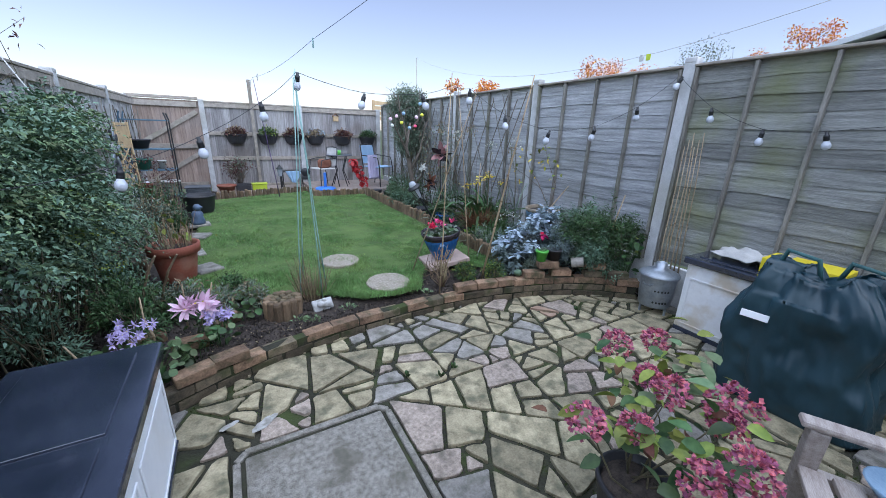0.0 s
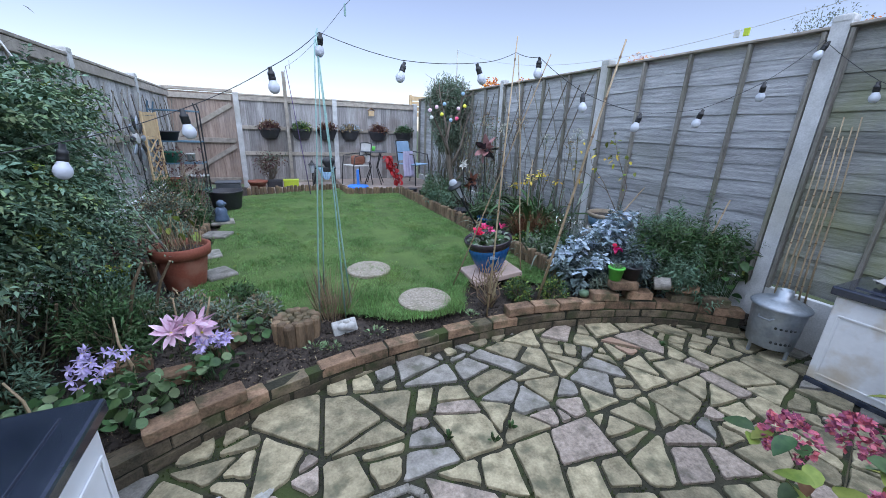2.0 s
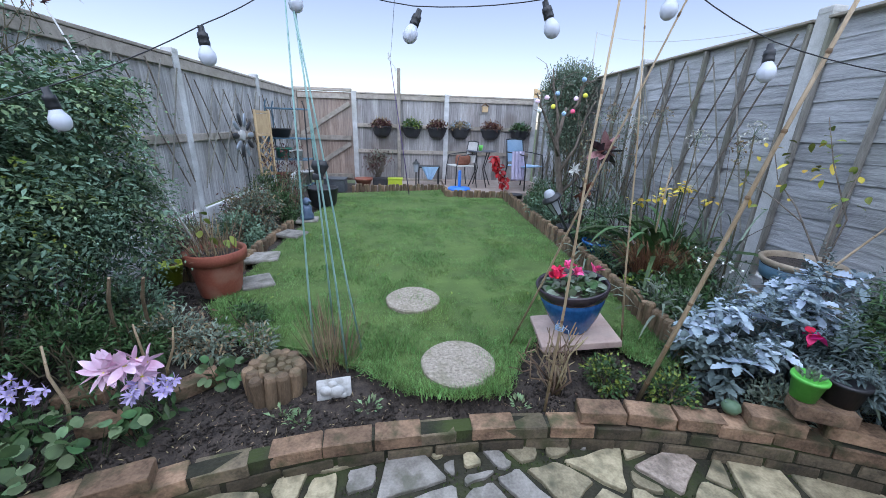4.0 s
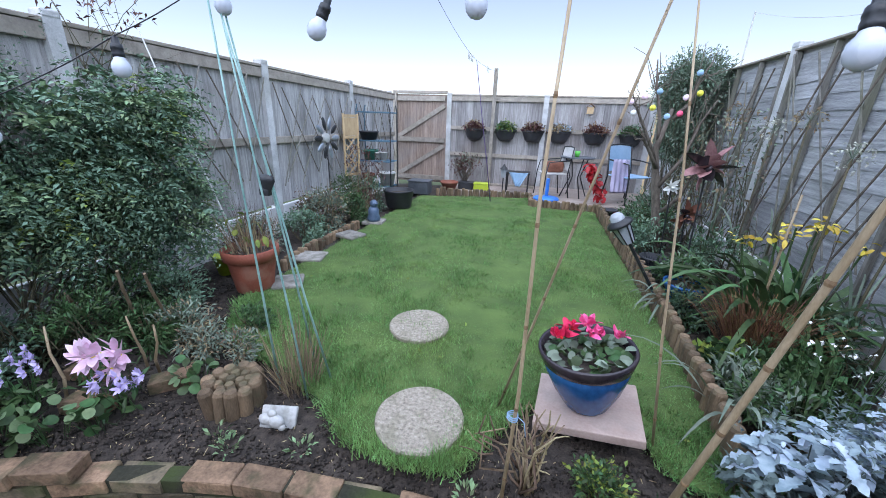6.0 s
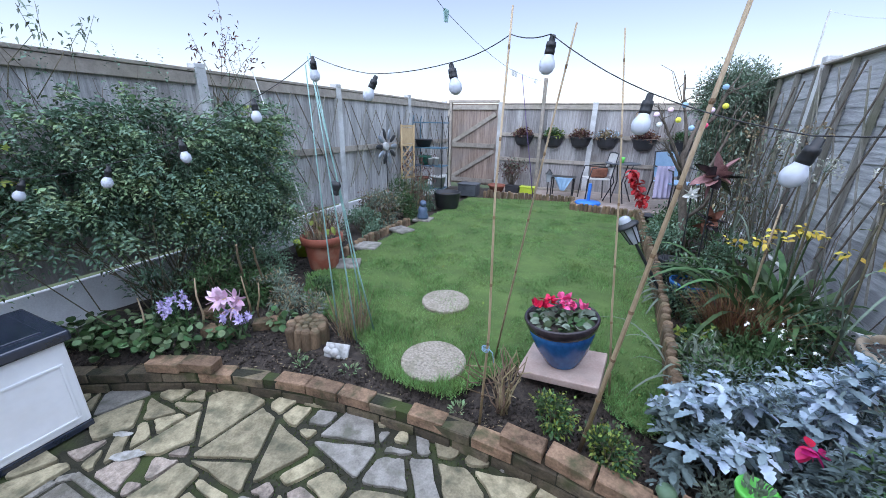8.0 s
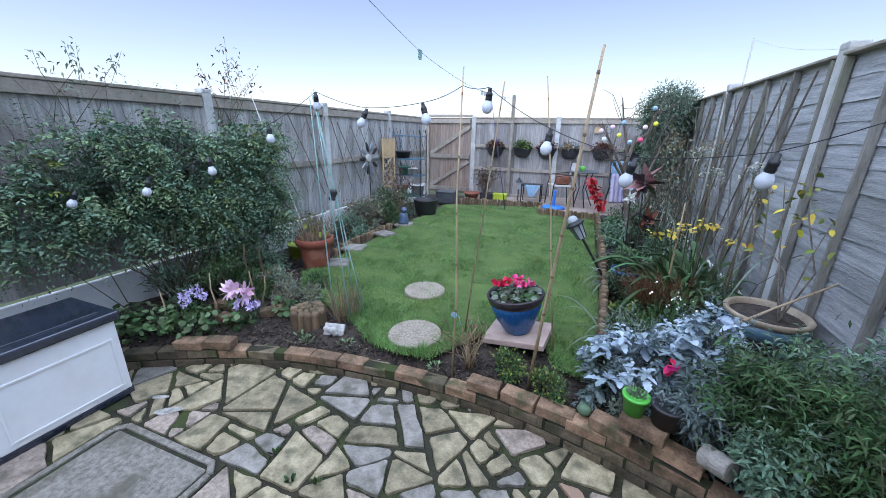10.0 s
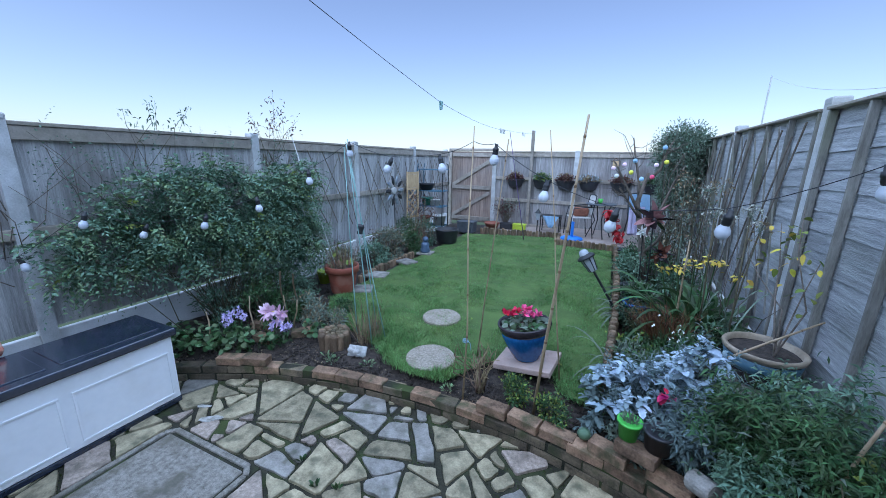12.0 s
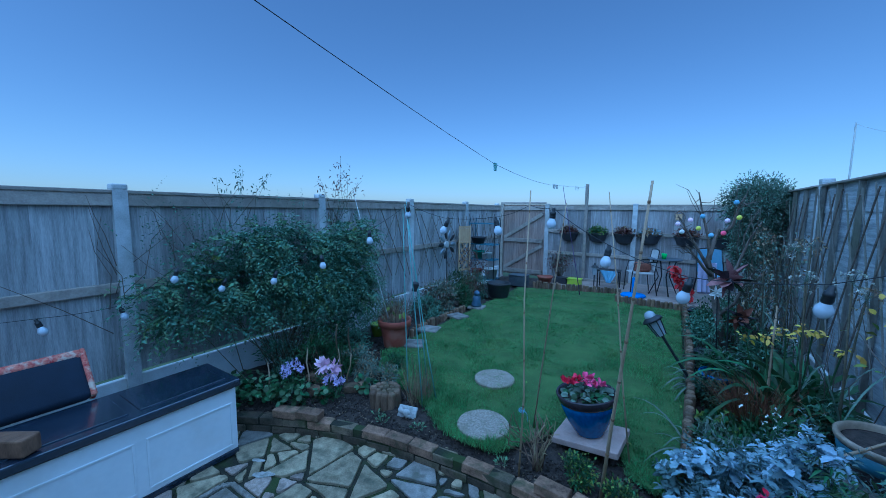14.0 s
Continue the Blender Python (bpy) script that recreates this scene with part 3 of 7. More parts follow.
def broad_data(name, mat, pos, way, length, width, fold=0.12, droop=0.3, outline=OVAL):
    """Larger leaves and petals with a rounded outline, a midrib and a bend."""
    n = len(pos)
    way = unit(way)
    side = unit(np.cross(way, RNG.normal(size=(n, 3)) * 0.4 + np.array([0, 0, 1.0])))
    up = np.cross(side, way)
    L, W = np.broadcast_to(length, n)[:, None], np.broadcast_to(width, n)[:, None]
    rows = []
    for t, f in outline:
        c = pos + way * L * t - np.array([0, 0, 1.0]) * L * droop * t * t
        rows += [c + side * W * 0.5 * f + up * W * fold * f, c, c - side * W * 0.5 * f + up * W * fold * f]
    v = np.stack(rows, 1).reshape(-1, 3)
    q = []
    for k in range(len(outline) - 1):
        for j in (0, 1):
            a = 3 * k + j
            q += [[a, a + 1, a + 4], [a, a + 4, a + 3]]
    tri = ((np.arange(n) * 3 * len(outline))[:, None, None] + np.array(q)[None]).reshape(-1, 3)
    me = raw_mesh(name, mat, v, tri)
    me.polygons.foreach_set("use_smooth", [True] * len(me.polygons))
    return me


def raw_mesh(name, mat, v, tri):
    me = bpy.data.meshes.new(name)
    me.vertices.add(len(v))
    me.vertices.foreach_set("co", np.asarray(v, dtype=np.float32).ravel())
    me.loops.add(tri.size)
    me.loops.foreach_set("vertex_index", tri.astype(np.int32).ravel())
    me.polygons.add(len(tri))
    me.polygons.foreach_set("loop_start", np.arange(0, tri.size, 3, dtype=np.int32))
    me.polygons.foreach_set("loop_total", np.full(len(tri), 3, dtype=np.int32))
    me.update(calc_edges=True)
    me.materials.append(mat)
    return me


def strap_data(name, mat, roots, tips, width, arch=0.25, seg=6):
    """Arching strap leaves or dead stalks from roots to tips."""
    n = len(roots)
    side = unit(np.cross(tips - roots, np.array([0, 0, 1.0]) + RNG.normal(size=(n, 3)) * 0.3))
    size = np.linalg.norm(tips - roots, axis=1)[:, None]
    W = np.broadcast_to(width, n)[:, None]
    rows = []
    for k in range(seg + 1):
        t = k / seg
        p = roots + (tips - roots) * t + np.array([0, 0, 1.0]) * size * arch * 4 * t * (1 - t)
        w = W * (0.5 * (1 - t) ** 0.6 * min(1, 0.5 + t * 2) + 0.02)
        rows += [p + side * w, p - side * w]
    v = np.stack(rows, 1).reshape(-1, 3)
    per = 2 * (seg + 1)
    q = []
    for k in range(seg):
        q += [[2 * k, 2 * k + 1, 2 * k + 3], [2 * k, 2 * k + 3, 2 * k + 2]]
    tri = ((np.arange(n) * per)[:, None, None] + np.array(q)[None]).reshape(-1, 3)
    return raw_mesh(name, mat, v, tri)


def clumps(n, blobs, shell=0.55, gaps=3.0, cut=-0.15, floor=None):
    """Points in a heap of ellipsoids (x, y, z, rx, ry, rz), denser near the skin, with gaps; and the outward ways."""
    vol = np.array([b[3] * b[4] * b[5] for b in blobs]) ** 0.8
    pick = RNG.choice(len(blobs), n * 2, p=vol / vol.sum())
    d = unit(RNG.normal(size=(n * 2, 3)))
    r = (shell + (1 - shell) * RNG.random(n * 2)[:, None]) * np.clip(1 + 0.13 * RNG.normal(size=(n * 2, 1)), 0.7, 1.22)
    B = np.array(blobs)[pick]
    p = B[:, :3] + d * r * B[:, 3:]
    keep = np.array([noise.noise((a * gaps, b * gaps, c * gaps)) > cut for a, b, c in p])
    if floor is not None:
        keep &= p[:, 2] > floor
    p, d = p[keep][:n], d[keep][:n]
    return p, unit(d + RNG.normal(size=d.shape) * 0.7)


def plant(name, label, category, at, group=""):
    return thing(name, at, label, category, group)


def under(name, me, parent, label=""):
    ob = new(name, me)
    ob.parent = parent
    return tagged(ob, label, kind="stuff" if name.endswith("s") or name in ("crown",) else "")


def twigs(name, mat, parent, starts, ends, radius, bend=0.08, sides=5, label=""):
    bm = bmesh.new()
    for a, b in zip(starts, ends):
        a, b = Vector(a), Vector(b)
        size = (b - a).length
        pts = [a + (b - a) * t + Vector(RNG.normal(size=3) * bend * size * math.sin(math.pi * t)) for t in (0, 0.35, 0.7, 1)]
        tube(pts, [radius, radius * 0.85, radius * 0.65, radius * 0.4], sides, bm)
    return tagged(part(name, bm, mat, parent, label, True), kind="stuff")


def around(n, r, z, spread=0.0):
    a = RNG.random(n) * 2 * math.pi
    q = r * np.sqrt(RNG.random(n))
    return np.stack([q * np.cos(a), q * np.sin(a), z + spread * RNG.normal(size=n)], 1)


# lawn grass
NB = 180000
u, v = RNG.random(NB), RNG.random(NB) ** 1.6
gx = np.array([lawn_x(q) for q in u])
rows_ = np.array([lawn_row(a, b) for a, b in zip(gx, v)])
gy = rows_[:, 1] + 0.02 * RNG.normal(size=NB)
gx = gx + 0.02 * RNG.normal(size=NB)
gz = np.full(NB, LAWN_Z - 0.012)
tuft = np.array([0.75 + 0.7 * noise.noise((a * 2.2, b * 2.2, 1)) + 0.55 * noise.noise((a * 9, b * 9, 4)) for a, b in zip(gx, gy)])
h = (0.022 + 0.026 * RNG.random(NB)) * np.clip(tuft, 0.45, 1.8)
h *= np.where(gy < 4.2, 1.15, 1.0)
ang, lean = RNG.random(NB) * 6.28, RNG.normal(size=(NB, 2)) * 0.018
c, s_ = np.cos(ang) * 0.0028, np.sin(ang) * 0.0028
p0 = np.stack([gx, gy, gz], 1)
tri3 = np.stack([p0 + np.stack([c, s_, 0 * c], 1), p0 - np.stack([c, s_, 0 * c], 1), p0 + np.stack([lean[:, 0], lean[:, 1], h], 1)], 1).reshape(-1, 3)
grass = tagged(new("grass", raw_mesh("grass", M["grass"], tri3, np.arange(NB * 3).reshape(-1, 3))), "short green lawn grass with moss and thin patches", "grass", kind="stuff")

# soil crumbs and dead leaf litter
NC = 24000
cx = RNG.random(NC) * (X_RIGHT - X_LEFT - 0.2) + X_LEFT + 0.1
cy = np.array([wall_y(a) for a in cx]) + 0.1 + RNG.random(NC) ** 1.5 * 2.2
cp = np.stack([cx, cy, np.array([soil_z(a, b) for a, b in zip(cx, cy)]) + 0.004], 1)
litter = tagged(new("leaf_litter", leaf_data("leaf_litter", M["leaf_straw"], cp[:1500], RNG.normal(size=(1500, 3)) * np.array([1, 1, 0.15]), 0.012 + 0.03 * RNG.random(1500), 0.006, 0.1, 0)), "dry brown leaf litter and twigs on the soil", "litter", kind="stuff")
cr = 0.004 + 0.011 * RNG.random(NC) ** 2
tet = np.array([[1, 0, -0.4], [-0.5, 0.9, -0.4], [-0.5, -0.9, -0.4], [0, 0, 0.9]])
cv = (cp[:, None, :] + (tet[None] + RNG.normal(size=(NC, 4, 3)) * 0.25) * cr[:, None, None]).reshape(-1, 3)
ct = ((np.arange(NC) * 4)[:, None, None] + np.array([[0, 1, 3], [1, 2, 3], [2, 0, 3], [0, 2, 1]])[None]).reshape(-1, 3)
tagged(new("soil_crumbs", raw_mesh("soil_crumbs", M["soil"], cv, ct)), "dark loose soil crumbs in the beds", "soil", kind="stuff")


# stepping stones
def stepping_stone(x, y, r):
    bm = lathe([(0, 0.0), (r, 0.0), (r * 1.0, 0.022), (r * 0.96, 0.03), (0, 0.032)], 40)
    for q in bm.verts:
        k = 1 + 0.03 * noise.noise((q.co.x * 8, q.co.y * 8, x))
        q.co.x, q.co.y = q.co.x * k, q.co.y * k
    ob = part("stepping_stone", bm, M["stone_round"])
    ob.location = (x, y, LAWN_Z - 0.006)
    tagged(ob, "round pebbled concrete stepping stone sunk in the lawn", "stepping stone", "stepping stones")


stepping_stone(0.02, 3.28, 0.21)
stepping_stone(-0.24, 4.07, 0.205)
for x, y, a, w in ((-1.72, 4.98, 12, 0.17), (-1.68, 5.78, -20, 0.15), (-1.68, 6.46, 8, 0.14), (-1.52, 4.4, 30, 0.12)):
    ob = part("edging_stone", block(bmesh.new(), -w, w, -0.13, 0.13, 0, 0.04, 0.014), M["slab_grey"])
    ob.matrix_basis = pose(x, y, LAWN_Z - 0.012, 0, 0, a)
    tagged(ob, "flat weathered stone along the lawn edge", "edging stone", "edging stones")

# paving slab with the blue pot
ob = part("paving_slab", box(-0.235, 0.235, -0.19, 0.19, 0, 0.045, 0.006), M["slab_rose"])
ob.matrix_basis = pose(0.79, 3.55, 0.225, 0, -8, -6)
tagged(ob, "square rose concrete slab tilted under the blue pot", "paving slab")
ob = part("wedge_brick", box(-0.05, 0.05, -0.1, 0.1, 0, 0.075, 0.006), M["brick"])
ob.matrix_basis = pose(0.93, 3.55, 0.172, 0, 0, -6)
tagged(ob, "old brick wedged under the tilted slab", "brick")


def pot(name, at, profile, mat, label, category="plant pot", rim=None, fill=None, sx=1, sy=1, group=""):
    t = thing(name, at, label, category, group)
    part("body", lathe(profile, 32, None, sx, sy), mat, t, "", True)
    if rim:
        part("rim", lathe(rim[0], 32, None, sx, sy), rim[1], t, "", True)
    if fill:
        part("compost", lathe([(fill[0], fill[1]), (fill[0] * 0.6, fill[1] + 0.012), (0, fill[1] + 0.015)], 20, None, sx, sy), M["soil"], t)
    return t


blue = pot("glazed_pot", (0.78, 3.55, 0.279), [(0, 0), (0.095, 0), (0.105, 0.012), (0.155, 0.11), (0.19, 0.21), (0.197, 0.265), (0.185, 0.265), (0.17, 0.2), (0, 0.18)], M["blue_glaze"],
           "blue glazed pot with a dark rim of red cyclamen", rim=([(0.19, 0.24), (0.204, 0.255), (0.219, 0.305), (0.212, 0.318), (0.2, 0.308), (0.186, 0.25)], M["dark_glaze"]), fill=(0.195, 0.27))
blue.matrix_basis = pose(0.78, 3.55, 0.272, 0, -8, 0)
cyc = plant("cyclamen", "red and pink cyclamen with marbled dark leaves in the blue pot", "flower", (0.744, 3.55, 0.53))
cyc.matrix_basis = pose(0.744, 3.55, 0.53, 0, -8, 0)
p = around(110, 0.165, 0.03, 0.014)
under("leaves", broad_data("leaves", M["leaf_grey"], p[:60], np.stack([p[:60, 0], p[:60, 1], np.full(60, 0.06)], 1) + RNG.normal(size=(60, 3)) * 0.07, 0.055, 0.05, 0.16, 0.3, ROUND), cyc)
under("dark_leaves", broad_data("dark_leaves", M["leaf_green"], p[30:] * 0.97 + np.array([0, 0, -0.004]), RNG.normal(size=(80, 3)) + np.array([0, 0, 0.3]), 0.055, 0.05, 0.16, 0.3, ROUND), cyc)
for mat, ctrs in (("petal_red", [(-0.1, 0.02), (-0.13, -0.06), (-0.06, 0.06), (-0.09, -0.02)]), ("petal_rose", [(0.0, 0.05), (0.03, 0.1), (0.02, -0.01), (0.13, -0.04), (0.05, 0.04)])):
    for a, b in ctrs:
        q = np.repeat([[a, b, 0.085 + 0.05 * RNG.random()]], 9, 0) + RNG.normal(size=(9, 3)) * 0.008
        ww = RNG.normal(size=(9, 3)) * 0.6 + np.array([0, 0, 0.8])
        bm = bmesh.new()
        bmesh.ops.create_icosphere(bm, subdivisions=1, radius=0.009, matrix=Matrix.Translation(q[0]))
        bloom = part("bloom", bm, M[mat], cyc)
        for k in range(9):
            under("petal", broad_data("petal", M[mat], q[k:k + 1], ww[k:k + 1], 0.05, 0.03, 0.2, 0.1), bloom)

# terracotta pot with dead stalks
tp = pot("terracotta_pot", (-1.73, 4.26, 0.19), [(0, 0), (0.15, 0), (0.155, 0.01), (0.2, 0.28), (0.2, 0.31), (0.185, 0.31), (0.18, 0.27), (0, 0.25)], M["terracotta"],
         "large terracotta pot of withered stalks beside the lawn", rim=([(0.2, 0.27), (0.228, 0.275), (0.232, 0.35), (0.215, 0.357), (0.2, 0.345), (0.195, 0.275)], M["terracotta"]), fill=(0.19, 0.305))
tp.scale = (0.92, 0.92, 1.0)
wp = plant("withered_plant", "withered straw-coloured stalks with a few lime leaves", "plant", (-1.73, 4.26, 0.5))
r0 = around(110, 0.15, 0)
under("stalks", strap_data("stalks", M["leaf_straw"], r0, r0 * 1.4 + np.stack([RNG.normal(size=110) * 0.06, RNG.normal(size=110) * 0.06, 0.05 + 0.3 * RNG.random(110)], 1), 0.008, 0.1), wp)
p = around(11, 0.12, 0.2, 0.06)
under("lime_leaves", broad_data("lime_leaves", M["leaf_lime"], p, RNG.normal(size=(11, 3)), 0.075, 0.045), wp)

pot("lime_pot", (-2.25, 4.5, 0.15), [(0, 0), (0.07, 0), (0.1, 0.16), (0.105, 0.16), (0.105, 0.18), (0.09, 0.18), (0.085, 0.14), (0, 0.13)], M["lime"], "small lime green plastic pot by the fence", group="lime pots")

# big tub, planters and pots at the end of the lawn
pot("black_tub", (-1.7, 7.45, 0.19), [(0, 0), (0.17, 0), (0.2, 0.05), (0.235, 0.27), (0.245, 0.28), (0.245, 0.3), (0.225, 0.3), (0.21, 0.25), (0, 0.2)], M["dark_plastic"], "shiny black plastic tub on the lawn edge", "tub", fill=(0.21, 0.24))
pl = thing("square_planter", (-1.78, 8.8, 0.19), "dark grey square plastic planter", "planter")
part("body", box(-0.2, 0.2, -0.15, 0.15, 0, 0.24, 0.02), M["grey_plastic"], pl)
part("rim", box(-0.215, 0.215, -0.165, 0.165, 0.241, 0.265, 0.01), M["grey_plastic"], pl)
pot("terracotta_bowl", (-1.3, 9.25, 0.24), [(0, 0), (0.12, 0), (0.17, 0.12), (0.185, 0.13), (0.185, 0.16), (0.165, 0.16), (0, 0.12)], M["terracotta"], "wide orange terracotta bowl at the back bed")
for x, mat, lab in ((-0.98, "dark_plastic", "black seed tray holding a leafless shrub"), (-0.66, "lime", "lime green trough on the back bed")):
    t = thing("trough", (x, 9.42, 0.24), lab, "planter", "troughs")
    part("body", box(-0.15, 0.15, -0.09, 0.09, 0, 0.13, 0.015), M[mat], t)
    part("rim", box(-0.16, 0.16, -0.1, 0.1, 0.131, 0.15, 0.006), M[mat], t)
sh = plant("bare_shrub", "sparse brown shrub in the back bed", "shrub", (-1.05, 9.55, 0.35))
e = around(40, 0.32, 0.45, 0.12)
twigs("twigs", M["bark"], sh, around(40, 0.05, 0), e, 0.006)
p, w = clumps(420, [(0, 0, 0.38, 0.33, 0.25, 0.25)], 0.2)
under("leaves", leaf_data("leaves", M["leaf_purple"], p, w, 0.05, 0.03), sh)
under("green_leaves", leaf_data("green_leaves", M["leaf_grey"], p[::2] + 0.02, -w[::2], 0.05, 0.03), sh)

# log rolls
LOG = mesh_of(lathe([(0, 0), (0.034, 0), (0.034, 0.19), (0.026, 0.205), (0, 0.208)], 10), "log", M["log"])


def log_roll(points, z, label):
    t = thing("log_roll_edging", (*points[0], z), label, "log edging", "log roll edgings")
    k = 0
    for a, b in zip(points, points[1:]):
        d = Vector(b) - Vector(a)
        n = max(1, int(d.length / 0.07))
        for i in range(n):
            q = Vector(a) + d * (i + 0.5) / n - Vector(points[0])
            o = new("log", LOG)
            o.parent, k = t, k + 1
            o.matrix_basis = pose(q.x + 0.006 * random.uniform(-1, 1), q.y, random.uniform(-0.02, 0.015), random.uniform(-3, 3), random.uniform(-3, 3), random.uniform(0, 360))
    return t


log_roll([(1.37, 3.3), (1.44, 4.6), (1.47, 6.0), (1.46, 8.28)], 0.15, "weathered brown log roll along the planting bed")
log_roll([(1.44, 8.33), (0.36, 8.38), (0.34, 9.1)], 0.12, "weathered log roll holding the raised seating area")
log_roll([(0.3, 9.16), (-1.5, 8.98)], 0.1, "weathered log roll in front of the back bed")
log_roll([(-1.83, 4.7), (-1.86, 5.5), (-1.84, 6.3)], 0.06, "short dark log roll beside the lawn")
log_roll([(-2.45, 4.6), (-2.0, 4.55)], 0.12, "short dark log roll behind the terracotta pot")
deck = tagged(part("deck", box(0.37, 2.48, 8.42, 10.05, 0.1, 0.3, 0.01), M["deck"]), "raised seating area paved in pinkish slabs", "terrace", kind="structure")
tagged(part("back_bed", box(-1.5, 0.37, 9.2, 10.05, 0.1, 0.24, 0.01), M["deck"]), "low paved strip along the back fence", "terrace", kind="structure")

# log planter coil
lp = thing("log_planter", (-0.94, 3.19, 0.15), "coiled roll of short half logs standing on the soil", "log roll")
for i in range(13):
    o = new("log", LOG)
    o.parent = lp
    a = i / 13 * 2 * math.pi
    o.matrix_basis = pose(0.115 * math.cos(a), 0.115 * math.sin(a), -0.065, random.uniform(-4, 4), random.uniform(-4, 4), 40 * i)
for r, n in ((0.07, 8), (0.03, 3)):
    for i in range(n):
        a = i / n * 2 * math.pi + r * 20
        o = new("log", LOG)
        o.parent = lp
        o.matrix_basis = pose(r * math.cos(a), r * math.sin(a), -0.078, 0, 0, 70 * i) @ Matrix.Diagonal((0.75, 0.75, 1, 1))

# plaster ornament: a small lying shape on a plaque
bm = bmesh.new()
block(bm, -0.085, 0.085, -0.012, 0.012, 0.0, 0.1, 0.006, pose(0, 0, 0, -35, 0, 12))
for q, r in (((-0.03, -0.03, 0.075), 0.032), ((0.02, -0.025, 0.07), 0.038), ((0.0, -0.02, 0.105), 0.022), ((0.05, -0.03, 0.05), 0.02)):
    bmesh.ops.create_icosphere(bm, subdivisions=2, radius=r, matrix=Matrix.Translation(q) @ Matrix.Diagonal((1.1, 0.7, 0.9, 1)))
ob = part("garden_ornament", bm, M["plaster"], None, "", True)
ob.location = (-0.63, 3.1, 0.14)
tagged(ob, "small chipped white plaster ornament on the soil", "ornament")

# gnome
bm = lathe([(0, 0), (0.085, 0), (0.09, 0.04), (0.07, 0.1), (0.075, 0.15), (0.05, 0.19), (0.03, 0.2), (0, 0.2)], 16)
bmesh.ops.create_icosphere(bm, subdivisions=2, radius=0.055, matrix=Matrix.Translation((0.01, -0.01, 0.24)))
block(bm, -0.02, 0.08, -0.05, -0.02, 0.23, 0.26, 0.01)
ob = part("garden_figure", bm, M["gnome"], None, "", True)
ob.location = (-1.68, 6.45, 0.225)
tagged(ob, "small blue-grey glazed garden figure on a stone", "figurine")


# ---- wall planters on the back fence ----
def wall_planter(x, seed, leaf):
    t = thing("wall_planter", (x, Y_BACK - 0.05, 1.2), "black half-round wall planter of mixed plants", "planter", "wall planters")
    t.scale = (1.08, 1.1, 1.15)
    bm = bmesh.new()
    rows = []
    for r, z in ((0.1, 0.0), (0.15, 0.04), (0.2, 0.17), (0.215, 0.175), (0.215, 0.2), (0.195, 0.2), (0.18, 0.16)):
        rows.append([bm.verts.new((r * math.cos(a), r * 0.85 * math.sin(a), z)) for a in [math.pi + math.pi * j / 12 for j in range(13)]])
    for a, b in zip(rows, rows[1:]):
        for j in range(12):
            bm.faces.new((a[j], a[j + 1], b[j + 1], b[j]))
    bm.faces.new(rows[0]), bm.faces.new(rows[-1])
    part("bowl", bm, M["dark_plastic"], t)
    pl = plant("planter_flowers", "low mixed winter bedding in a wall planter", "plant", (x, Y_BACK - 0.15, 1.405), "planter plants")
    pl.scale = (1.12, 1.1, 1.25)
    p, w = clumps(260, [(0, 0, 0.03, 0.2, 0.11, 0.1)], 0.3, cut=-0.9, floor=0)
    under("leaves", leaf_data("leaves", M[leaf[0]], p, w + np.array([0, 0, 0.4]), 0.055, 0.03), pl)
    p, w = clumps(130, [(0, 0, 0.05, 0.2, 0.12, 0.1)], 0.5, cut=-0.9, floor=0)
    under("tips", leaf_data("tips", M[leaf[1]], p, w + np.array([0, 0, 0.4]), 0.05, 0.022), pl)


for k, (x, leaf) in enumerate(((-0.98, ("leaf_purple", "leaf_straw")), (-0.32, ("leaf_green", "leaf_lime")), (0.24, ("leaf_purple", "leaf_straw")), (0.76, ("leaf_straw", "leaf_silver")), (1.44, ("leaf_purple", "leaf_rust")), (2.1, ("leaf_green", "leaf_dark")))):
    wall_planter(x, k, leaf)
bh = thing("bird_house", (1.28, Y_BACK - 0.06, 1.78), "tiny wooden bird house on the back fence", "bird house")
part("box", box(-0.06, 0.06, -0.08, 0, 0, 0.12, 0.004), M["trellis"], bh)
for sgn in (-1, 1):
    r = part("roof", block(bmesh.new(), -0.055, 0.055, -0.1, 0.02, -0.006, 0.006, 0.002), M["brown_wood"], bh)
    r.matrix_basis = pose(sgn * 0.036, 0, 0.15, 0, sgn * 40, 0)
bp = part("line_post", box(-0.035, 0.035, -0.035, 0.035, 0, 2.5, 0.006), M["rail"])
bp.location = (-0.6, Y_BACK - 0.12, 0.08)
tagged(bp, "weathered square timber post for the washing line", "post")


# ---- furniture on the deck ----
def bistro_chair(at, turn, seat_mat, label):
    t = thing("bistro_chair", at, label, "chair", "garden chairs", turn)
    for sx in (-1, 1):
        part("leg", tube([(sx * 0.24, -0.22, 0), (sx * 0.23, -0.2, 0.42), (sx * 0.23, -0.16, 0.62), (sx * 0.23, 0.05, 0.65), (sx * 0.22, 0.22, 0.66)], 0.011), M["black_metal"], t, "", True)
        part("leg", tube([(sx * 0.24, 0.26, 0), (sx * 0.22, 0.2, 0.42), (sx * 0.21, 0.27, 0.88)], 0.011), M["black_metal"], t, "", True)
    part("seat", box(-0.22, 0.22, -0.2, 0.22, 0.41, 0.43, 0.008), M[seat_mat], t)
    part("backrest", block(bmesh.new(), -0.21, 0.21, -0.01, 0.01, -0.2, 0.2, 0.008, pose(0, 0.25, 0.68, -10)), M[seat_mat], t)
    part("back_bar", tube([(-0.21, 0.27, 0.88), (0, 0.29, 0.9), (0.21, 0.27, 0.88)], 0.011), M["black_metal"], t, "", True)
    return t


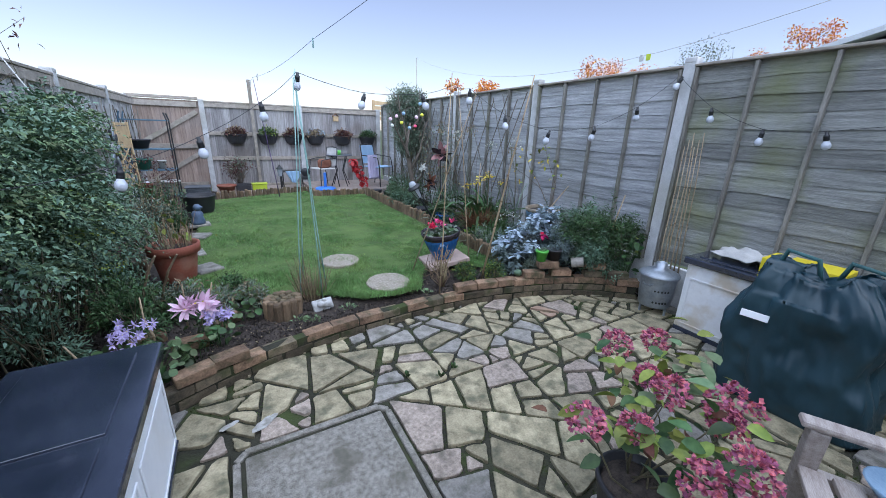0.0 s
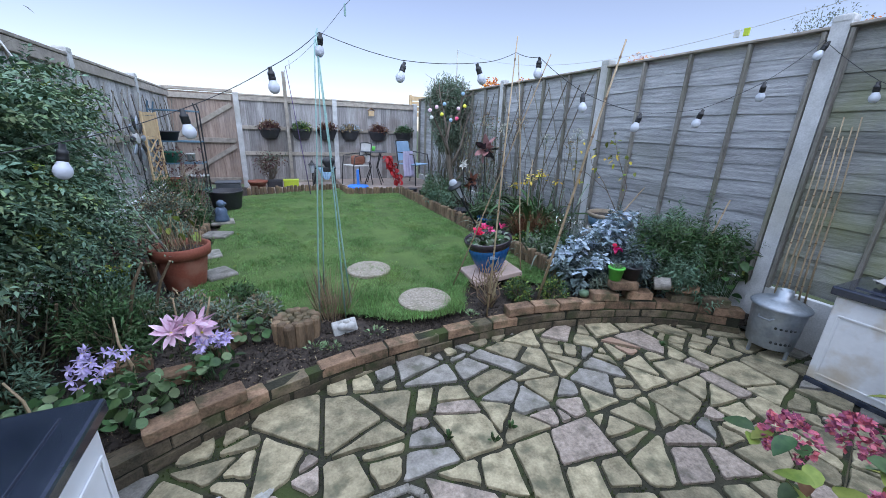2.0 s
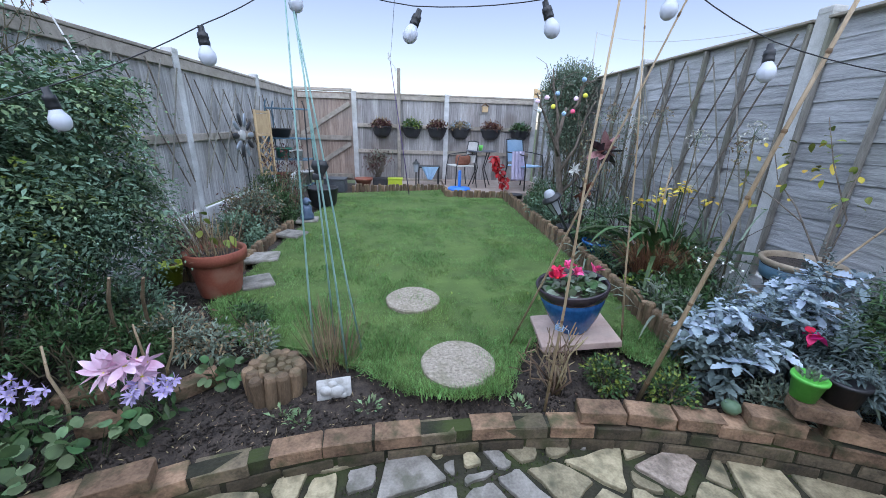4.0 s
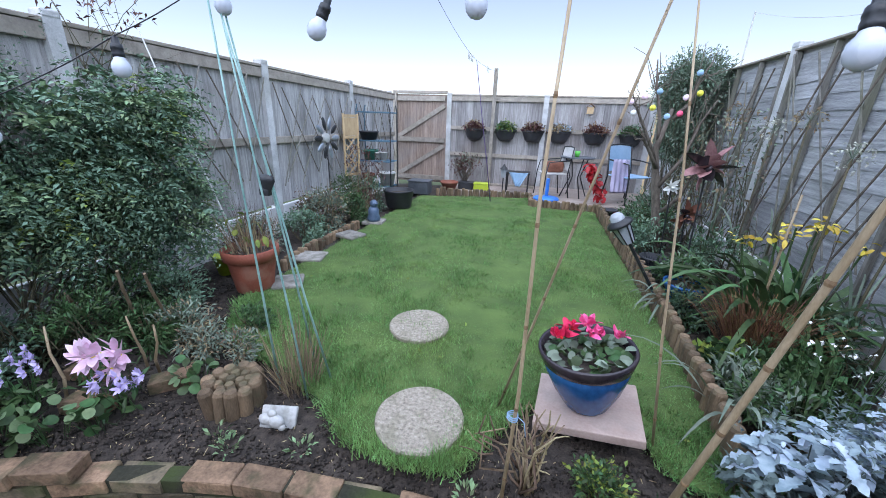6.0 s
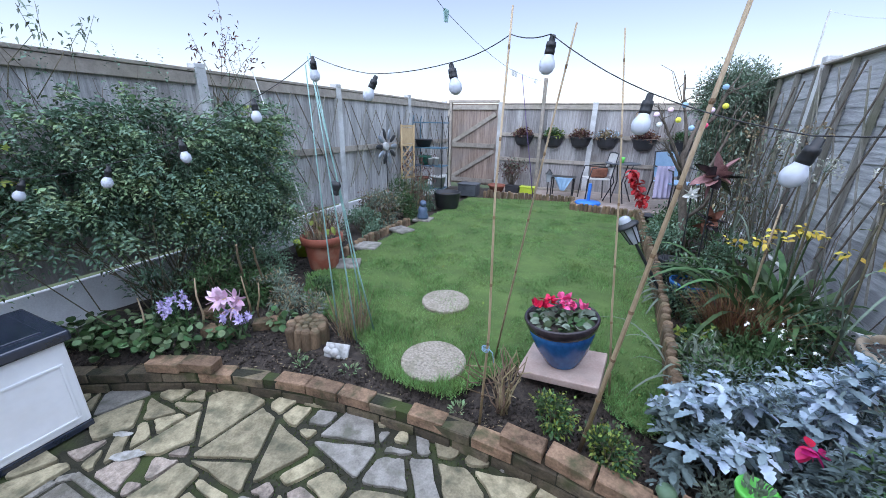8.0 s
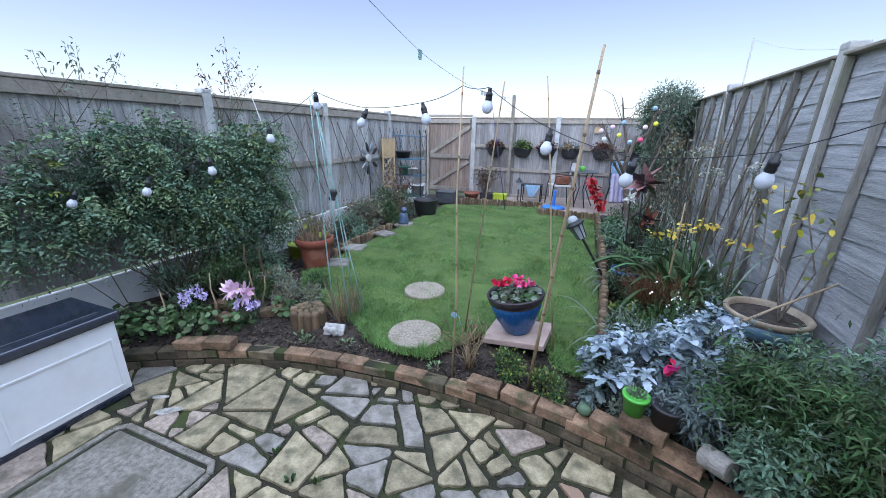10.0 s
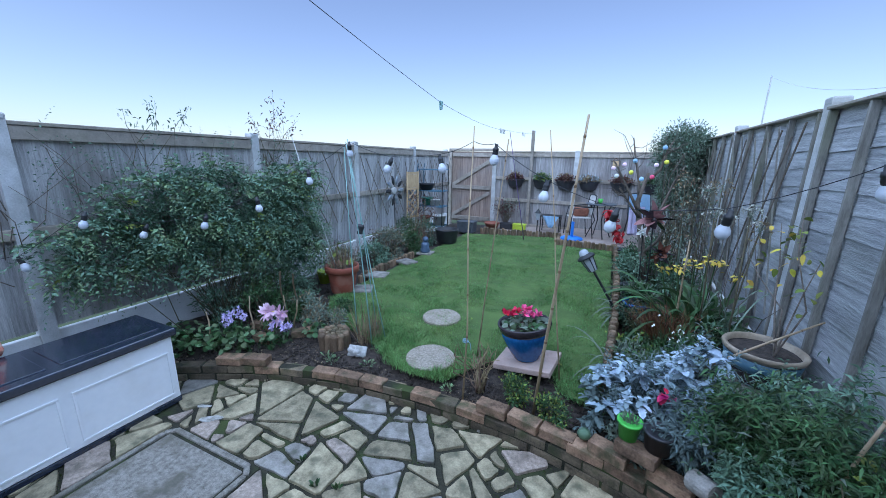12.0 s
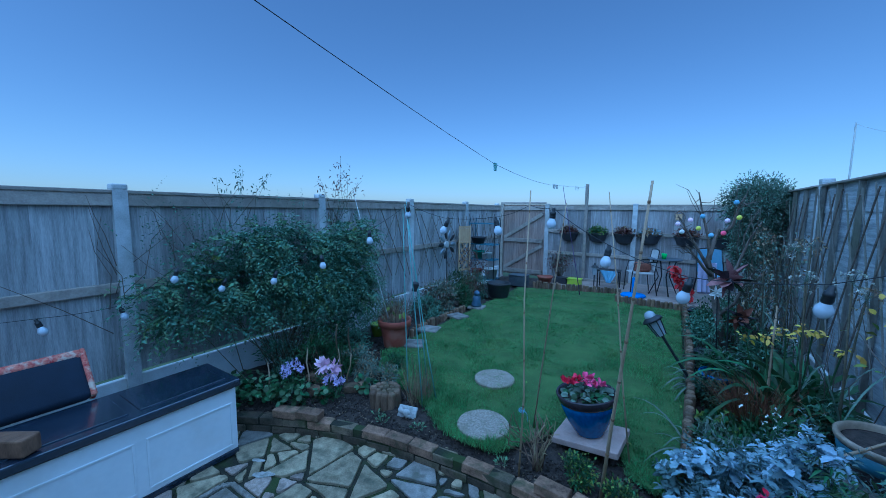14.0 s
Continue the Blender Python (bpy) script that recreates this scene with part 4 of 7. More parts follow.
DZ = 0.301
bistro_chair((0.68, 9.05, DZ), -70, "grey_cloth", "black metal bistro chair with a pale grey seat")
rc = bistro_chair((1.98, 8.95, DZ), 35, "pale_blue", "black metal garden chair with a pale blue sling back")
rc.scale = (1.2, 1.2, 1.08)
cu = part("orange_cushion", box(-0.16, 0.16, -0.06, 0.06, 0, 0.2, 0.05), M["rust"], None, "", True)
cu.matrix_basis = pose(0.72, 9.05, DZ + 0.43, 0, 0, 20)
tagged(cu, "orange-brown cushion on the bistro chair", "cushion")
def drape(w, hgt, tip=0.0):
    """A hanging cloth with soft folds; tip narrows its lower end."""
    bm = bmesh.new()
    bmesh.ops.create_grid(bm, x_segments=18, y_segments=14, size=0.5)
    for q in bm.verts:
        f = q.co.y + 0.5
        x = q.co.x * w * (1 - tip * (1 - f))
        q.co = Vector((x, 0.018 * math.sin(q.co.x * 22) * (1.2 - f) + 0.01 * noise.noise((x * 9, f * 5, 1)), f * hgt))
    bmesh.ops.solidify(bm, geom=bm.faces[:], thickness=0.005)
    return bm


cl = part("draped_cloth", drape(0.3, 0.55), M["lilac"], None, "", True)
cl.matrix_basis = pose(1.78, 8.66, DZ + 0.2, -6, 0, 25)
tagged(cl, "lilac cloth hanging over the garden chair", "cloth")
bt = thing("bistro_table", (1.1, 9.15, DZ), "round black metal bistro table with a glass top", "table")
part("tabletop", lathe([(0, 0.7), (0.3, 0.7), (0.305, 0.71), (0.3, 0.72), (0, 0.72)], 28), M["grey_plastic"], bt)
for k in range(4):
    a = k * math.pi / 2 + 0.4
    part("leg", tube([(0.26 * math.cos(a), 0.26 * math.sin(a), 0), (0.1 * math.cos(a), 0.1 * math.sin(a), 0.36), (0.22 * math.cos(a), 0.22 * math.sin(a), 0.7)], 0.011), M["black_metal"], bt, "", True)
gp_ = pot("green_cup", (1.08, 9.1, DZ + 0.721), [(0, 0), (0.035, 0), (0.05, 0.1), (0.043, 0.1), (0, 0.02)], M["green_plastic"], "small bright green pot on the bistro table")
st = thing("side_table", (0.05, 9.5, 0.241), "low black side table with a pale blue cloth", "table")
part("tabletop", box(-0.24, 0.24, -0.18, 0.18, 0.38, 0.405, 0.008), M["black_metal"], st)
for sx in (-0.21, 0.21):
    for sy in (-0.15, 0.15):
        part("leg", tube([(sx, sy, 0), (sx, sy, 0.38)], 0.013), M["black_metal"], st)
cloth = part("table_cloth", drape(0.36, 0.26, 0.75), M["pale_blue"], None, "", True)
cloth.location = (0.07, 9.3, 0.241 + 0.15)
tagged(cloth, "pale blue cloth hanging off the side table", "cloth")
ps = thing("parasol_base", (0.62, 8.62, DZ), "bright blue plastic parasol base", "parasol base")
part("disc", lathe([(0, 0), (0.22, 0), (0.225, 0.02), (0.2, 0.045), (0.05, 0.06), (0, 0.06)], 28), M["blue_paint"], ps, "", True)
part("tube", lathe([(0.03, 0.055), (0.03, 0.36), (0.024, 0.37), (0, 0.37)], 14), M["blue_paint"], ps, "", True)
rp = np.concatenate([np.array([0.03 * k - 0.12, 0.02 * math.sin(k), 0.56 - 0.058 * k]) + RNG.normal(size=(9, 3)) * 0.03 for k in range(10)])
rd = new("red_decoration", broad_data("red_decoration", M["red_plastic"], rp, RNG.normal(size=rp.shape) - np.array([0, 0.5, 0.3]), 0.11, 0.07))
rd.location = (1.36, 8.6, DZ + 0.08)
tagged(rd, "bright red shiny garden decoration beside the table", "decoration")
ln = thing("garden_lantern", (-0.22, 9.3, 0.241), "small black lantern on a stake at the back bed", "lantern", "lanterns")
part("stake", tube([(0, 0, 0), (0, 0, 0.3)], 0.012), M["black_metal"], ln)
part("glass", lathe([(0, 0.3), (0.04, 0.3), (0.06, 0.46), (0, 0.46)], 8), M["glass"], ln)
part("cap", lathe([(0, 0.461), (0.085, 0.461), (0.03, 0.52), (0.012, 0.56), (0, 0.56)], 8), M["black_metal"], ln)


# leaning path lantern beside the lawn
def coach_lantern(at, rx, ry, label):
    t = thing("path_lantern", at, label, "lantern", "lanterns")
    t.matrix_basis = pose(*at, rx, ry, 0)
    part("stake", tube([(0, 0, -0.38), (0, 0, 0.3)], 0.014), M["black_metal"], t)
    part("glass", lathe([(0, 0.3), (0.042, 0.3), (0.07, 0.46), (0, 0.46)], 6), M["glass"], t)
    for k in range(6):
        a = k * math.pi / 3
        part("bar", tube([(0.045 * math.cos(a), 0.045 * math.sin(a), 0.3), (0.073 * math.cos(a), 0.073 * math.sin(a), 0.465)], 0.006, 5), M["black_metal"], t)
    part("cap", lathe([(0, 0.461), (0.1, 0.461), (0.095, 0.48), (0.05, 0.51), (0, 0.52)], 18), M["black_metal"], t, "", True)
    part("dome", lathe([(0.055, 0.505), (0.05, 0.54), (0.03, 0.56), (0, 0.567)], 16), M["glass"], t, "pale solar dome", True)
    return t


coach_lantern((1.345, 4.98, 0.44), 0, -33, "black solar lantern leaning over the lawn")

# ---- shelf unit with pots ----
su = thing("plant_shelf", (-2.28, 7.95, 0.15), "blue-grey tubular steel shelf rack of pots by the fence", "shelf rack")
for sx in (-0.3, 0.3):
    for sy in (-0.15, 0.15):
        part("upright", tube([(sx, sy, 0), (sx, sy, 1.52), (sx * 0.92, sy, 1.62)], 0.011), M["shelf_blue"] if sx < 0 else M["black_metal"], su)
for z in (0.3, 0.72, 1.05, 1.5):
    bm = bmesh.new()
    for sy in (-0.15, -0.075, 0, 0.075, 0.15):
        block(bm, -0.3, 0.3, sy - 0.012, sy + 0.012, z - 0.01, z + 0.01, 0.003)
    part("shelf", bm, M["shelf_blue"], su)
for x, z, r, hh, mat in ((-2.42, 1.212, 0.16, 0.12, "dark_plastic"), (-2.4, 0.882, 0.13, 0.15, "teal_plastic"), (-2.16, 0.882, 0.06, 0.12, "pale_steel"), (-2.1, 0.462, 0.14, 0.2, "pale_steel"), (-2.45, 0.462, 0.11, 0.16, "terracotta"), (-2.28, 0.882, 0.06, 0.11, "pale_steel")):
    pot("stored_pot", (x, 7.93, z), [(0, 0), (r * 0.75, 0), (r, hh), (r * 1.06, hh), (r * 1.06, hh + 0.02), (r * 0.9, hh + 0.02), (0, 0.03)], M[mat], "empty plant pot stored on the rack", group="stored pots")

tr = thing("trellis_panel", (-2.5, 7.45, 0.66), "small new pine trellis panel against the fence", "trellis", turn=70)
for q in ((-0.16, -0.13, 0, 0.95), (0.13, 0.16, 0, 0.95)):
    part("stile", box(q[0], q[1], -0.012, 0.012, q[2], q[3], 0.003), M["trellis"], tr)
for z in (0.0, 0.58, 0.9):
    part("crosspiece", box(-0.128, 0.128, -0.011, 0.011, z, z + 0.04, 0.003), M["trellis"], tr)
part("panel", box(-0.128, 0.128, -0.004, 0.004, 0.625, 0.895), M["trellis"], tr)
for k in range(4):
    for sgn in (-1, 1):
        o = part("slat", box(-0.15, 0.15, -0.004, 0.004, -0.01, 0.01), M["trellis"], tr)
        o.matrix_basis = pose(0, 0.006 * sgn, 0.11 + 0.135 * k, 0, 45 * sgn, 0)

# metal sun flower on the fence
sf = thing("metal_flower", (-2.5, 6.73, 1.27), "black and white metal flower ornament on a stake", "ornament", "metal flowers")
sf.scale = (1.0, 1.35, 1.25)
part("stake", tube([(0.02, 0, -0.9), (0, 0, 0)], 0.007), M["black_metal"], sf)
part("hub", lathe([(0, -0.02), (0.06, -0.02), (0.05, 0.02), (0, 0.03)], 14), M["pale_steel"], sf).matrix_basis = pose(0, 0, 0, 0, 90, 0)
for k in range(10):
    a = k * math.pi / 5
    bm = bmesh.new()
    bmesh.ops.create_icosphere(bm, subdivisions=2, radius=0.075, matrix=Matrix.Diagonal((0.2, 1, 0.42, 1)))
    part("petal", bm, M["black_metal"] if k % 2 else M["galvanised"], sf, "", True).matrix_basis = pose(0.02, 0.16 * math.cos(a), 0.16 * math.sin(a), math.degrees(a))


# ---- crossed canes on the fences ----
def cane_lattice(x, y0, y1, z0, z1, n, label, mat):
    t = thing("cane_lattice", (x, y0, z0), label, "trellis", "cane lattices")
    W, Hh = y1 - y0, z1 - z0
    for k in range(n):
        for sgn in (-1, 1):
            c0 = W * (k + 0.5 + random.uniform(-0.2, 0.2)) / n
            dy = 0.24 * Hh * sgn * random.uniform(0.8, 1.2)
            a, b = c0 - dy, c0 + dy
            part("cane", tube([(0.012 * sgn, min(max(a, 0), W), random.uniform(0, 0.12)), (0.012 * sgn, min(max(b, 0), W), Hh - random.uniform(0, 0.15))], 0.007, 5), M[mat] if sgn < 0 else M["batten"], t)
    return t


cane_lattice(X_LEFT + 0.075, 3.98, 5.72, 0.75, 1.98, 6, "thin dark canes crossed in diamonds against the boards", "bark")
cane_lattice(X_LEFT + 0.075, 5.88, 7.7, 0.7, 1.92, 6, "thin dark canes crossed in diamonds against the boards", "bark")
cane_lattice(X_LEFT + 0.075, 7.86, 9.6, 0.7, 1.92, 5, "thin dark canes crossed in diamonds against the boards", "bark")
cane_lattice(X_RIGHT - 0.09, 4.3, 6.2, 0.6, 2.2, 6, "weathered canes crossed in diamonds against the lap fence", "bark")
cane_lattice(X_RIGHT - 0.09, 6.4, 8.1, 0.6, 2.15, 5, "weathered canes crossed in diamonds against the lap fence", "bark")


# ---- canes, poles and lines ----
def cane(a, b, r, label, mat="bamboo", group="bamboo canes", knots=6):
    t = thing("garden_cane", a, label, "cane", group)
    A, B = Vector(a), Vector(b)
    d = B - A
    mid = [A + d * f + Vector((random.uniform(-1, 1), random.uniform(-1, 1), 0)) * 0.012 for f in (0.3, 0.65)]
    part("shaft", tube([q - A for q in (A, mid[0], mid[1], B)], [r, r * 0.86, r * 0.68, r * 0.5], 8), M[mat], t, "", True)
    for k in range(knots):
        f = (k + 0.6) / knots
        q = A.lerp(mid[0], f / 0.3) if f < 0.3 else mid[0].lerp(mid[1], (f - 0.3) / 0.35) if f < 0.65 else mid[1].lerp(B, (f - 0.65) / 0.35)
        part("node", tube([q - A - d * 0.004, q - A, q - A + d * 0.004], [r * (1.0 - 0.45 * f), r * (1.18 - 0.5 * f), r * (0.95 - 0.45 * f)], 8), M["bamboo_knot"], t)
    return t


cane((0.43, 3.0, 0.12), (0.46, 2.95, 2.06), 0.0075, "tall straight bamboo cane holding up the string lights")
cane((0.36, 3.5, 0.15), (0.69, 2.9, 1.98), 0.0065, "slim bamboo cane leaning over the bed")
cane((1.07, 3.44, 0.15), (0.83, 3.46, 2.07), 0.0065, "slim upright bamboo cane at the slab")
cane((0.94, 3.04, 0.12), (1.12, 2.72, 2.08), 0.0115, "thick bamboo cane leaning towards the patio", knots=8)
for a, b in (((-0.53, 3.43, 0.15), (-0.7, 3.17, 1.98)), ((-0.72, 3.56, 0.15), (-0.69, 3.18, 2.0)), ((-0.78, 3.32, 0.15), (-0.71, 3.16, 1.94)), ((-0.6, 3.3, 0.15), (-0.7, 3.19, 1.95))):
    cane(a, b, 0.006, "thin green coated steel plant stake in a wigwam", "green_steel", "green plant stakes", 0)
cane((-1.8, 4.24, 0.48), (-2.6, 4.4, 2.2), 0.009, "pale pole leaning from the terracotta pot", "pale_steel", "pale poles", 0)
cane((-0.35, 8.55, 0.18), (-0.64, 7.94, 2.42), 0.01, "purple washing line prop standing on the lawn", "prop_purple", "line props", 0)
for a, b in (((-1.75, 2.95, 0.14), (-1.78, 2.98, 0.55)), ((-1.6, 3.25, 0.14), (-1.58, 3.2, 0.52)), ((-1.52, 3.25, 0.14), (-1.4, 3.2, 0.5)), ((-2.0, 2.7, 0.14), (-2.1, 2.75, 0.42))):
    cane(a, b, 0.009, "short cut cane stuck in the bed", "bamboo", "short canes", 2)
for k in range(6):
    cane((2.4 + 0.02 * k, 2.08 - 0.03 * k, 0.3), (2.47, 2.12 - 0.028 * k, 1.55 + 0.06 * (k % 3)), 0.007, "bamboo cane leaning on the fence post", "bamboo", "stored canes", 4)
cane((2.2, 2.6, 0.2), (2.3, 2.5, 1.05), 0.011, "broken bamboo cane in the shrubs", "bamboo", "short canes", 3)
cane((1.75, 3.2, 0.55), (2.42, 3.35, 1.02), 0.01, "straw cane lying across the wide bowl", "bamboo", "short canes", 3)
cane((1.95, 4.6, 0.2), (1.95, 4.58, 1.2), 0.011, "upright cane among the strap leaves", "bamboo", "short canes", 4)


def sag(a, b, drop, n=10):
    a, b = Vector(a), Vector(b)
    return [a.lerp(b, i / n) - Vector((0, 0, drop * 4 * (i / n) * (1 - i / n))) for i in range(n + 1)]


# blue twine round the tall cane and a black clip holding the stakes
tie = bmesh.new()
for k in range(3):
    tube([(0.018 * math.cos(a), 0.018 * math.sin(a) , 0.008 * k + 0.003 * math.sin(2 * a)) for a in [j * math.pi / 6 for j in range(13)]], 0.0022, 5, tie)
tube([(0.018, 0, 0.01), (0.04, -0.01, 0.0), (0.05, -0.015, -0.05)], 0.002, 5, tie)
ob = part("twine_tie", tie, M["pale_blue"], None, "", True)
ob.location = (0.437, 2.99, 0.6)
tagged(ob, "pale blue twine tied round the bamboo cane", "twine")
clip_ = lathe([(0, -0.03), (0.012, -0.03), (0.022, -0.01), (0.04, 0.02), (0.03, 0.045), (0.0, 0.05)], 10, None, 1.0, 0.5)
block(clip_, -0.035, 0.012, -0.012, 0.012, -0.04, -0.012, 0.004)
ob = part("stake_clip", clip_, M["black_metal"], None, "", True)
ob.location = (-0.66, 3.27, 1.26)
tagged(ob, "black plastic clip on the green plant stakes", "clip")

# washing line with pegs
wl = thing("washing_line", (0, 0, 0), "thin dark washing line with pegs over the garden", "washing line")
LINE = [(0.5, -1.8, 2.95), (-0.35, 4.18, 2.4), (-0.64, 7.94, 2.42), (-0.6, Y_BACK - 0.13, 2.52)]
pts = []
for a, b, dr in zip(LINE, LINE[1:], (0.05, 0.06, 0.02)):
    pts += sag(a, b, dr)[:-1]
part("cord", tube(pts + [Vector(LINE[-1])], 0.0018, 6), M["wire"], wl)


def peg(q, mat, tilt=0):
    o = part("peg", block(block(bmesh.new(), -0.006, 0.004, -0.005, 0.005, -0.07, 0.012, 0.002), 0.006, 0.016, -0.005, 0.005, -0.066, 0.012, 0.002), M[mat], wl, "plastic clothes peg")
    o.matrix_basis = pose(*q, 0, tilt, 90)


for k in range(3):
    peg((-0.35 + 0.004 * k, 4.16 + 0.02 * k, 2.4), "green_steel", 12 * (k - 1))
for k in range(5):
    peg((-0.62 + 0.003 * k, 7.2 + 0.06 * k, 2.395), "pale_steel", 15 * (k % 3 - 1))
for k in range(3):
    peg((-0.62, 8.9 + 0.12 * k, 2.455), "pale_steel", 10 * (k - 1))

# neighbour's line beyond the lap fence
nl = thing("far_washing_line", (0, 0, 0), "thin line beyond the fence with two pegs", "washing line")
part("cord", tube(sag((4.0, -1.0, 3.65), (4.0, 11.0, 3.65), 1.0, 24), 0.003, 5), M["pale_steel"], nl)
for y, z in ((-1.0, 3.67), (11.0, 3.67)):
    part("post", tube([(4.0, y, -0.06), (4.0, y, z)], 0.016, 8), M["pale_steel"], nl)
for y, mat in ((3.66, "lime"), (3.76, "pale_steel")):
    part("peg", block(bmesh.new(), -0.01, 0.01, -0.03, 0.03, -0.07, 0.01, 0.003), M[mat], nl, "plastic clothes peg").location = (4.0, y, 2.7)

# string lights: cable, sockets and bulbs
BULBS = [(-2.42, 1.32, 1.1), (-2.4, 1.76, 1.1), (-2.05, 2.0, 1.4), (-2.07, 2.36, 1.26), (-1.65, 2.58, 1.34), (-1.3, 2.8, 1.48), (-0.94, 3.0, 1.7), (-0.68, 3.19, 1.92), (-0.24, 3.08, 1.81), (0.23, 2.98, 1.83), (0.61, 2.91, 1.89),
         (0.93, 2.82, 1.7), (1.28, 2.66, 1.59), (1.68, 2.51, 1.63), (2.02, 2.35, 1.81), (2.44, 2.28, 2.09), (2.44, 1.95, 1.81), (2.44, 1.56, 1.64), (2.44, 1.18, 1.63)]
sl = thing("string_lights", (0, 0, 0), "festoon lights with white globe bulbs on a dark cable", "string lights")
top = [Vector(b) + Vector((0, 0, 0.064)) for b in BULBS]
hang = [Vector((-2.55, 0.2, 1.25))] + top[:8] + top[8:10] + [Vector((0.46, 2.95, 1.97))] + top[10:] + [Vector((2.44, -0.6, 1.95))]
pts = []
for a, b in zip(hang, hang[1:]):
    pts += sag(a, b, 0.012, 5)[:-1]
part("cable", tube(pts + [hang[-1]], 0.0019, 6), M["wire"], sl, "dark twisted cable", True)
SOCK = mesh_of(lathe([(0, 0.075), (0.012, 0.074), (0.014, 0.05), (0.02, 0.048), (0.022, 0.03), (0.02, 0.028), (0.022, 0.012), (0.02, 0.0), (0, 0)], 14), "socket", M["black_metal"], True)
GLOBE = mesh_of(lathe([(0.018, 0.004), (0.022, -0.008), (0.032, -0.024), (0.0345, -0.042), (0.028, -0.06), (0.015, -0.071), (0, -0.074)], 18), "bulb", M["bulb"], True)
for k, b in enumerate(BULBS):
    so = under("socket", SOCK, sl)
    so.matrix_basis = pose(*b, random.uniform(-18, 18), random.uniform(-25, 25), 0) @ Matrix.Diagonal((0.8, 0.8, 0.84, 1))
    under("bulb", GLOBE, so, "frosted white globe bulb")

# ---- planting ----
def bush(name, label, at, n, blobs, mat, length, width, group="", second=None, stems=0, gaps=3.0, cut=-0.15, up=0.3, cat="shrub", reach=0.0, shell=0.45, shoot=0):
    """A shrub: stems from its foot, leaves in clumps with gaps, and leafy shoots at the skin."""
    t = plant(name, label, cat, at, group)
    p, w = clumps(n, blobs, shell, gaps, cut, 0.0)
    w = w + np.array([0, 0, up])
    cutoff = int(len(p) * (0.72 if second else 1))
    under("leaves", leaf_data("leaves", M[mat], p[:cutoff], w[:cutoff], length * (0.7 + 0.6 * RNG.random(cutoff)), width), t)
    if second:
        m = len(p) - cutoff
        under("young_leaves", leaf_data("young_leaves", M[second], p[cutoff:] * 1.01, w[cutoff:], length * (0.7 + 0.6 * RNG.random(m)), width), t)
    if shoot:
        k = RNG.choice(len(p), shoot)
        lq, lw, ls = shoots(p[k] * 0.95, w[k] * 0.6 + np.array([0, 0, 0.75]), 0.16 + 0.1 * RNG.random(shoot), 16, True, 0.15)
        under("leafy_shoots", leaf_data("leafy_shoots", M[mat], lq, lw, length * 1.2 * ls, width * 1.2 * ls, 0.2, 0.3), t)
    if stems:
        ends = p[RNG.choice(len(p), stems)]
        starts = around(stems, 0.05 + reach, 0.0)
        twigs("stems", M["stem"], t, starts, ends, 0.005)
    return t


# hedge on the fence: an inner mass and drooping sprays of paired leaves
HEDGE = [(-0.12, -0.95, 1.0, 0.15, 0.35, 0.35), (-0.07, -0.4, 1.12, 0.22, 0.5, 0.46), (0.0, 0.25, 1.15, 0.28, 0.5, 0.48), (0.0, 0.8, 1.12, 0.28, 0.45, 0.52), (0.0, 1.1, 1.38, 0.22, 0.25, 0.28), (0.03, 0.35, 0.8, 0.26, 0.5, 0.25),
         (0.05, 0.95, 0.65, 0.27, 0.4, 0.35), (0.0, -0.3, 0.85, 0.18, 0.4, 0.2), (-0.06, 0.0, 1.5, 0.16, 0.45, 0.16)]
hs = plant("hedge_shrub", "large dark green shrub with drooping sprays trained along the fence", "shrub", (-2.3, 3.1, 0.15))
p, w = clumps(15000, [(a, b, c, d * 0.8, e * 0.86, f * 0.84) for a, b, c, d, e, f in HEDGE], 0.3, 5.5, -0.2, 0.0)
p[:, 0] = np.maximum(p[:, 0], -0.31)
under("inner_leaves", leaf_data("inner_leaves", M["leaf_dark"], p, w, 0.036, 0.018), hs)
p, w = clumps(2500, HEDGE, 0.62, 4.5, -0.05, 0.0)
p[:, 0] = np.maximum(p[:, 0], -0.3)
axis = w * np.array([0.9, 0.9, 0.5]) + np.array([0.55, 0.0, 0.05])
for tag_, m_, sl_ in (("sprays", "leaf_dark", slice(0, 1500)), ("young_sprays", "leaf_mid", slice(1500, 2300)), ("yellowing_sprays", "leaf_lime", slice(2300, 2340))):
    lq, lw, ls = shoots(p[sl_], axis[sl_], 0.14 + 0.16 * RNG.random(len(p[sl_])), 13, sag=0.45)
    under(tag_, leaf_data(tag_, M[m_], lq, lw, 0.05 * ls, 0.021 * ls, 0.15, 0.15), hs)
twigs("stems", M["stem"], hs, around(60, 0.15, 0.0), p[RNG.choice(len(p), 60)], 0.005)
q = np.stack([np.full(150, -0.29) + 0.06 * RNG.random(150), RNG.random(150) * 2.5 - 1.3, 1.2 + 0.62 * RNG.random(150) ** 1.5], 1)
lq, lw, ls = shoots(q, np.stack([np.full(150, 0.15), RNG.normal(size=150) * 0.6, 0.4 + 0.5 * RNG.random(150)], 1), 0.18 + 0.15 * RNG.random(150), 9, sag=0.2)
under("loose_shoots", leaf_data("loose_shoots", M["leaf_dark"], lq, lw, 0.036 * ls, 0.014 * ls), hs)
ws = plant("climber_stems", "bare brown climber stems spread over the fence", "climber", (-2.58, 2.9, 0.4))
a0 = np.stack([np.zeros(44), RNG.random(44) * 2.5 - 1.2, 0.5 + RNG.random(44) * 0.6], 1)
twigs("stems", M["bark"], ws, a0, a0 + np.stack([RNG.random(44) * 0.05, RNG.normal(size=44) * 0.3, 0.4 + RNG.random(44) * 0.35], 1), 0.0035)

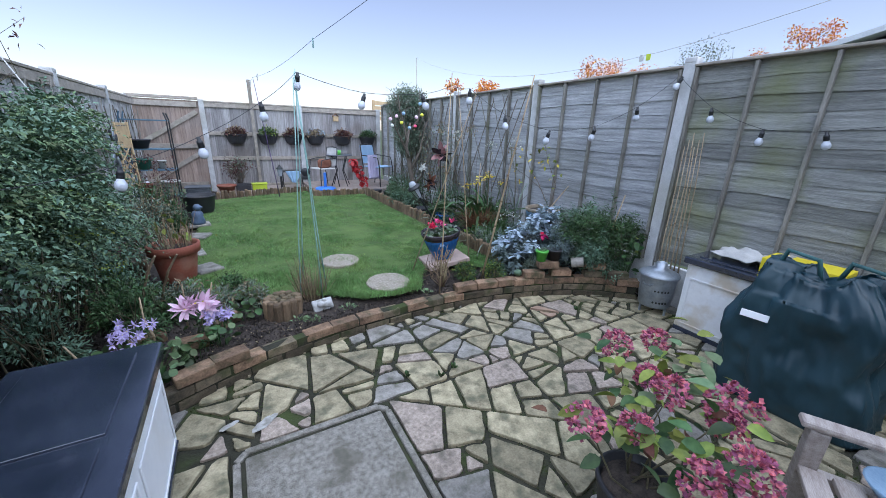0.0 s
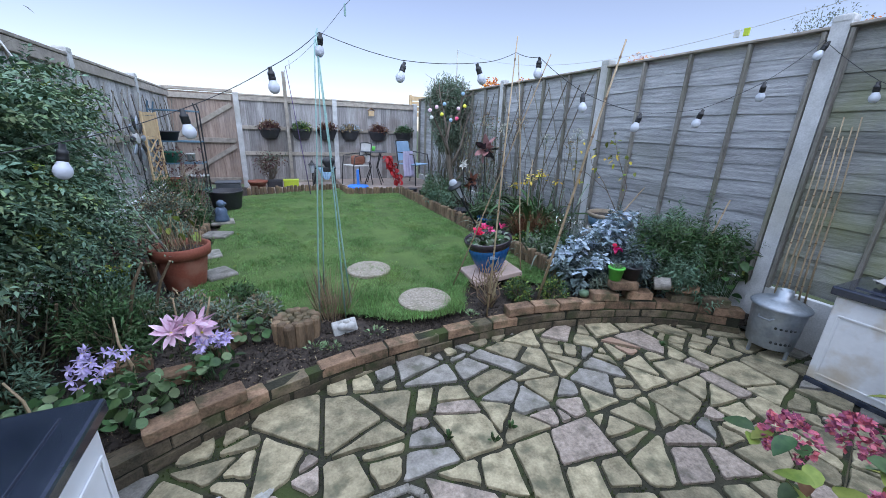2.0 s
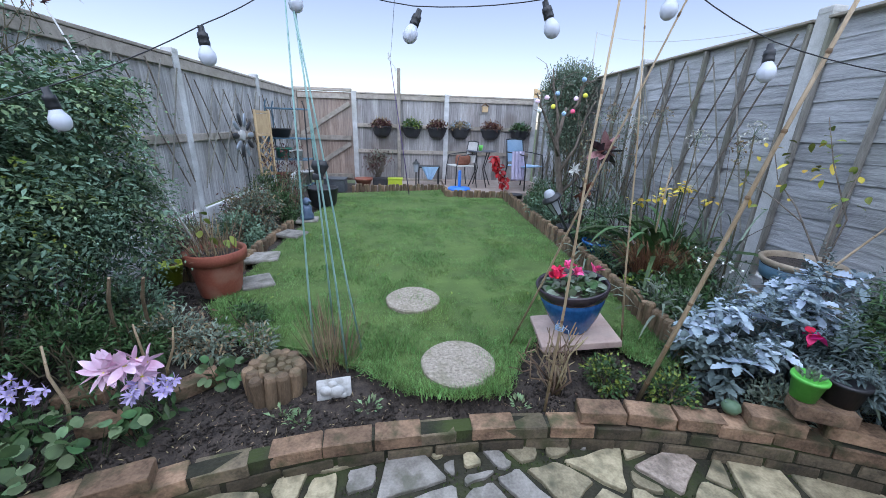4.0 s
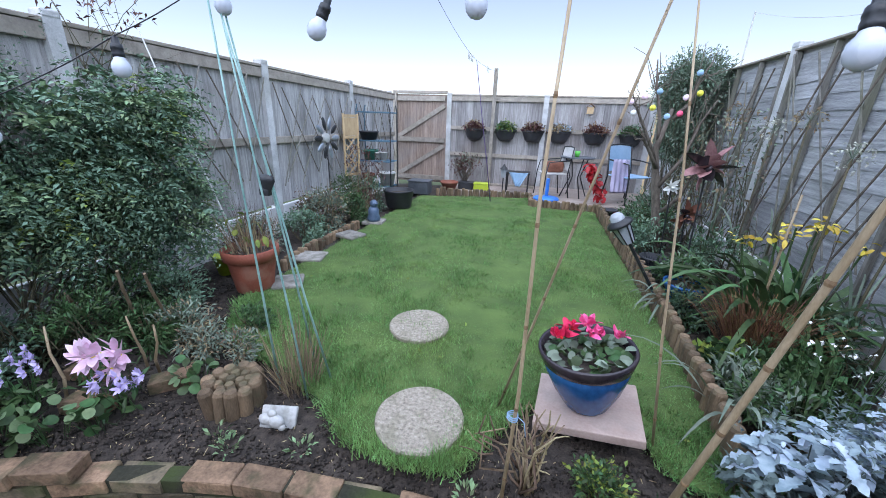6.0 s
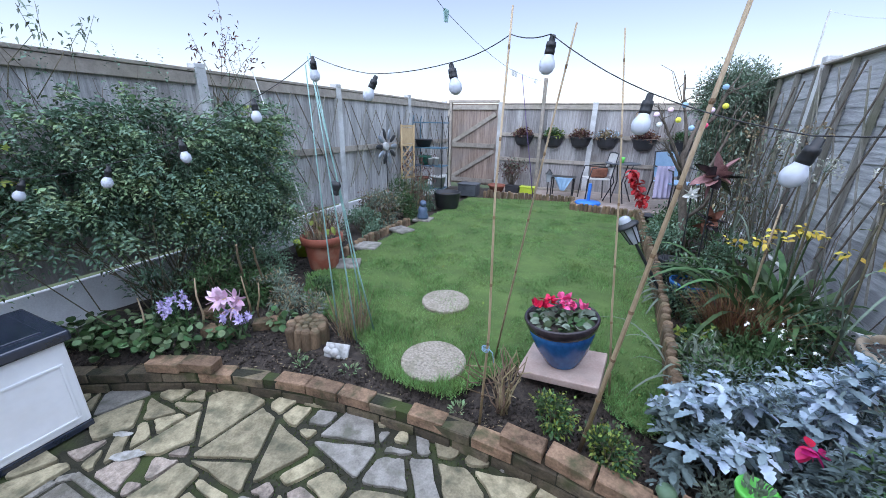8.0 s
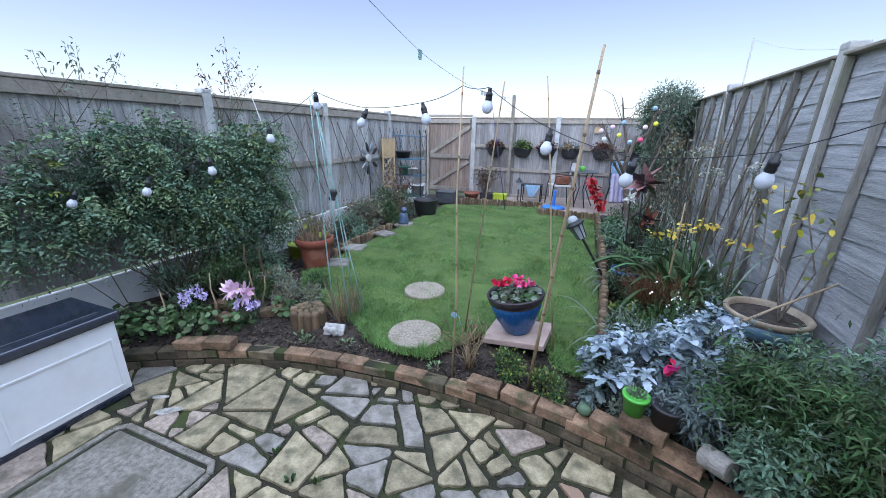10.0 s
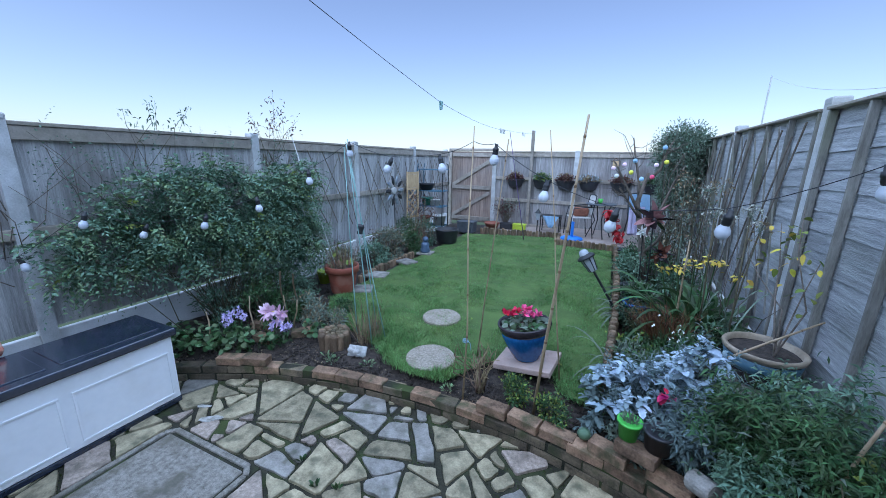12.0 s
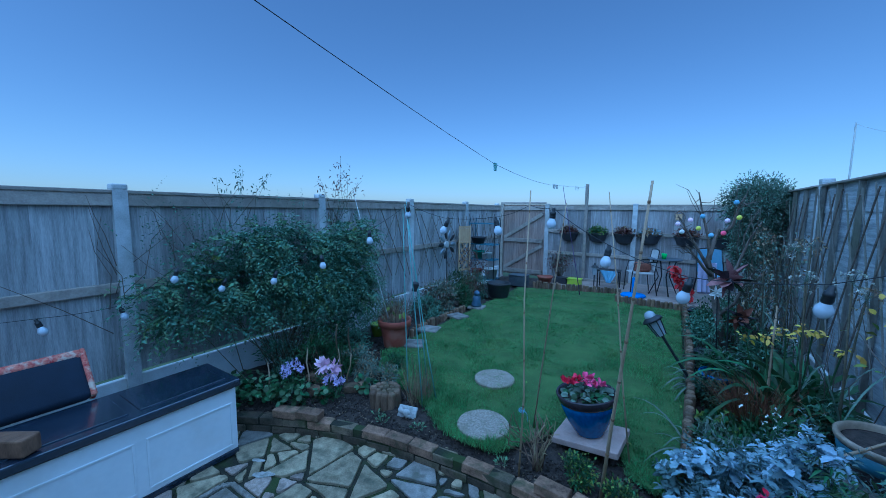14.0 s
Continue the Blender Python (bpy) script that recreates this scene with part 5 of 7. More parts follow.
# sprigs above the fence
for y, hh, sp, n, lab in ((3.95, 0.42, 0.5, 9, "leaf_purple"), (2.7, 0.14, 0.5, 5, "leaf_grey")):
    sg = plant("tall_sprigs", "thin sprigs of small leaves rising over the fence top", "climber", (-2.58, y, 1.75), "fence sprigs")
    ends = np.stack([RNG.normal(size=n) * 0.1, np.linspace(-0.25, 1, n) * sp, 0.45 + hh * RNG.random(n)], 1)
    twigs("stems", M["stem"], sg, np.stack([np.zeros(n), ends[:, 1] * 0.4 + RNG.normal(size=n) * 0.05, np.zeros(n)], 1), ends, 0.003, 0.12)
    k = RNG.integers(0, n, n * 16)
    f = 0.65 + 0.35 * RNG.random((n * 16, 1))
    p = ends[k] * f + RNG.normal(size=(n * 16, 3)) * 0.035
    under("leaves", leaf_data("leaves", M[lab], p, RNG.normal(size=(n * 16, 3)), 0.05, 0.016), sg)

# left border
BORDER = [(-1.6, 3.5, 600, 0.2, 0.26, "leaf_grey", 0.045, 0.011), (-1.9, 3.2, 900, 0.22, 0.42, "leaf_green", 0.045, 0.012), (-2.25, 2.95, 700, 0.22, 0.4, "leaf_dark", 0.04, 0.014), (-1.3, 3.72, 300, 0.12, 0.2, "leaf_green", 0.045, 0.012), (-2.0, 3.8, 700, 0.2, 0.32, "leaf_dark", 0.04, 0.014), (-1.15, 3.45, 350, 0.12, 0.22, "leaf_grey", 0.04, 0.01), (-2.15, 3.55, 900, 0.3, 0.42, "leaf_green", 0.045, 0.014), (-1.8, 3.45, 600, 0.2, 0.26, "leaf_green", 0.05, 0.013), (-1.4, 3.45, 300, 0.14, 0.2, "leaf_grey", 0.04, 0.012), (-2.3, 5.0, 700, 0.26, 0.4, "leaf_grey", 0.05, 0.013),
          (-2.1, 5.5, 900, 0.28, 0.36, "leaf_dark", 0.045, 0.02), (-2.2, 6.1, 1500, 0.34, 0.5, "leaf_grey", 0.05, 0.018), (-2.0, 6.5, 900, 0.25, 0.4, "leaf_green", 0.05, 0.02), (-2.35, 7.0, 1000, 0.3, 0.6, "leaf_green", 0.05, 0.015), (-2.1, 7.3, 700, 0.25, 0.5, "leaf_dark", 0.05, 0.018)]
for x, y, n, r, hh, mat, le, wi in BORDER:
    bush("border_plant", "low bushy border plant in the bed by the close-boarded fence", (x, y, 0.14), int(n * 1.6), [(0, 0, hh * 0.55, r, r, hh * 0.55), (r * 0.4, -r * 0.3, hh * 0.4, r * 0.6, r * 0.6, hh * 0.4)], mat, le, wi, "border plants", "leaf_straw" if mat == "leaf_grey" else None, stems=14)
dg = plant("dead_grass_clump", "tall purple-brown dead stems against the fence", "plant", (-2.42, 5.05, 0.14))
r0 = around(130, 0.12, 0)
under("stems", strap_data("stems", M["leaf_purple"], r0, r0 * 1.6 + np.stack([RNG.normal(size=130) * 0.07, RNG.normal(size=130) * 0.07, 0.3 + 0.35 * RNG.random(130)], 1), 0.007, 0.03), dg)
tall = plant("dry_seed_heads", "tall straw stalks with dry seed heads by the rack", "plant", (-2.2, 7.35, 0.14))
r0 = around(60, 0.2, 0)
tips = r0 * 1.4 + np.stack([RNG.normal(size=60) * 0.05, RNG.normal(size=60) * 0.05, 0.5 + 0.5 * RNG.random(60)], 1)
under("stalks", strap_data("stalks", M["leaf_straw"], r0, tips, 0.01, 0.02), tall)
under("heads", leaf_data("heads", M["leaf_purple"], np.repeat(tips, 6, 0) + RNG.normal(size=(360, 3)) * 0.02, RNG.normal(size=(360, 3)), 0.04, 0.02), tall)

for x, y, n, hh in ((-2.3, 6.15, 50, 0.75), (-2.15, 6.95, 46, 0.8), (-2.2, 4.75, 34, 0.5)):
    t = plant("dry_stalk_clump", "clump of thin dry stalks with withered leaves by the fence", "plant", (x, y, 0.14), "dry stalk clumps")
    r0 = around(n, 0.16, 0)
    tips = r0 * 1.5 + np.stack([RNG.normal(size=n) * 0.06, RNG.normal(size=n) * 0.06, hh * (0.5 + 0.5 * RNG.random(n))], 1)
    under("stalks", strap_data("stalks", M["leaf_straw"], r0, tips, 0.008, 0.03), t)
    p = np.repeat(r0 * 0.4 + tips * 0.6, 5, 0) + RNG.normal(size=(n * 5, 3)) * 0.05
    under("leaves", leaf_data("leaves", M["leaf_purple"], p, RNG.normal(size=p.shape), 0.05, 0.02), t)
fl = np.stack([RNG.random(45) * 2.9 - 1.5, 3.4 + RNG.random(45) ** 1.3 * 4.8, np.full(45, LAWN_Z + 0.022)], 1)
tagged(new("fallen_leaves", broad_data("fallen_leaves", M["leaf_lime"], fl, RNG.normal(size=(45, 3)) * np.array([1, 1, 0.2]), 0.03, 0.02)), "scattered small fallen leaves and petals on the lawn", "leaves", kind="stuff")

# front bed: rounded strawberry-like leaves, artificial flowers
for x, y, r, n in ((-2.05, 2.62, 0.24, 130), (-1.75, 2.7, 0.2, 95), (-1.38, 2.86, 0.11, 26), (-1.2, 3.2, 0.09, 26), (-1.5, 2.75, 0.1, 24), (-2.3, 2.45, 0.2, 110)):
    t = plant("ground_cover", "low ground cover with rounded scalloped green leaves", "plant", (x, y, 0.15), "ground cover plants")
    p = around(n, r, 0.09, 0.035)
    half = n // 3
    lw = np.stack([p[:, 0], p[:, 1], np.full(n, 0.03)], 1) * 3 + RNG.normal(size=(n, 3)) * 0.5
    under("leaves", broad_data("leaves", M["leaf_green"], p[half:], lw[half:], 0.05, 0.056, 0.1, 0.15, ROUND), t)
    under("young_leaves", broad_data("young_leaves", M["leaf_mid"], p[:half] + np.array([0, 0, 0.012]), lw[:half], 0.045, 0.05, 0.1, 0.1, ROUND), t)
    under("stems", strap_data("stems", M["leaf_green"], p * np.array([0.5, 0.5, 0]), p, 0.005, 0.05), t)


def artificial(name, at, mat, n, r, z, size, label, star=6):
    t = plant(name, label, "flower", at)
    for q in around(n, r, z, 0.035):
        m_ = star
        a = np.arange(m_) * 2 * math.pi / m_ + RNG.random()
        tilt = RNG.normal(size=3) * 0.25 + np.array([0.25, -0.55, 0.1])
        way = np.stack([np.cos(a), 0.35 * np.sin(a), np.sin(a)], 1) + tilt
        bm = bmesh.new()
        bmesh.ops.create_icosphere(bm, subdivisions=1, radius=size * 0.1, matrix=Matrix.Translation(q))
        eye_ = part("bloom", bm, M["petal_yellow"], t)
        for k in range(m_):
            under("petal", broad_data("petal", M[mat], np.array([q]), way[k:k + 1], size, size * 0.42, 0.15, -0.1), eye_)
    p = around(26, r, z * 0.55, 0.03)
    under("leaves", leaf_data("leaves", M["leaf_green"], p, RNG.normal(size=(26, 3)) + np.array([0, 0, 0.5]), 0.07, 0.022), t)
    r0 = around(n, r * 0.3, 0)
    under("stems", strap_data("stems", M["leaf_green"], r0, around(n, r, z), 0.006, 0.02), t)


artificial("artificial_lilies", (-1.5, 3.0, 0.15), "petal_pink", 9, 0.11, 0.27, 0.095, "pale pink artificial lilies standing in the soil", 6)
artificial("artificial_asters", (-1.38, 2.98, 0.15), "petal_violet", 14, 0.1, 0.17, 0.04, "lilac artificial asters beside the lilies", 7)
artificial("artificial_violets", (-1.83, 2.86, 0.15), "petal_violet", 26, 0.12, 0.22, 0.034, "violet-blue artificial flowers in the bed", 6)
for a, b in (((-1.95, 3.5, 0.14), (-1.72, 3.3, 0.72)), ((-1.85, 3.62, 0.14), (-1.6, 3.35, 0.7)), ((-2.2, 3.45, 0.14), (-2.1, 3.25, 0.55))):
    bm = tube([Vector(a).lerp(Vector(b), f) + Vector((0.012 * math.sin(f * 7), 0, 0)) for f in (0, 0.25, 0.5, 0.75, 1)], [0.011, 0.01, 0.009, 0.009, 0.007], 7)
    tagged(part("dead_stick", bm, M["leaf_straw"]), "dry pale brown stick standing in the soil", "stick", "dead sticks")
tw = plant("dead_stem_clump", "dry brown dead stems standing at the stakes", "plant", (-0.68, 3.36, 0.15))
r0 = around(150, 0.1, 0)
under("stems", strap_data("stems", M["leaf_straw"], r0, r0 * 1.9 + np.stack([RNG.normal(size=150) * 0.04, RNG.normal(size=150) * 0.04, 0.12 + 0.35 * RNG.random(150)], 1), 0.006, 0.02), tw)
tb = plant("cut_shrub", "pruned pale twiggy shrub at the cane", "shrub", (0.52, 3.12, 0.14))
e = np.stack([RNG.normal(size=26) * 0.09, RNG.normal(size=26) * 0.07, 0.2 + 0.25 * RNG.random(26)], 1)
twigs("twigs", M["leaf_straw"], tb, around(26, 0.04, 0), e, 0.006, 0.12)
twigs("forks", M["leaf_straw"], tb, e[:20] * 0.7, e[:20] + RNG.normal(size=(20, 3)) * 0.06, 0.004)
for x, y, r in ((0.78, 3.1, 0.12), (1.05, 2.98, 0.13)):
    bush("small_box_bush", "small bright green box bush in the front bed", (x, y, 0.14), 900, [(0, 0, 0.1, r, r, 0.11)], "leaf_green", 0.026, 0.014, "box bushes", "leaf_lime", 10)
for x, y in ((-0.85, 2.98), (-0.75, 2.93), (1.3, 3.5), (0.3, 3.0), (-0.45, 3.02)):
    t = plant("weed", "small weed rosette in the soil", "plant", (x, y, 0.15), "weeds")
    p = around(24, 0.05, 0.01)
    under("leaves", leaf_data("leaves", M["leaf_mid"], p, p * 8 + np.array([0, 0, 0.2]), 0.04, 0.015), t)

# dry litter on the bare soil of the front bed
lx = RNG.random(900) * 2.9 - 2.3
ly = np.array([wall_y(a) for a in lx]) + 0.12 + RNG.random(900) * 0.6
lit = np.stack([lx, ly, np.array([soil_z(a, b) + 0.006 for a, b in zip(lx, ly)])], 1)
tagged(new("soil_litter", leaf_data("soil_litter", M["leaf_straw"], lit, RNG.normal(size=lit.shape) * np.array([1, 1, 0.15]), 0.006 + 0.03 * RNG.random(900) ** 3, 0.005, 0.2, 0)), "dry bits of straw and dead leaf on the soil", "litter", kind="stuff")

# silver ragwort: felted lobed leaves in rosettes over grey-green lower leaves, coloured darker for shade
def ragwort(at, n, blobs):
    t = plant("silver_ragwort", "silvery white felted dusty miller plant spilling over the bed", "plant", at, "silver plants")
    p, w = clumps(n, blobs, 0.8, 3, -0.4, 0.05)
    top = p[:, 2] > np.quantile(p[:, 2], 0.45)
    c = p[top][RNG.random(top.sum()) < 0.15]
    per = 8
    a = RNG.random((len(c), 1)) * 6.28 + 2.4 * np.arange(per)[None, :]
    rise = -0.1 + 0.9 * np.arange(per)[None, :] / per + 0.3 * RNG.normal(size=(len(c), per))
    ww = np.stack([np.cos(a), np.sin(a), rise], 2).reshape(-1, 3)
    base = (c[:, None] + np.array([0, 0, 0.008]) * np.arange(per)[None, :, None]).reshape(-1, 3)
    Lq = (np.broadcast_to(0.1 - 0.06 * np.arange(per)[None, :] / per, (len(c), per)) * (0.6 + 0.6 * RNG.random((len(c), 1))) * (0.7 + 0.6 * RNG.random((len(c), per)))).ravel()
    under("pale_leaves", broad_data("pale_leaves", M["leaf_silver"], base, ww, Lq, Lq * 0.55, 0.16, 0.3, LOBED), t)
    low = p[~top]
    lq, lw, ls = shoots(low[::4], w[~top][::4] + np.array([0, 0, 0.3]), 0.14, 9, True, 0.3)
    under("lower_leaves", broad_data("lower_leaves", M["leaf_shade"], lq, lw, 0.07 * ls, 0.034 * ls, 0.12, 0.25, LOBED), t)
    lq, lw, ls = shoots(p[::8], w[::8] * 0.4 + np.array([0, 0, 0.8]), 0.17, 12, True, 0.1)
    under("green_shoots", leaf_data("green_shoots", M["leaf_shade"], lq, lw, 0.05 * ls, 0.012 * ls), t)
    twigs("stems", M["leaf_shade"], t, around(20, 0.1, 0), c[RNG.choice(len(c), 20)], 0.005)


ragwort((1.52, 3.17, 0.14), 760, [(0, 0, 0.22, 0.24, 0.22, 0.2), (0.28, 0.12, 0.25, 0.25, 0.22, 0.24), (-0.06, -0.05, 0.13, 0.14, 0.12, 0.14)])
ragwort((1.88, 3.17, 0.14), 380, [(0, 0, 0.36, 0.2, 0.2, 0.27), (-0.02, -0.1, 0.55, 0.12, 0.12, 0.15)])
for x, y, n, r, hh, mat, second, le, wi in ((1.84, 2.8, 900, 0.18, 0.42, "leaf_shade", "leaf_grey", 0.055, 0.014), (2.05, 2.78, 2400, 0.28, 0.74, "leaf_green", "leaf_grey", 0.065, 0.011), (2.3, 2.55, 2400, 0.25, 0.74, "leaf_green", "leaf_grey", 0.065, 0.011), (2.28, 2.95, 1800, 0.24, 0.72, "leaf_dark", "leaf_green", 0.055, 0.012),
                                    (1.5, 2.85, 400, 0.12, 0.26, "leaf_grey", None, 0.04, 0.012), (2.05, 2.52, 900, 0.18, 0.4, "leaf_dark", "leaf_grey", 0.05, 0.014), (1.7, 3.65, 900, 0.3, 0.36, "leaf_green", "leaf_grey", 0.06, 0.014), (1.95, 4.0, 900, 0.3, 0.34, "leaf_green", None, 0.06, 0.03),
                                    (1.62, 4.1, 700, 0.16, 0.26, "leaf_green", "leaf_lime", 0.055, 0.045), (1.7, 5.3, 700, 0.2, 0.4, "leaf_green", None, 0.05, 0.02), (2.1, 5.7, 900, 0.3, 0.6, "leaf_dark", "leaf_green", 0.06, 0.02), (1.7, 6.2, 800, 0.26, 0.5, "leaf_dark", None, 0.05, 0.02), (1.75, 7.1, 1000, 0.3, 0.55, "leaf_green", "leaf_dark", 0.05, 0.02), (2.1, 7.9, 900, 0.3, 0.6, "leaf_dark", None, 0.05, 0.02), (1.35, 3.3, 300, 0.1, 0.2, "leaf_green", "leaf_grey", 0.04, 0.014), (1.58, 3.9, 500, 0.15, 0.3, "leaf_grey", "leaf_green", 0.06, 0.013), (1.6, 4.75, 500, 0.16, 0.3, "leaf_dark", "leaf_green", 0.05, 0.02), (1.62, 6.7, 800, 0.2, 0.42, "leaf_dark", "leaf_green", 0.05, 0.022), (1.95, 6.75, 900, 0.26, 0.6, "leaf_green", "leaf_dark", 0.05, 0.02), (2.25, 4.3, 800, 0.22, 0.45, "leaf_dark", "leaf_green", 0.055, 0.02)):
    leafy = y < 3.0 and r > 0.15
    bush("bed_plant", "leafy green border plant in the bed by the lap fence", (x, y, 0.14), n // 3 if leafy else n, [(0, 0, hh * 0.55, r, r, hh * 0.5), (r * 0.4, -r * 0.4, hh * 0.4, r * 0.6, r * 0.6, hh * 0.4), (-r * 0.4, r * 0.3, hh * 0.45, r * 0.6, r * 0.6, hh * 0.42)], mat, le, wi, "bed plants", second, 16, shell=0.3, shoot=150 if leafy else 0)
t = plant("broad_leaf_plant", "bright green broad-leaved plant against the lap fence", "plant", (2.36, 2.42, 0.14))
p = around(70, 0.16, 0.42, 0.1)
under("leaves", broad_data("leaves", M["leaf_green"], p, p * np.array([3, 3, 0.2]) + RNG.normal(size=(70, 3)) * 0.3, 0.085, 0.06), t)
under("pale_leaves", broad_data("pale_leaves", M["leaf_lime"], p[:9] + np.array([0, 0, 0.05]), p[:9] * np.array([3, 3, 0.2]) + RNG.normal(size=(9, 3)) * 0.3, 0.07, 0.05), t)
under("stems", strap_data("stems", M["leaf_green"], p * np.array([0.4, 0.4, 0]), p, 0.006, 0.02), t)
t = plant("red_bloom", "single red flower among the silver leaves", "flower", (1.68, 2.94, 0.58))
under("petals", broad_data("petals", M["petal_red"], around(10, 0.02, 0.0), RNG.normal(size=(10, 3)), 0.05, 0.04), t)

# strap-leaved clump with yellowing leaves
sc_ = plant("strap_leaf_clump", "clump of broad dark green strap leaves with yellow flower bunches", "plant", (2.1, 4.68, 0.14))
n = 130
r0 = around(n, 0.2, 0)
tips = r0 + np.stack([RNG.normal(size=n) * 0.36, RNG.normal(size=n) * 0.36, 0.1 + 0.45 * RNG.random(n)], 1)
under("leaves", strap_data("leaves", M["leaf_green"], r0, tips, 0.06, 0.3, 8), sc_)
under("fresh_leaves", strap_data("fresh_leaves", M["leaf_green"], r0[:36] * 0.8, tips[:36] * np.array([0.9, 0.9, 1.1]), 0.055, 0.2, 8), sc_)
for q in ((-0.2, -0.1, 0.8), (0.02, -0.05, 0.88), (0.1, 0.02, 0.86), (-0.06, 0.0, 0.84), (0.24, -0.12, 0.78), (-0.3, 0.05, 0.72)):
    p = np.array(q) + RNG.normal(size=(13, 3)) * np.array([0.035, 0.035, 0.02])
    under("yellow_petals", broad_data("yellow_petals", M["petal_yellow"], p, RNG.normal(size=(13, 3)) * np.array([1, 1, 0.4]), 0.045, 0.028), sc_, "yellow flower bunch")
    part("stalk", tube([(q[0] * 0.4, q[1] * 0.4, 0), (q[0] * 0.8, q[1] * 0.8, q[2] * 0.6), q], 0.006, 6), M["leaf_green"], sc_)
rg = plant("russet_grass_clump", "low clump of fine russet brown grass", "plant", (1.85, 4.36, 0.14))
n = 620
r0 = around(n, 0.12, 0)
under("blades", strap_data("blades", M["leaf_rust"], r0, r0 * 2.6 + np.stack([RNG.normal(size=n) * 0.11, RNG.normal(size=n) * 0.1, 0.33 + 0.14 * RNG.random(n)], 1), 0.006, 0.12), rg)
for x, y, hh, nn in ((1.5, 3.75, 0.3, 22), (1.55, 5.0, 0.3, 26)):
    al = plant("arching_leaf_plant", "arching pale green strap leaves over the edging", "plant", (x, y, 0.14), "arching plants")
    r0 = around(nn, 0.05, 0)
    under("leaves", strap_data("leaves", M["leaf_grey"], r0, r0 * 2 + np.stack([RNG.normal(size=nn) * 0.2, RNG.normal(size=nn) * 0.2, hh * RNG.random(nn)], 1), 0.03, 0.3, 8), al)
wf = plant("white_bellflowers", "small white flowers on thin green stems", "flower", (1.85, 3.75, 0.14))
p = around(40, 0.2, 0.5, 0.07)
under("stems", strap_data("stems", M["leaf_green"], p * np.array([0.6, 0.6, 0]), p, 0.006, 0.02), wf)
under("blooms", leaf_data("blooms", M["petal_white"], np.repeat(p[:20], 3, 0), RNG.normal(size=(60, 3)), 0.018, 0.014), wf)

# dark grass tufts at the lantern and tall stalks with dried star heads
for x, y in ((1.6, 4.85), (1.68, 5.35), (1.58, 5.6)):
    t = plant("dark_grass_tuft", "tuft of near-black narrow arching grass leaves", "plant", (x, y, 0.14), "dark grass tufts")
    r0 = around(90, 0.06, 0)
    under("blades", strap_data("blades", M["leaf_black"], r0, r0 * 2.2 + np.stack([RNG.normal(size=90) * 0.12, RNG.normal(size=90) * 0.12, 0.08 + 0.2 * RNG.random(90)], 1), 0.01, 0.3), t)
for k, (x, y, hh) in enumerate(((2.22, 4.06, 1.34), (2.3, 4.42, 1.2), (2.15, 4.62, 1.28), (2.28, 5.3, 1.5), (2.2, 5.62, 1.42), (2.1, 5.9, 1.55))):
    t = plant("dried_star_head", "tall green stalk with a dried pale star-shaped flower head", "plant", (x, y, 0.14), "dried star heads")
    lean = Vector((0.08 * math.sin(k * 2.1), 0.1 * math.cos(k * 1.7), 0))
    tip = lean + Vector((0, 0, hh))
    part("stalk", tube([(0, 0, 0), lean * 0.3 + Vector((0, 0, hh * 0.5)), tip], [0.009, 0.007, 0.005], 6), M["stem"], t, "", True)
    d = unit(RNG.normal(size=(34, 3)) + np.array([0, 0, 0.3]))
    q = np.array(tip)
    under("rays", strap_data("rays", M["leaf_grey"], np.repeat([q], 34, 0), q + d * 0.085, 0.004, 0.02), t)
    under("florets", leaf_data("florets", M["leaf_straw"] if k % 2 else M["petal_cream"], np.repeat(q + d * 0.085, 3, 0), RNG.normal(size=(102, 3)), 0.024, 0.013), t)
    under("leaves", strap_data("leaves", M["leaf_grey"], np.zeros((5, 3)) + np.array([0, 0, hh * 0.3]), np.stack([RNG.normal(size=5) * 0.14, RNG.normal(size=5) * 0.14, hh * (0.35 + 0.3 * RNG.random(5))], 1), 0.018, 0.25), t)

# wide stoneware bowl by the fence
bl = pot("stoneware_bowl", (2.28, 3.6, 0.46), [(0, 0), (0.12, 0), (0.15, 0.03), (0.2, 0.13), (0.222, 0.23), (0.21, 0.23), (0.19, 0.17), (0, 0.16)], M["dark_glaze"], "wide stoneware bowl with a sandy rim and a blue band", rim=([(0.216, 0.21), (0.236, 0.225), (0.242, 0.25), (0.23, 0.258), (0.21, 0.25), (0.205, 0.21)], M["tan_glaze"]), fill=(0.205, 0.215))
bl.scale = (0.92, 0.92, 1.0)
part("band", lathe([(0.2, 0.12), (0.21, 0.125), (0.226, 0.205), (0.218, 0.207)], 32), M["shelf_blue"], bl, "slate blue glazed band", True)
ob = part("bowl_stand", box(-0.18, 0.18, -0.2, 0.2, 0, 0.28, 0.01), M["slab_grey"])
ob.location = (2.24, 3.6, 0.178)
tagged(ob, "stack of grey blocks under the stoneware bowl", "blocks")
cs = plant("climbing_rose_shoot", "bare shoot with yellow-green leaves tied to the fence", "climber", (2.3, 3.5, 0.7))
e = np.array([[0.12, 0.7, 0.75], [0.1, 0.35, 0.9], [0.14, 0.1, 0.6], [0.0, 0.9, 0.5]])
twigs("stems", M["bark"], cs, np.zeros((4, 3)), e, 0.006, 0.06)
k = RNG.integers(0, 4, 46)
p = e[k] * (0.5 + 0.5 * RNG.random((46, 1))) + RNG.normal(size=(46, 3)) * 0.04
under("leaves", broad_data("leaves", M["leaf_lime"], p[:30], RNG.normal(size=(30, 3)), 0.06, 0.035), cs)
under("yellow_leaves", broad_data("yellow_leaves", M["petal_yellow"], p[30:], RNG.normal(size=(16, 3)), 0.06, 0.03), cs)

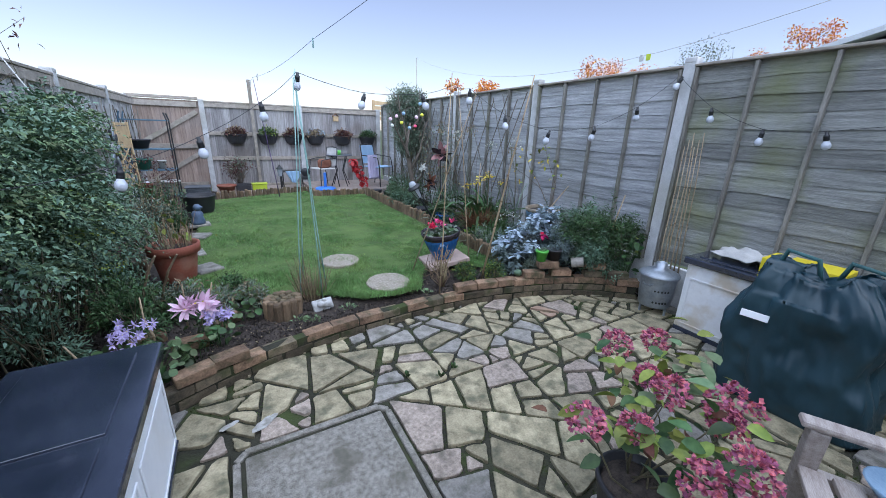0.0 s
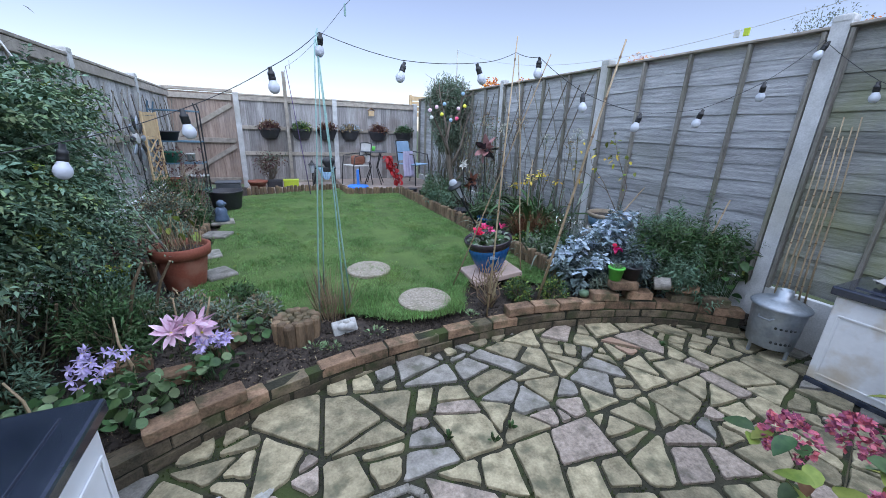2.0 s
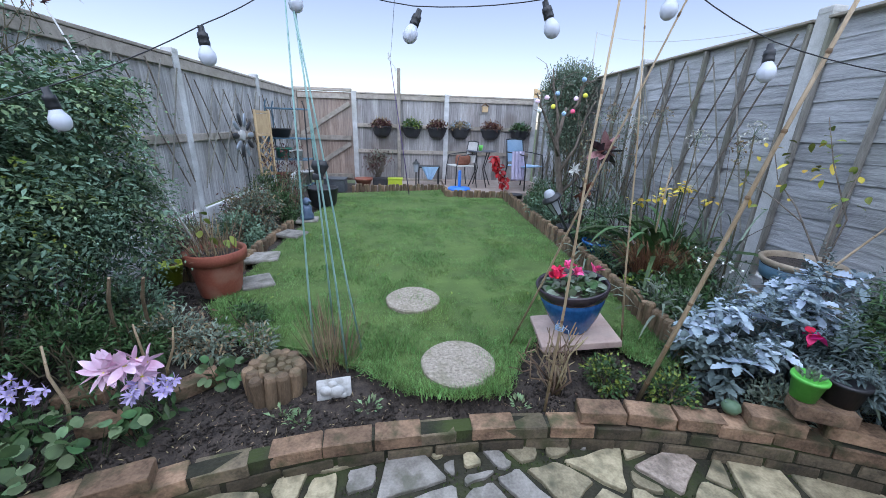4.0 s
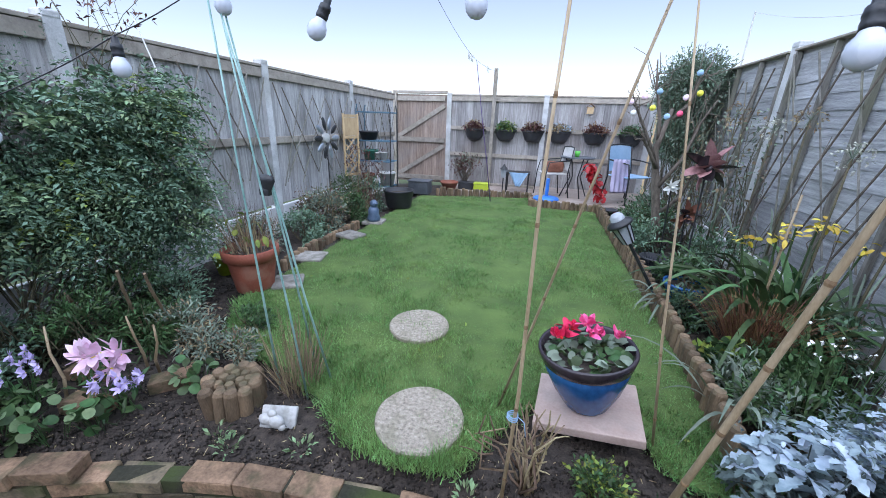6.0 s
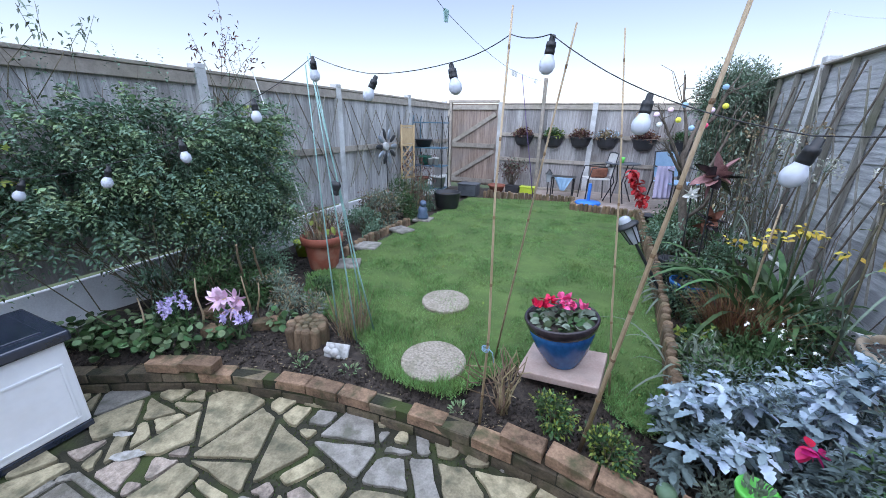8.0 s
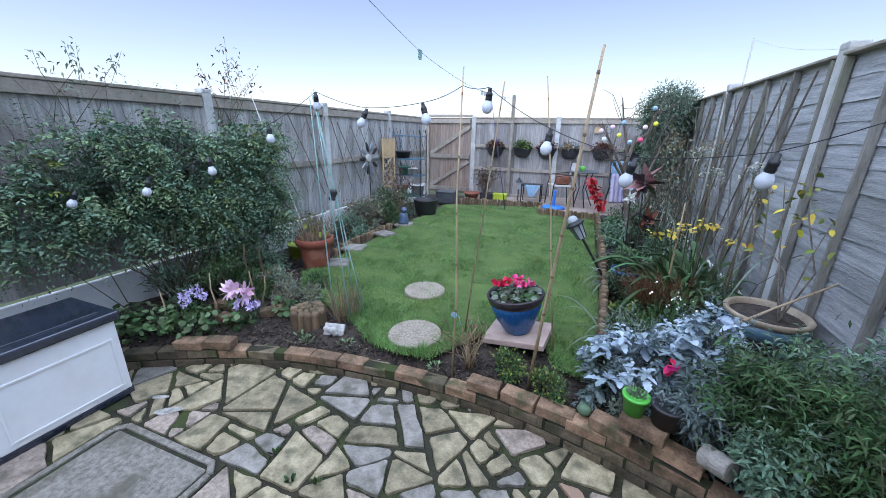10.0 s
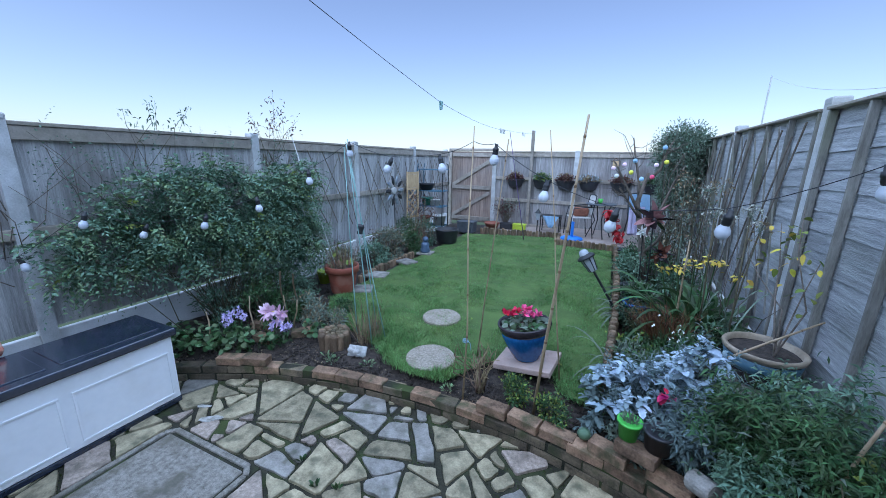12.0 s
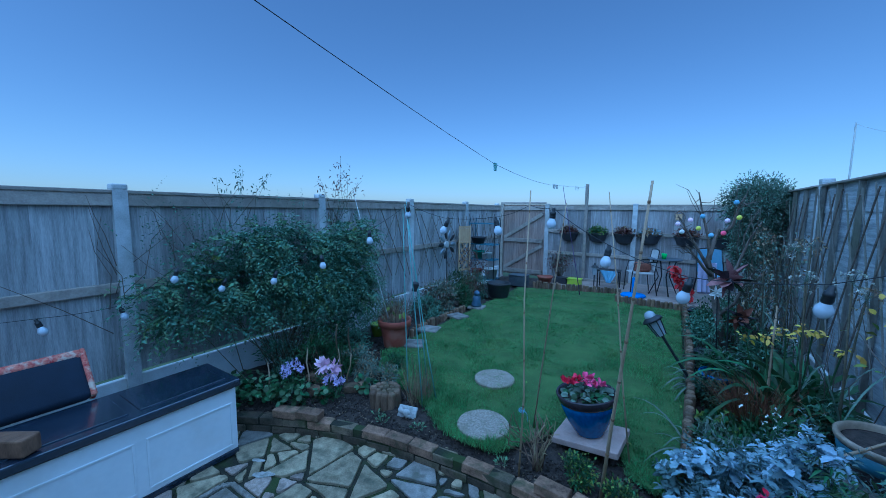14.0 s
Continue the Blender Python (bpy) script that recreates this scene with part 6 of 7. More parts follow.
# round evergreen, rambling stems and dried heads
bush("round_evergreen", "dense clipped blue-green evergreen rising above the fence", (2.2, 7.65, 0.14), 24000, [(0.0, 0, 1.92, 0.42, 0.45, 0.4), (0.05, 0.1, 1.6, 0.32, 0.4, 0.4), (-0.05, -0.1, 1.3, 0.26, 0.3, 0.35)], "leaf_grey", 0.05, 0.016, second="leaf_dark", stems=40, cut=-0.5, reach=0.05, gaps=5)
rr = plant("rambling_rose", "tangle of green rose stems with dried flower heads", "climber", (2.25, 6.4, 0.14))
n = 34
a0 = np.stack([RNG.normal(size=n) * 0.1, RNG.random(n) * 1.5 - 0.6, np.zeros(n)], 1)
e = a0 + np.stack([RNG.normal(size=n) * 0.1, RNG.normal(size=n) * 0.18, 0.7 + 1.15 * RNG.random(n)], 1)
twigs("stems", M["stem"], rr, a0, e, 0.005, 0.07)
p = np.repeat(e, 22, 0) * 1.0 - np.repeat(e - a0, 22, 0) * (RNG.random((n * 22, 1)) ** 2 * 0.6) + RNG.normal(size=(n * 22, 3)) * 0.06
under("leaves", leaf_data("leaves", M["leaf_grey"], p, RNG.normal(size=p.shape), 0.05, 0.02), rr)
under("dried_heads", leaf_data("dried_heads", M["leaf_straw"], p[::3] + 0.02, RNG.normal(size=p[::3].shape), 0.045, 0.03), rr)
lr = plant("fence_twigs", "thin bare twigs rising before the lap fence", "climber", (2.35, 4.9, 0.14))
a0 = np.stack([RNG.normal(size=13) * 0.06, RNG.random(13) * 1.3 - 0.5, np.zeros(13)], 1)
twigs("stems", M["bark"], lr, a0, a0 + np.stack([RNG.normal(size=13) * 0.06, RNG.normal(size=13) * 0.15, 0.7 + 0.8 * RNG.random(13)], 1), 0.005, 0.06)

# small bare tree with coloured balls
tt = thing("small_tree", (1.8, 6.4, 0.14), "small bare fruit tree hung with coloured balls", "tree")
part("trunk", tube([(0, 0, 0), (-0.03, 0, 0.4), (-0.12, 0.02, 0.85), (-0.2, 0, 1.2), (-0.12, 0, 1.6)], [0.055, 0.045, 0.04, 0.032, 0.018], 10), M["bark"], tt, "", True)
BOUGHS = [((-0.1, 0, 0.8), (0.3, 0.1, 1.7)), ((-0.16, 0, 1.05), (-0.55, -0.1, 1.75)), ((-0.18, 0, 1.2), (-0.35, 0, 2.05)), ((-0.1, 0, 1.5), (0.1, -0.1, 2.0)), ((-0.05, 0, 0.5), (0.25, -0.2, 1.15)), ((-0.15, 0, 1.0), (-0.45, -0.3, 1.4))]
for a, b in BOUGHS:
    a, b = Vector(a), Vector(b)
    part("limb", tube([a, a.lerp(b, 0.4) + Vector((0.03, 0, -0.05)), a.lerp(b, 0.75) + Vector((0, 0.03, 0)), b], [0.024, 0.018, 0.012, 0.006], 7), M["bark"], tt, "", True)
e = np.array([b for _, b in BOUGHS for q in range(7)]) + RNG.normal(size=(42, 3)) * np.array([0.16, 0.12, 0.1])
twigs("twigs", M["bark"], tt, np.array([Vector(a).lerp(Vector(b), 0.5 + 0.07 * q) for a, b in BOUGHS for q in range(7)]), e, 0.005)
for q, mat in (((-0.05, -0.1, 1.7), "petal_pink"), ((0.06, -0.1, 1.74), "petal_yellow"), ((-0.42, -0.1, 1.7), "petal_pink"), ((-0.33, -0.1, 1.6), "petal_yellow"), ((-0.2, -0.15, 1.52), "pale_blue"), ((-0.08, -0.12, 1.55), "petal_rose"), ((0.02, -0.1, 1.92), "pale_blue"), ((-0.5, -0.1, 1.55), "petal_white"), ((-0.3, -0.12, 1.75), "pale_blue"), ((-0.55, -0.15, 1.65), "petal_pink")):
    bm = bmesh.new()
    bmesh.ops.create_icosphere(bm, subdivisions=2, radius=0.03, matrix=Matrix.Translation(q))
    part("ball", bm, M[mat], tt, "coloured plastic ball", True)


def metal_flower(at, mat, r, label, hh, second="dark_glaze"):
    t = thing("metal_flower", at, label, "ornament", "metal flowers")
    part("stake", tube([(0.05, 0.02, -hh), (0, 0, 0)], 0.007, 6), M["black_metal"], t)
    for k in range(14):
        a = k * 2 * math.pi / 7 + (0.45 if k > 6 else 0)
        f = 1.0 if k < 7 else 0.62
        way = np.array([[math.cos(a), -0.25 - 0.5 * (k > 6), math.sin(a)]])
        under("petal", broad_data("petal", M[mat] if k % 3 else M[second], np.array([[0, -0.01 * (k > 6), 0]]), way, r * 1.3 * f, r * 0.62, 0.25, -0.1), t)
    part("hub", lathe([(0, 0), (0.2 * r, 0.01), (0.16 * r, 0.05), (0, 0.06)], 10), M[second], t, "", True).matrix_basis = pose(0, -0.01, 0, 90, 0, 0)
    return t


metal_flower((1.72, 5.35, 1.26), "rust_pink", 0.165, "large faded red metal flower on a stake", 1.12)
metal_flower((1.93, 6.1, 0.72), "rust", 0.13, "rusty iron flower on a stake", 0.56)
metal_flower((1.68, 5.9, 1.02), "petal_white", 0.07, "small white metal flower on a stake", 0.85, "petal_white")
pot("blue_pot", (1.66, 5.05, 0.14), [(0, 0), (0.1, 0), (0.14, 0.22), (0.15, 0.22), (0.15, 0.25), (0.13, 0.25), (0.125, 0.2)], M["blue_glaze"], "blue glazed pot half hidden in the bed", group="blue pots", fill=(0.128, 0.215))
bush("potted_bush", "small green plant growing in the blue pot", (1.66, 5.05, 0.35), 420, [(0, 0, 0.12, 0.17, 0.17, 0.15)], "leaf_green", 0.055, 0.02, second="leaf_grey", stems=8, cat="plant")
for x, y, r in ((1.62, 5.75, 0.12), (1.75, 7.6, 0.13), (1.55, 7.9, 0.12), (2.0, 3.05, 0.09)):
    pot("black_pot", (x, y, 0.14), [(0, 0), (r * 0.8, 0), (r, 0.2), (r * 1.05, 0.2), (r * 1.05, 0.22), (r * 0.9, 0.22), (0, 0.17)], M["dark_plastic"], "black plastic nursery pot in the bed", group="black pots")

# pots and pieces on the brick wall
gp2 = pot("green_pot", (1.5, 2.77, 0.375), [(0, 0), (0.045, 0), (0.06, 0.095), (0.066, 0.095), (0.066, 0.11), (0.056, 0.11), (0, 0.08)], M["green_plastic"], "small bright green pot on the brick wall")
t = plant("potted_succulent", "small succulent in the green pot", "plant", (1.5, 2.77, 0.46))
p = around(40, 0.04, 0.02)
under("leaves", leaf_data("leaves", M["leaf_grey"], p, p * 10 + np.array([0, 0, 0.6]), 0.045, 0.016), t)
pot("black_pot", (1.64, 2.74, 0.375), [(0, 0), (0.06, 0), (0.075, 0.1), (0.08, 0.1), (0.08, 0.115), (0.068, 0.115), (0, 0.08)], M["dark_plastic"], "small black nursery pot on the wall", group="black pots")
ob = part("stone_cylinder", lathe([(0, 0), (0.05, 0), (0.053, 0.006), (0.05, 0.115), (0.046, 0.12), (0, 0.12)], 20), M["slab_grey"], None, "", False)
ob.matrix_basis = pose(1.78, 2.62, 0.36, 80, 0, 40)
tagged(ob, "short grey stone cylinder lying on the wall", "stone")
ob = part("wall_succulent", lathe([(0, 0), (0.03, 0), (0.042, 0.025), (0.03, 0.05), (0, 0.055)], 12), M["leaf_dark"], None, "", True)
ob.location = (1.28, 2.86, 0.22)
tagged(ob, "tiny dark round cactus on the wall", "plant")

# ---- patio things ----
ic = thing("incinerator_bin", (2.25, 1.97, 0.0), "galvanised garden incinerator bin with a chimney lid", "incinerator")
ic.scale = (0.86, 0.86, 0.95)
for k in range(3):
    a = k * 2.09 + 0.5
    part("leg", tube([(0.14 * math.cos(a), 0.14 * math.sin(a), 0), (0.14 * math.cos(a), 0.14 * math.sin(a), 0.09)], 0.014, 6), M["galvanised"], ic)
part("body", lathe([(0, 0.085), (0.155, 0.085), (0.16, 0.09), (0.17, 0.2), (0.172, 0.205), (0.175, 0.3), (0.177, 0.305), (0.185, 0.4), (0.19, 0.405), (0.18, 0.4), (0, 0.38)], 32), M["galvanised"], ic, "", True)
part("lid", lathe([(0.2, 0.4), (0.203, 0.412), (0.19, 0.425), (0.12, 0.455), (0.06, 0.475), (0.055, 0.53), (0.048, 0.53), (0.045, 0.47)], 32), M["galvanised"], ic, "", True)
for k in range(5):
    a = math.radians(205 + 11 * k)
    for z in (0.15, 0.27):
        bm = bmesh.new()
        bmesh.ops.create_uvsphere(bm, u_segments=8, v_segments=5, radius=0.011)
        part("air_hole", bm, M["black_metal"], ic).location = (0.166 * math.cos(a) * (1.03 if z > 0.2 else 1), 0.166 * math.sin(a) * (1.03 if z > 0.2 else 1), z)
for sgn in (-1, 1):
    part("handle", tube([(sgn * 0.18, -0.05, 0.34), (sgn * 0.215, -0.04, 0.33), (sgn * 0.215, 0.04, 0.33), (sgn * 0.18, 0.05, 0.34)], 0.006, 6), M["galvanised"], ic)

# dark green bag
bg = thing("garden_bag", (1.8, 0.78, 0.0), "large dark green tarpaulin bag standing full", "bag")
bm = bmesh.new()
bmesh.ops.create_cube(bm, size=1)
bmesh.ops.subdivide_edges(bm, edges=bm.edges[:], cuts=34, use_grid_fill=True)
for q in bm.verts:
    x, y, z = q.co
    h = z + 0.5
    taper = 1.0 - 0.1 * h - (0.28 * (h - 0.72) / 0.28 if h > 0.72 else 0)
    corner = (abs(x) * 2) ** 4 * (abs(y) * 2) ** 4
    k = taper * (1 - 0.13 * corner)
    q.co = Vector((x * 0.47 * k, y * 0.74 * k + 0.04 * h, h * 0.9))
    if h > 0.02:
        fold = 0.028 * math.sin(y * 16 + 5 * noise.noise((y * 2, h * 2, 1))) * h + 0.05 * noise.noise((x * 3, y * 3, h * 3)) + 0.022 * noise.noise((x * 9, y * 9, h * 7)) + 0.02 * noise.noise((x * 20, y * 20, h * 9)) + 0.01 * noise.noise((x * 45, y * 45, h * 30))
        q.co += Vector((x, y, 0.2 * z)).normalized() * fold
    if z > 0.3:
        q.co.z += 0.07 * noise.noise((x * 5, y * 4, 2)) - 0.06 * (1 - abs(y) * 2)
part("sack", bm, M["tarp"], bg, "", True)
for y in (-0.12, 0.16):
    part("strap", tube([(-0.02, y - 0.12, 0.82), (-0.04, y - 0.09, 0.96), (-0.03, y + 0.06, 0.98), (-0.01, y + 0.1, 0.84)], 0.014, 6), M["strap"], bg, "green webbing handle", True)
part("label_patch", block(bmesh.new(), -0.004, 0.004, -0.07, 0.07, -0.022, 0.022, 0.003, pose(-0.245, 0.22, 0.58, 0, 14, 8)), M["white_plastic"], bg, "white label patch")

# things on the stained box
yb = thing("yellow_carton", (2.3, 1.02, 0.69), "yellow cardboard carton with a grey tape", "carton")
part("carton", box(-0.13, 0.13, -0.22, 0.22, 0, 0.11, 0.004), M["yellow_card"], yb)
part("tape", box(-0.133, 0.133, 0.1, 0.14, -0.001, 0.113), M["grey_cloth"], yb, "grey tape strip")
bm = bmesh.new()
bmesh.ops.create_grid(bm, x_segments=16, y_segments=16, size=0.5)
for q in bm.verts:
    q.co = Vector((q.co.x * 0.3, q.co.y * 0.42, 0.03 + 0.05 * noise.noise((q.co.x * 5, q.co.y * 5, 2)) + 0.05 * (1 - (2 * q.co.x) ** 2) * (1 - (2 * q.co.y) ** 2)))
r_ = bmesh.ops.solidify(bm, geom=bm.faces[:], thickness=0.006)
ob = part("folded_sheet", bm, M["grey_cloth"], None, "", True)
ob.location = (2.34, 1.38, 0.7)
tagged(ob, "crumpled pale grey sheet on the storage box", "sheet")

# hydrangea in a pot
hp = pot("hydrangea_pot", (0.12, 0.78, 0.0), [(0, 0), (0.11, 0), (0.115, 0.01), (0.145, 0.24), (0.155, 0.245), (0.155, 0.27), (0.14, 0.27), (0.135, 0.23), (0, 0.22)], M["dark_plastic"], "black plastic pot holding a fading hydrangea", fill=(0.13, 0.24))
hy = plant("hydrangea", "hydrangea with wine-red fading heads and yellowing leaves", "shrub", (0.12, 0.78, 0.24))
HEADS = [(0.44, 0.46, 0.28), (0.64, 0.36, 0.3), (-0.2, 0.14, 0.3), (0.02, 0.06, 0.24), (0.34, -0.12, 0.34), (0.2, 0.05, 0.36), (0.02, -0.2, 0.22), (0.3, 0.2, 0.3), (0.14, -0.28, 0.28), (0.38, -0.1, 0.25)]
SIZES = [0.075, 0.07, 0.07, 0.06, 0.1, 0.065, 0.07, 0.05, 0.08, 0.06]
for q, r in zip(HEADS, SIZES):
    k = int(40 + 520 * r)
    d = unit(RNG.normal(size=(k, 3)) + np.array([0, 0, 0.5]))
    p = np.array(q) + d * r * (0.75 + 0.3 * RNG.random((k, 1)))
    p4 = np.repeat(p, 4, 0)
    under("flower_head", leaf_data("flower_head", M["petal_wine"], p4, RNG.normal(size=p4.shape) + np.repeat(d, 4, 0) * 0.8, 0.021, 0.019, 0.1, 0), hy, "faded wine-red flower head")
twigs("stems", M["stem"], hy, around(len(HEADS), 0.05, 0.0), np.array(HEADS) - np.array([0, 0, 0.03]), 0.005, 0.08)
p = np.concatenate([np.array(q) * np.array([0.75, 0.75, 0.8]) + RNG.normal(size=(9, 3)) * np.array([0.1, 0.1, 0.07]) for q in HEADS])
w = RNG.normal(size=p.shape) * np.array([1, 1, 0.3])
under("leaves", broad_data("leaves", M["leaf_green"], p[::2], w[::2], 0.09, 0.055, 0.15, 0.3), hy)
under("pale_leaves", broad_data("pale_leaves", M["leaf_lime"], p[1::2] + 0.02, w[1::2], 0.09, 0.052, 0.15, 0.3), hy)
p2 = np.array([0.5, 0.12, 0.3]) + RNG.normal(size=(26, 3)) * np.array([0.13, 0.12, 0.05])
w2 = RNG.normal(size=(26, 3)) * np.array([1, 1, 0.25]) + np.array([0.5, 0.2, 0])
under("large_leaves", broad_data("large_leaves", M["leaf_mid"], p2[:14], w2[:14], 0.11, 0.065, 0.15, 0.3), hy)
under("yellowing_leaves", broad_data("yellowing_leaves", M["leaf_lime"], p2[14:], w2[14:], 0.1, 0.06, 0.15, 0.3), hy)
under("brown_leaves", broad_data("brown_leaves", M["leaf_rust"], p[::9] - 0.03, -w[::9], 0.07, 0.045, 0.2, 0.3), hy)

# slatted bench beside the hydrangea
bn = thing("garden_bench", (0.62, 0.5, 0.0), "weathered grey slatted wooden garden bench", "bench", turn=-63)
part("armrest", box(0, 0.55, -0.035, 0.035, 0.585, 0.615, 0.012), M["bench_wood"], bn)
for x in (0.06, 0.5):
    part("leg", box(x - 0.03, x + 0.03, -0.03, 0.03, 0, 0.584, 0.006), M["bench_wood"], bn)
for k in range(5):
    part("slat", box(0.03 + 0.1 * k, 0.11 + 0.1 * k, -1.05, 0.02 - 0.052, 0.4, 0.425, 0.005), M["bench_wood"], bn)
part("rail", box(0.05, 0.52, -0.022, 0.022, 0.34, 0.398, 0.004), M["bench_wood"], bn)
for x in (0.06, 0.5):
    part("leg", box(x - 0.03, x + 0.03, -1.08, -1.02, 0, 0.584, 0.006), M["bench_wood"], bn)
ob = part("blue_bowl", lathe([(0, 0), (0.06, 0), (0.1, 0.05), (0.09, 0.05), (0, 0.012)], 20), M["pale_blue"], None, "", True)
ob.location = (0.72, 0.22, 0.426)
tagged(ob, "pale blue bowl on the garden bench", "bowl")

# cushion and wooden frame on the left box
cq = thing("seat_cushion", (-2.1, 1.12, 0.618), "navy seat cushion with a red floral border leaning on the fence", "cushion")
part("pad", block(bmesh.new(), -0.05, 0.05, -0.36, 0.36, 0, 0.34, 0.035, pose(0, 0, 0, 0, -38, 0)), M["navy"], cq, "", True)
part("border", block(bmesh.new(), -0.054, 0.056, -0.365, 0.365, 0.29, 0.36, 0.025, pose(0, 0, 0, 0, -38, 0)), M["floral"], cq, "red floral border", True)
part("side_border", block(bmesh.new(), -0.05, 0.054, 0.345, 0.38, 0.0, 0.36, 0.015, pose(0, 0, 0, 0, -38, 0)), M["floral"], cq, "red floral piping", True)
wo = thing("wooden_block", (-1.73, 1.02, 0.618), "rough brown timber off-cut lying on the box", "timber")
part("timber", block(bmesh.new(), -0.17, 0.17, -0.05, 0.05, 0, 0.1, 0.012, pose(0, 0, 0.0, 0, 0, 35)), M["brown_wood"], wo)

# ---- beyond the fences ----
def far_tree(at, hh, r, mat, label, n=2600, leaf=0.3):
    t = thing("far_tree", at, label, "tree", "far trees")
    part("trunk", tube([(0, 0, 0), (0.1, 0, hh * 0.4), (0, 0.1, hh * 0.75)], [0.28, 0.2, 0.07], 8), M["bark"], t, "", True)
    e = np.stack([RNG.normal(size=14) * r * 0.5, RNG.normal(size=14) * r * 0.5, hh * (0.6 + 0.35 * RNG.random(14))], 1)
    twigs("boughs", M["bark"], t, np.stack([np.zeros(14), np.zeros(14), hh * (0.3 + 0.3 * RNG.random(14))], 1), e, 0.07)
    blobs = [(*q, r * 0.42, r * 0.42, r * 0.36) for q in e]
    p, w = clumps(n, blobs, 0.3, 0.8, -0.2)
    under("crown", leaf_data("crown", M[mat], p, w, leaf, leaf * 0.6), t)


# the orange of these crowns is sunlight coloured into the leaves
far_tree((27, 40, 0), 7.2, 2.6, "leaf_sunlit", "tree far beyond the fence with low sunlight put into its orange leaf colour")
far_tree((46, 38, 0), 11.3, 4.0, "leaf_sunlit", "tree far beyond the fence with low sunlight put into its orange leaf colour")
far_tree((54, 39, 0), 12.2, 4.0, "leaf_sunlit", "tree far beyond the fence with low sunlight put into its orange leaf colour")
far_tree((70, 24.3, 0), 17.6, 3.2, "leaf_sunlit", "tall tree far beyond the fence with low sunlight put into its orange leaf colour")
bush("neighbour_bush", "grey-green bush top behind the lap fence", (4.2, 3.05, 0), 4200, [(0, 0, 2.42, 0.35, 0.36, 0.38), (0.1, 0.2, 1.9, 0.4, 0.4, 0.5)], "leaf_grey", 0.03, 0.012, stems=20, cat="bush")
nh = thing("neighbour_shed", (9.6, 0, 0), "pale roofed outbuilding beyond the lap fence", "shed")
part("wall", box(-1.5, 1.5, -3.2, 3.4, 0, 3.0, 0.02), M["house"], nh)
bm = bmesh.new()
v_ = [[bm.verts.new((x, y, z)) for y, z in ((3.9, 3.01), (0.1, 4.0), (-3.7, 3.01), (-3.7, 2.93), (0.1, 3.9), (3.9, 2.93))] for x in (-1.7, 1.7)]
for j in range(6):
    bm.faces.new((v_[0][j], v_[0][(j + 1) % 6], v_[1][(j + 1) % 6], v_[1][j]))
for q in v_:
    bm.faces.new((q[0], q[1], q[4], q[5])), bm.faces.new((q[1], q[2], q[3], q[4]))
part("roof", bm, M["roof"], nh, "pale sheet roof")
bm = bmesh.new()
bm.faces.new([bm.verts.new(q) for q in ((-1.5, 3.4, 3.0), (-1.5, 0.1, 3.88), (-1.5, -3.2, 3.0))])
bmesh.ops.solidify(bm, geom=bm.faces[:], thickness=0.1)
part("gable", bm, M["roof"], nh, "pale boarded gable")
ns = thing("timber_screen", (3.5, 12.0, 0), "pale new timber screen behind the corner", "fence")
for k in range(4):
    part("slat", box(-0.55, 0.55, -0.015, 0.015, 1.9 + 0.15 * k, 2.02 + 0.15 * k, 0.004), M["trellis"], ns)
for x in (-0.5, 0.5):
    part("post", box(x - 0.04, x + 0.04, 0.016, 0.09, 0, 2.5, 0.005), M["trellis"], ns)

# ---- brick edging of the beds ----
def brick_mesh(l, d, hh, mat, seed):
    rnd = random.Random(seed)
    bm = box(-l / 2, l / 2, -d / 2, d / 2, 0, hh, 0.006)
    for q in bm.verts:
        q.co += Vector((rnd.uniform(-1, 1), rnd.uniform(-1, 1), rnd.uniform(-1, 1))) * 0.0025
    return mesh_of(bm, "brick", mat)


BR = [brick_mesh(0.208, 0.1, 0.062, M["brick"], q) for q in range(4)]
RED = [brick_mesh(0.212, 0.103, 0.066, M["brick_red"], q + 9) for q in range(4)]
bw = thing("brick_wall", (0, 0, 0), "low curved wall of mossy old bricks in two to four courses", "wall", kind="structure")
curve = [(-2.1 + i * 4.42 / 400, wall_y(-2.1 + i * 4.42 / 400)) for i in range(401)]
run = [0.0]
for a, b in zip(curve, curve[1:]):
    run.append(run[-1] + math.dist(a, b))


def along(d):
    k = min(max(int(np.searchsorted(run, d)), 1), 400)
    a, b = curve[k - 1], curve[k]
    return a[0], a[1], math.degrees(math.atan2(b[1] - a[1], b[0] - a[0]))


for course in range(4):
    d = 0.11 if course % 2 else 0.0
    while d < run[-1]:
        x, y, a = along(d)
        if course == 1 and any(abs(x - q) < 0.15 for q in (-0.74, -0.53, -0.3, 0.15)):
            d += 0.221
            continue
        if course < 2 or (course == 2 and x > 1.12) or (course == 3 and x > 1.95):
            o = new("brick", (RED if course == 2 or (course == 1 and random.random() < 0.25) else BR)[random.randrange(4)])
            o.parent = bw
            nx, ny = -math.sin(radians(a)), math.cos(radians(a))
            o.matrix_basis = pose(x + nx * 0.052, y + ny * 0.052, -0.01 + 0.073 * course + random.uniform(-0.003, 0.003), random.uniform(-1.5, 1.5), random.uniform(-1, 1), a + random.uniform(-2, 2))
        d += 0.221
core = bmesh.new()
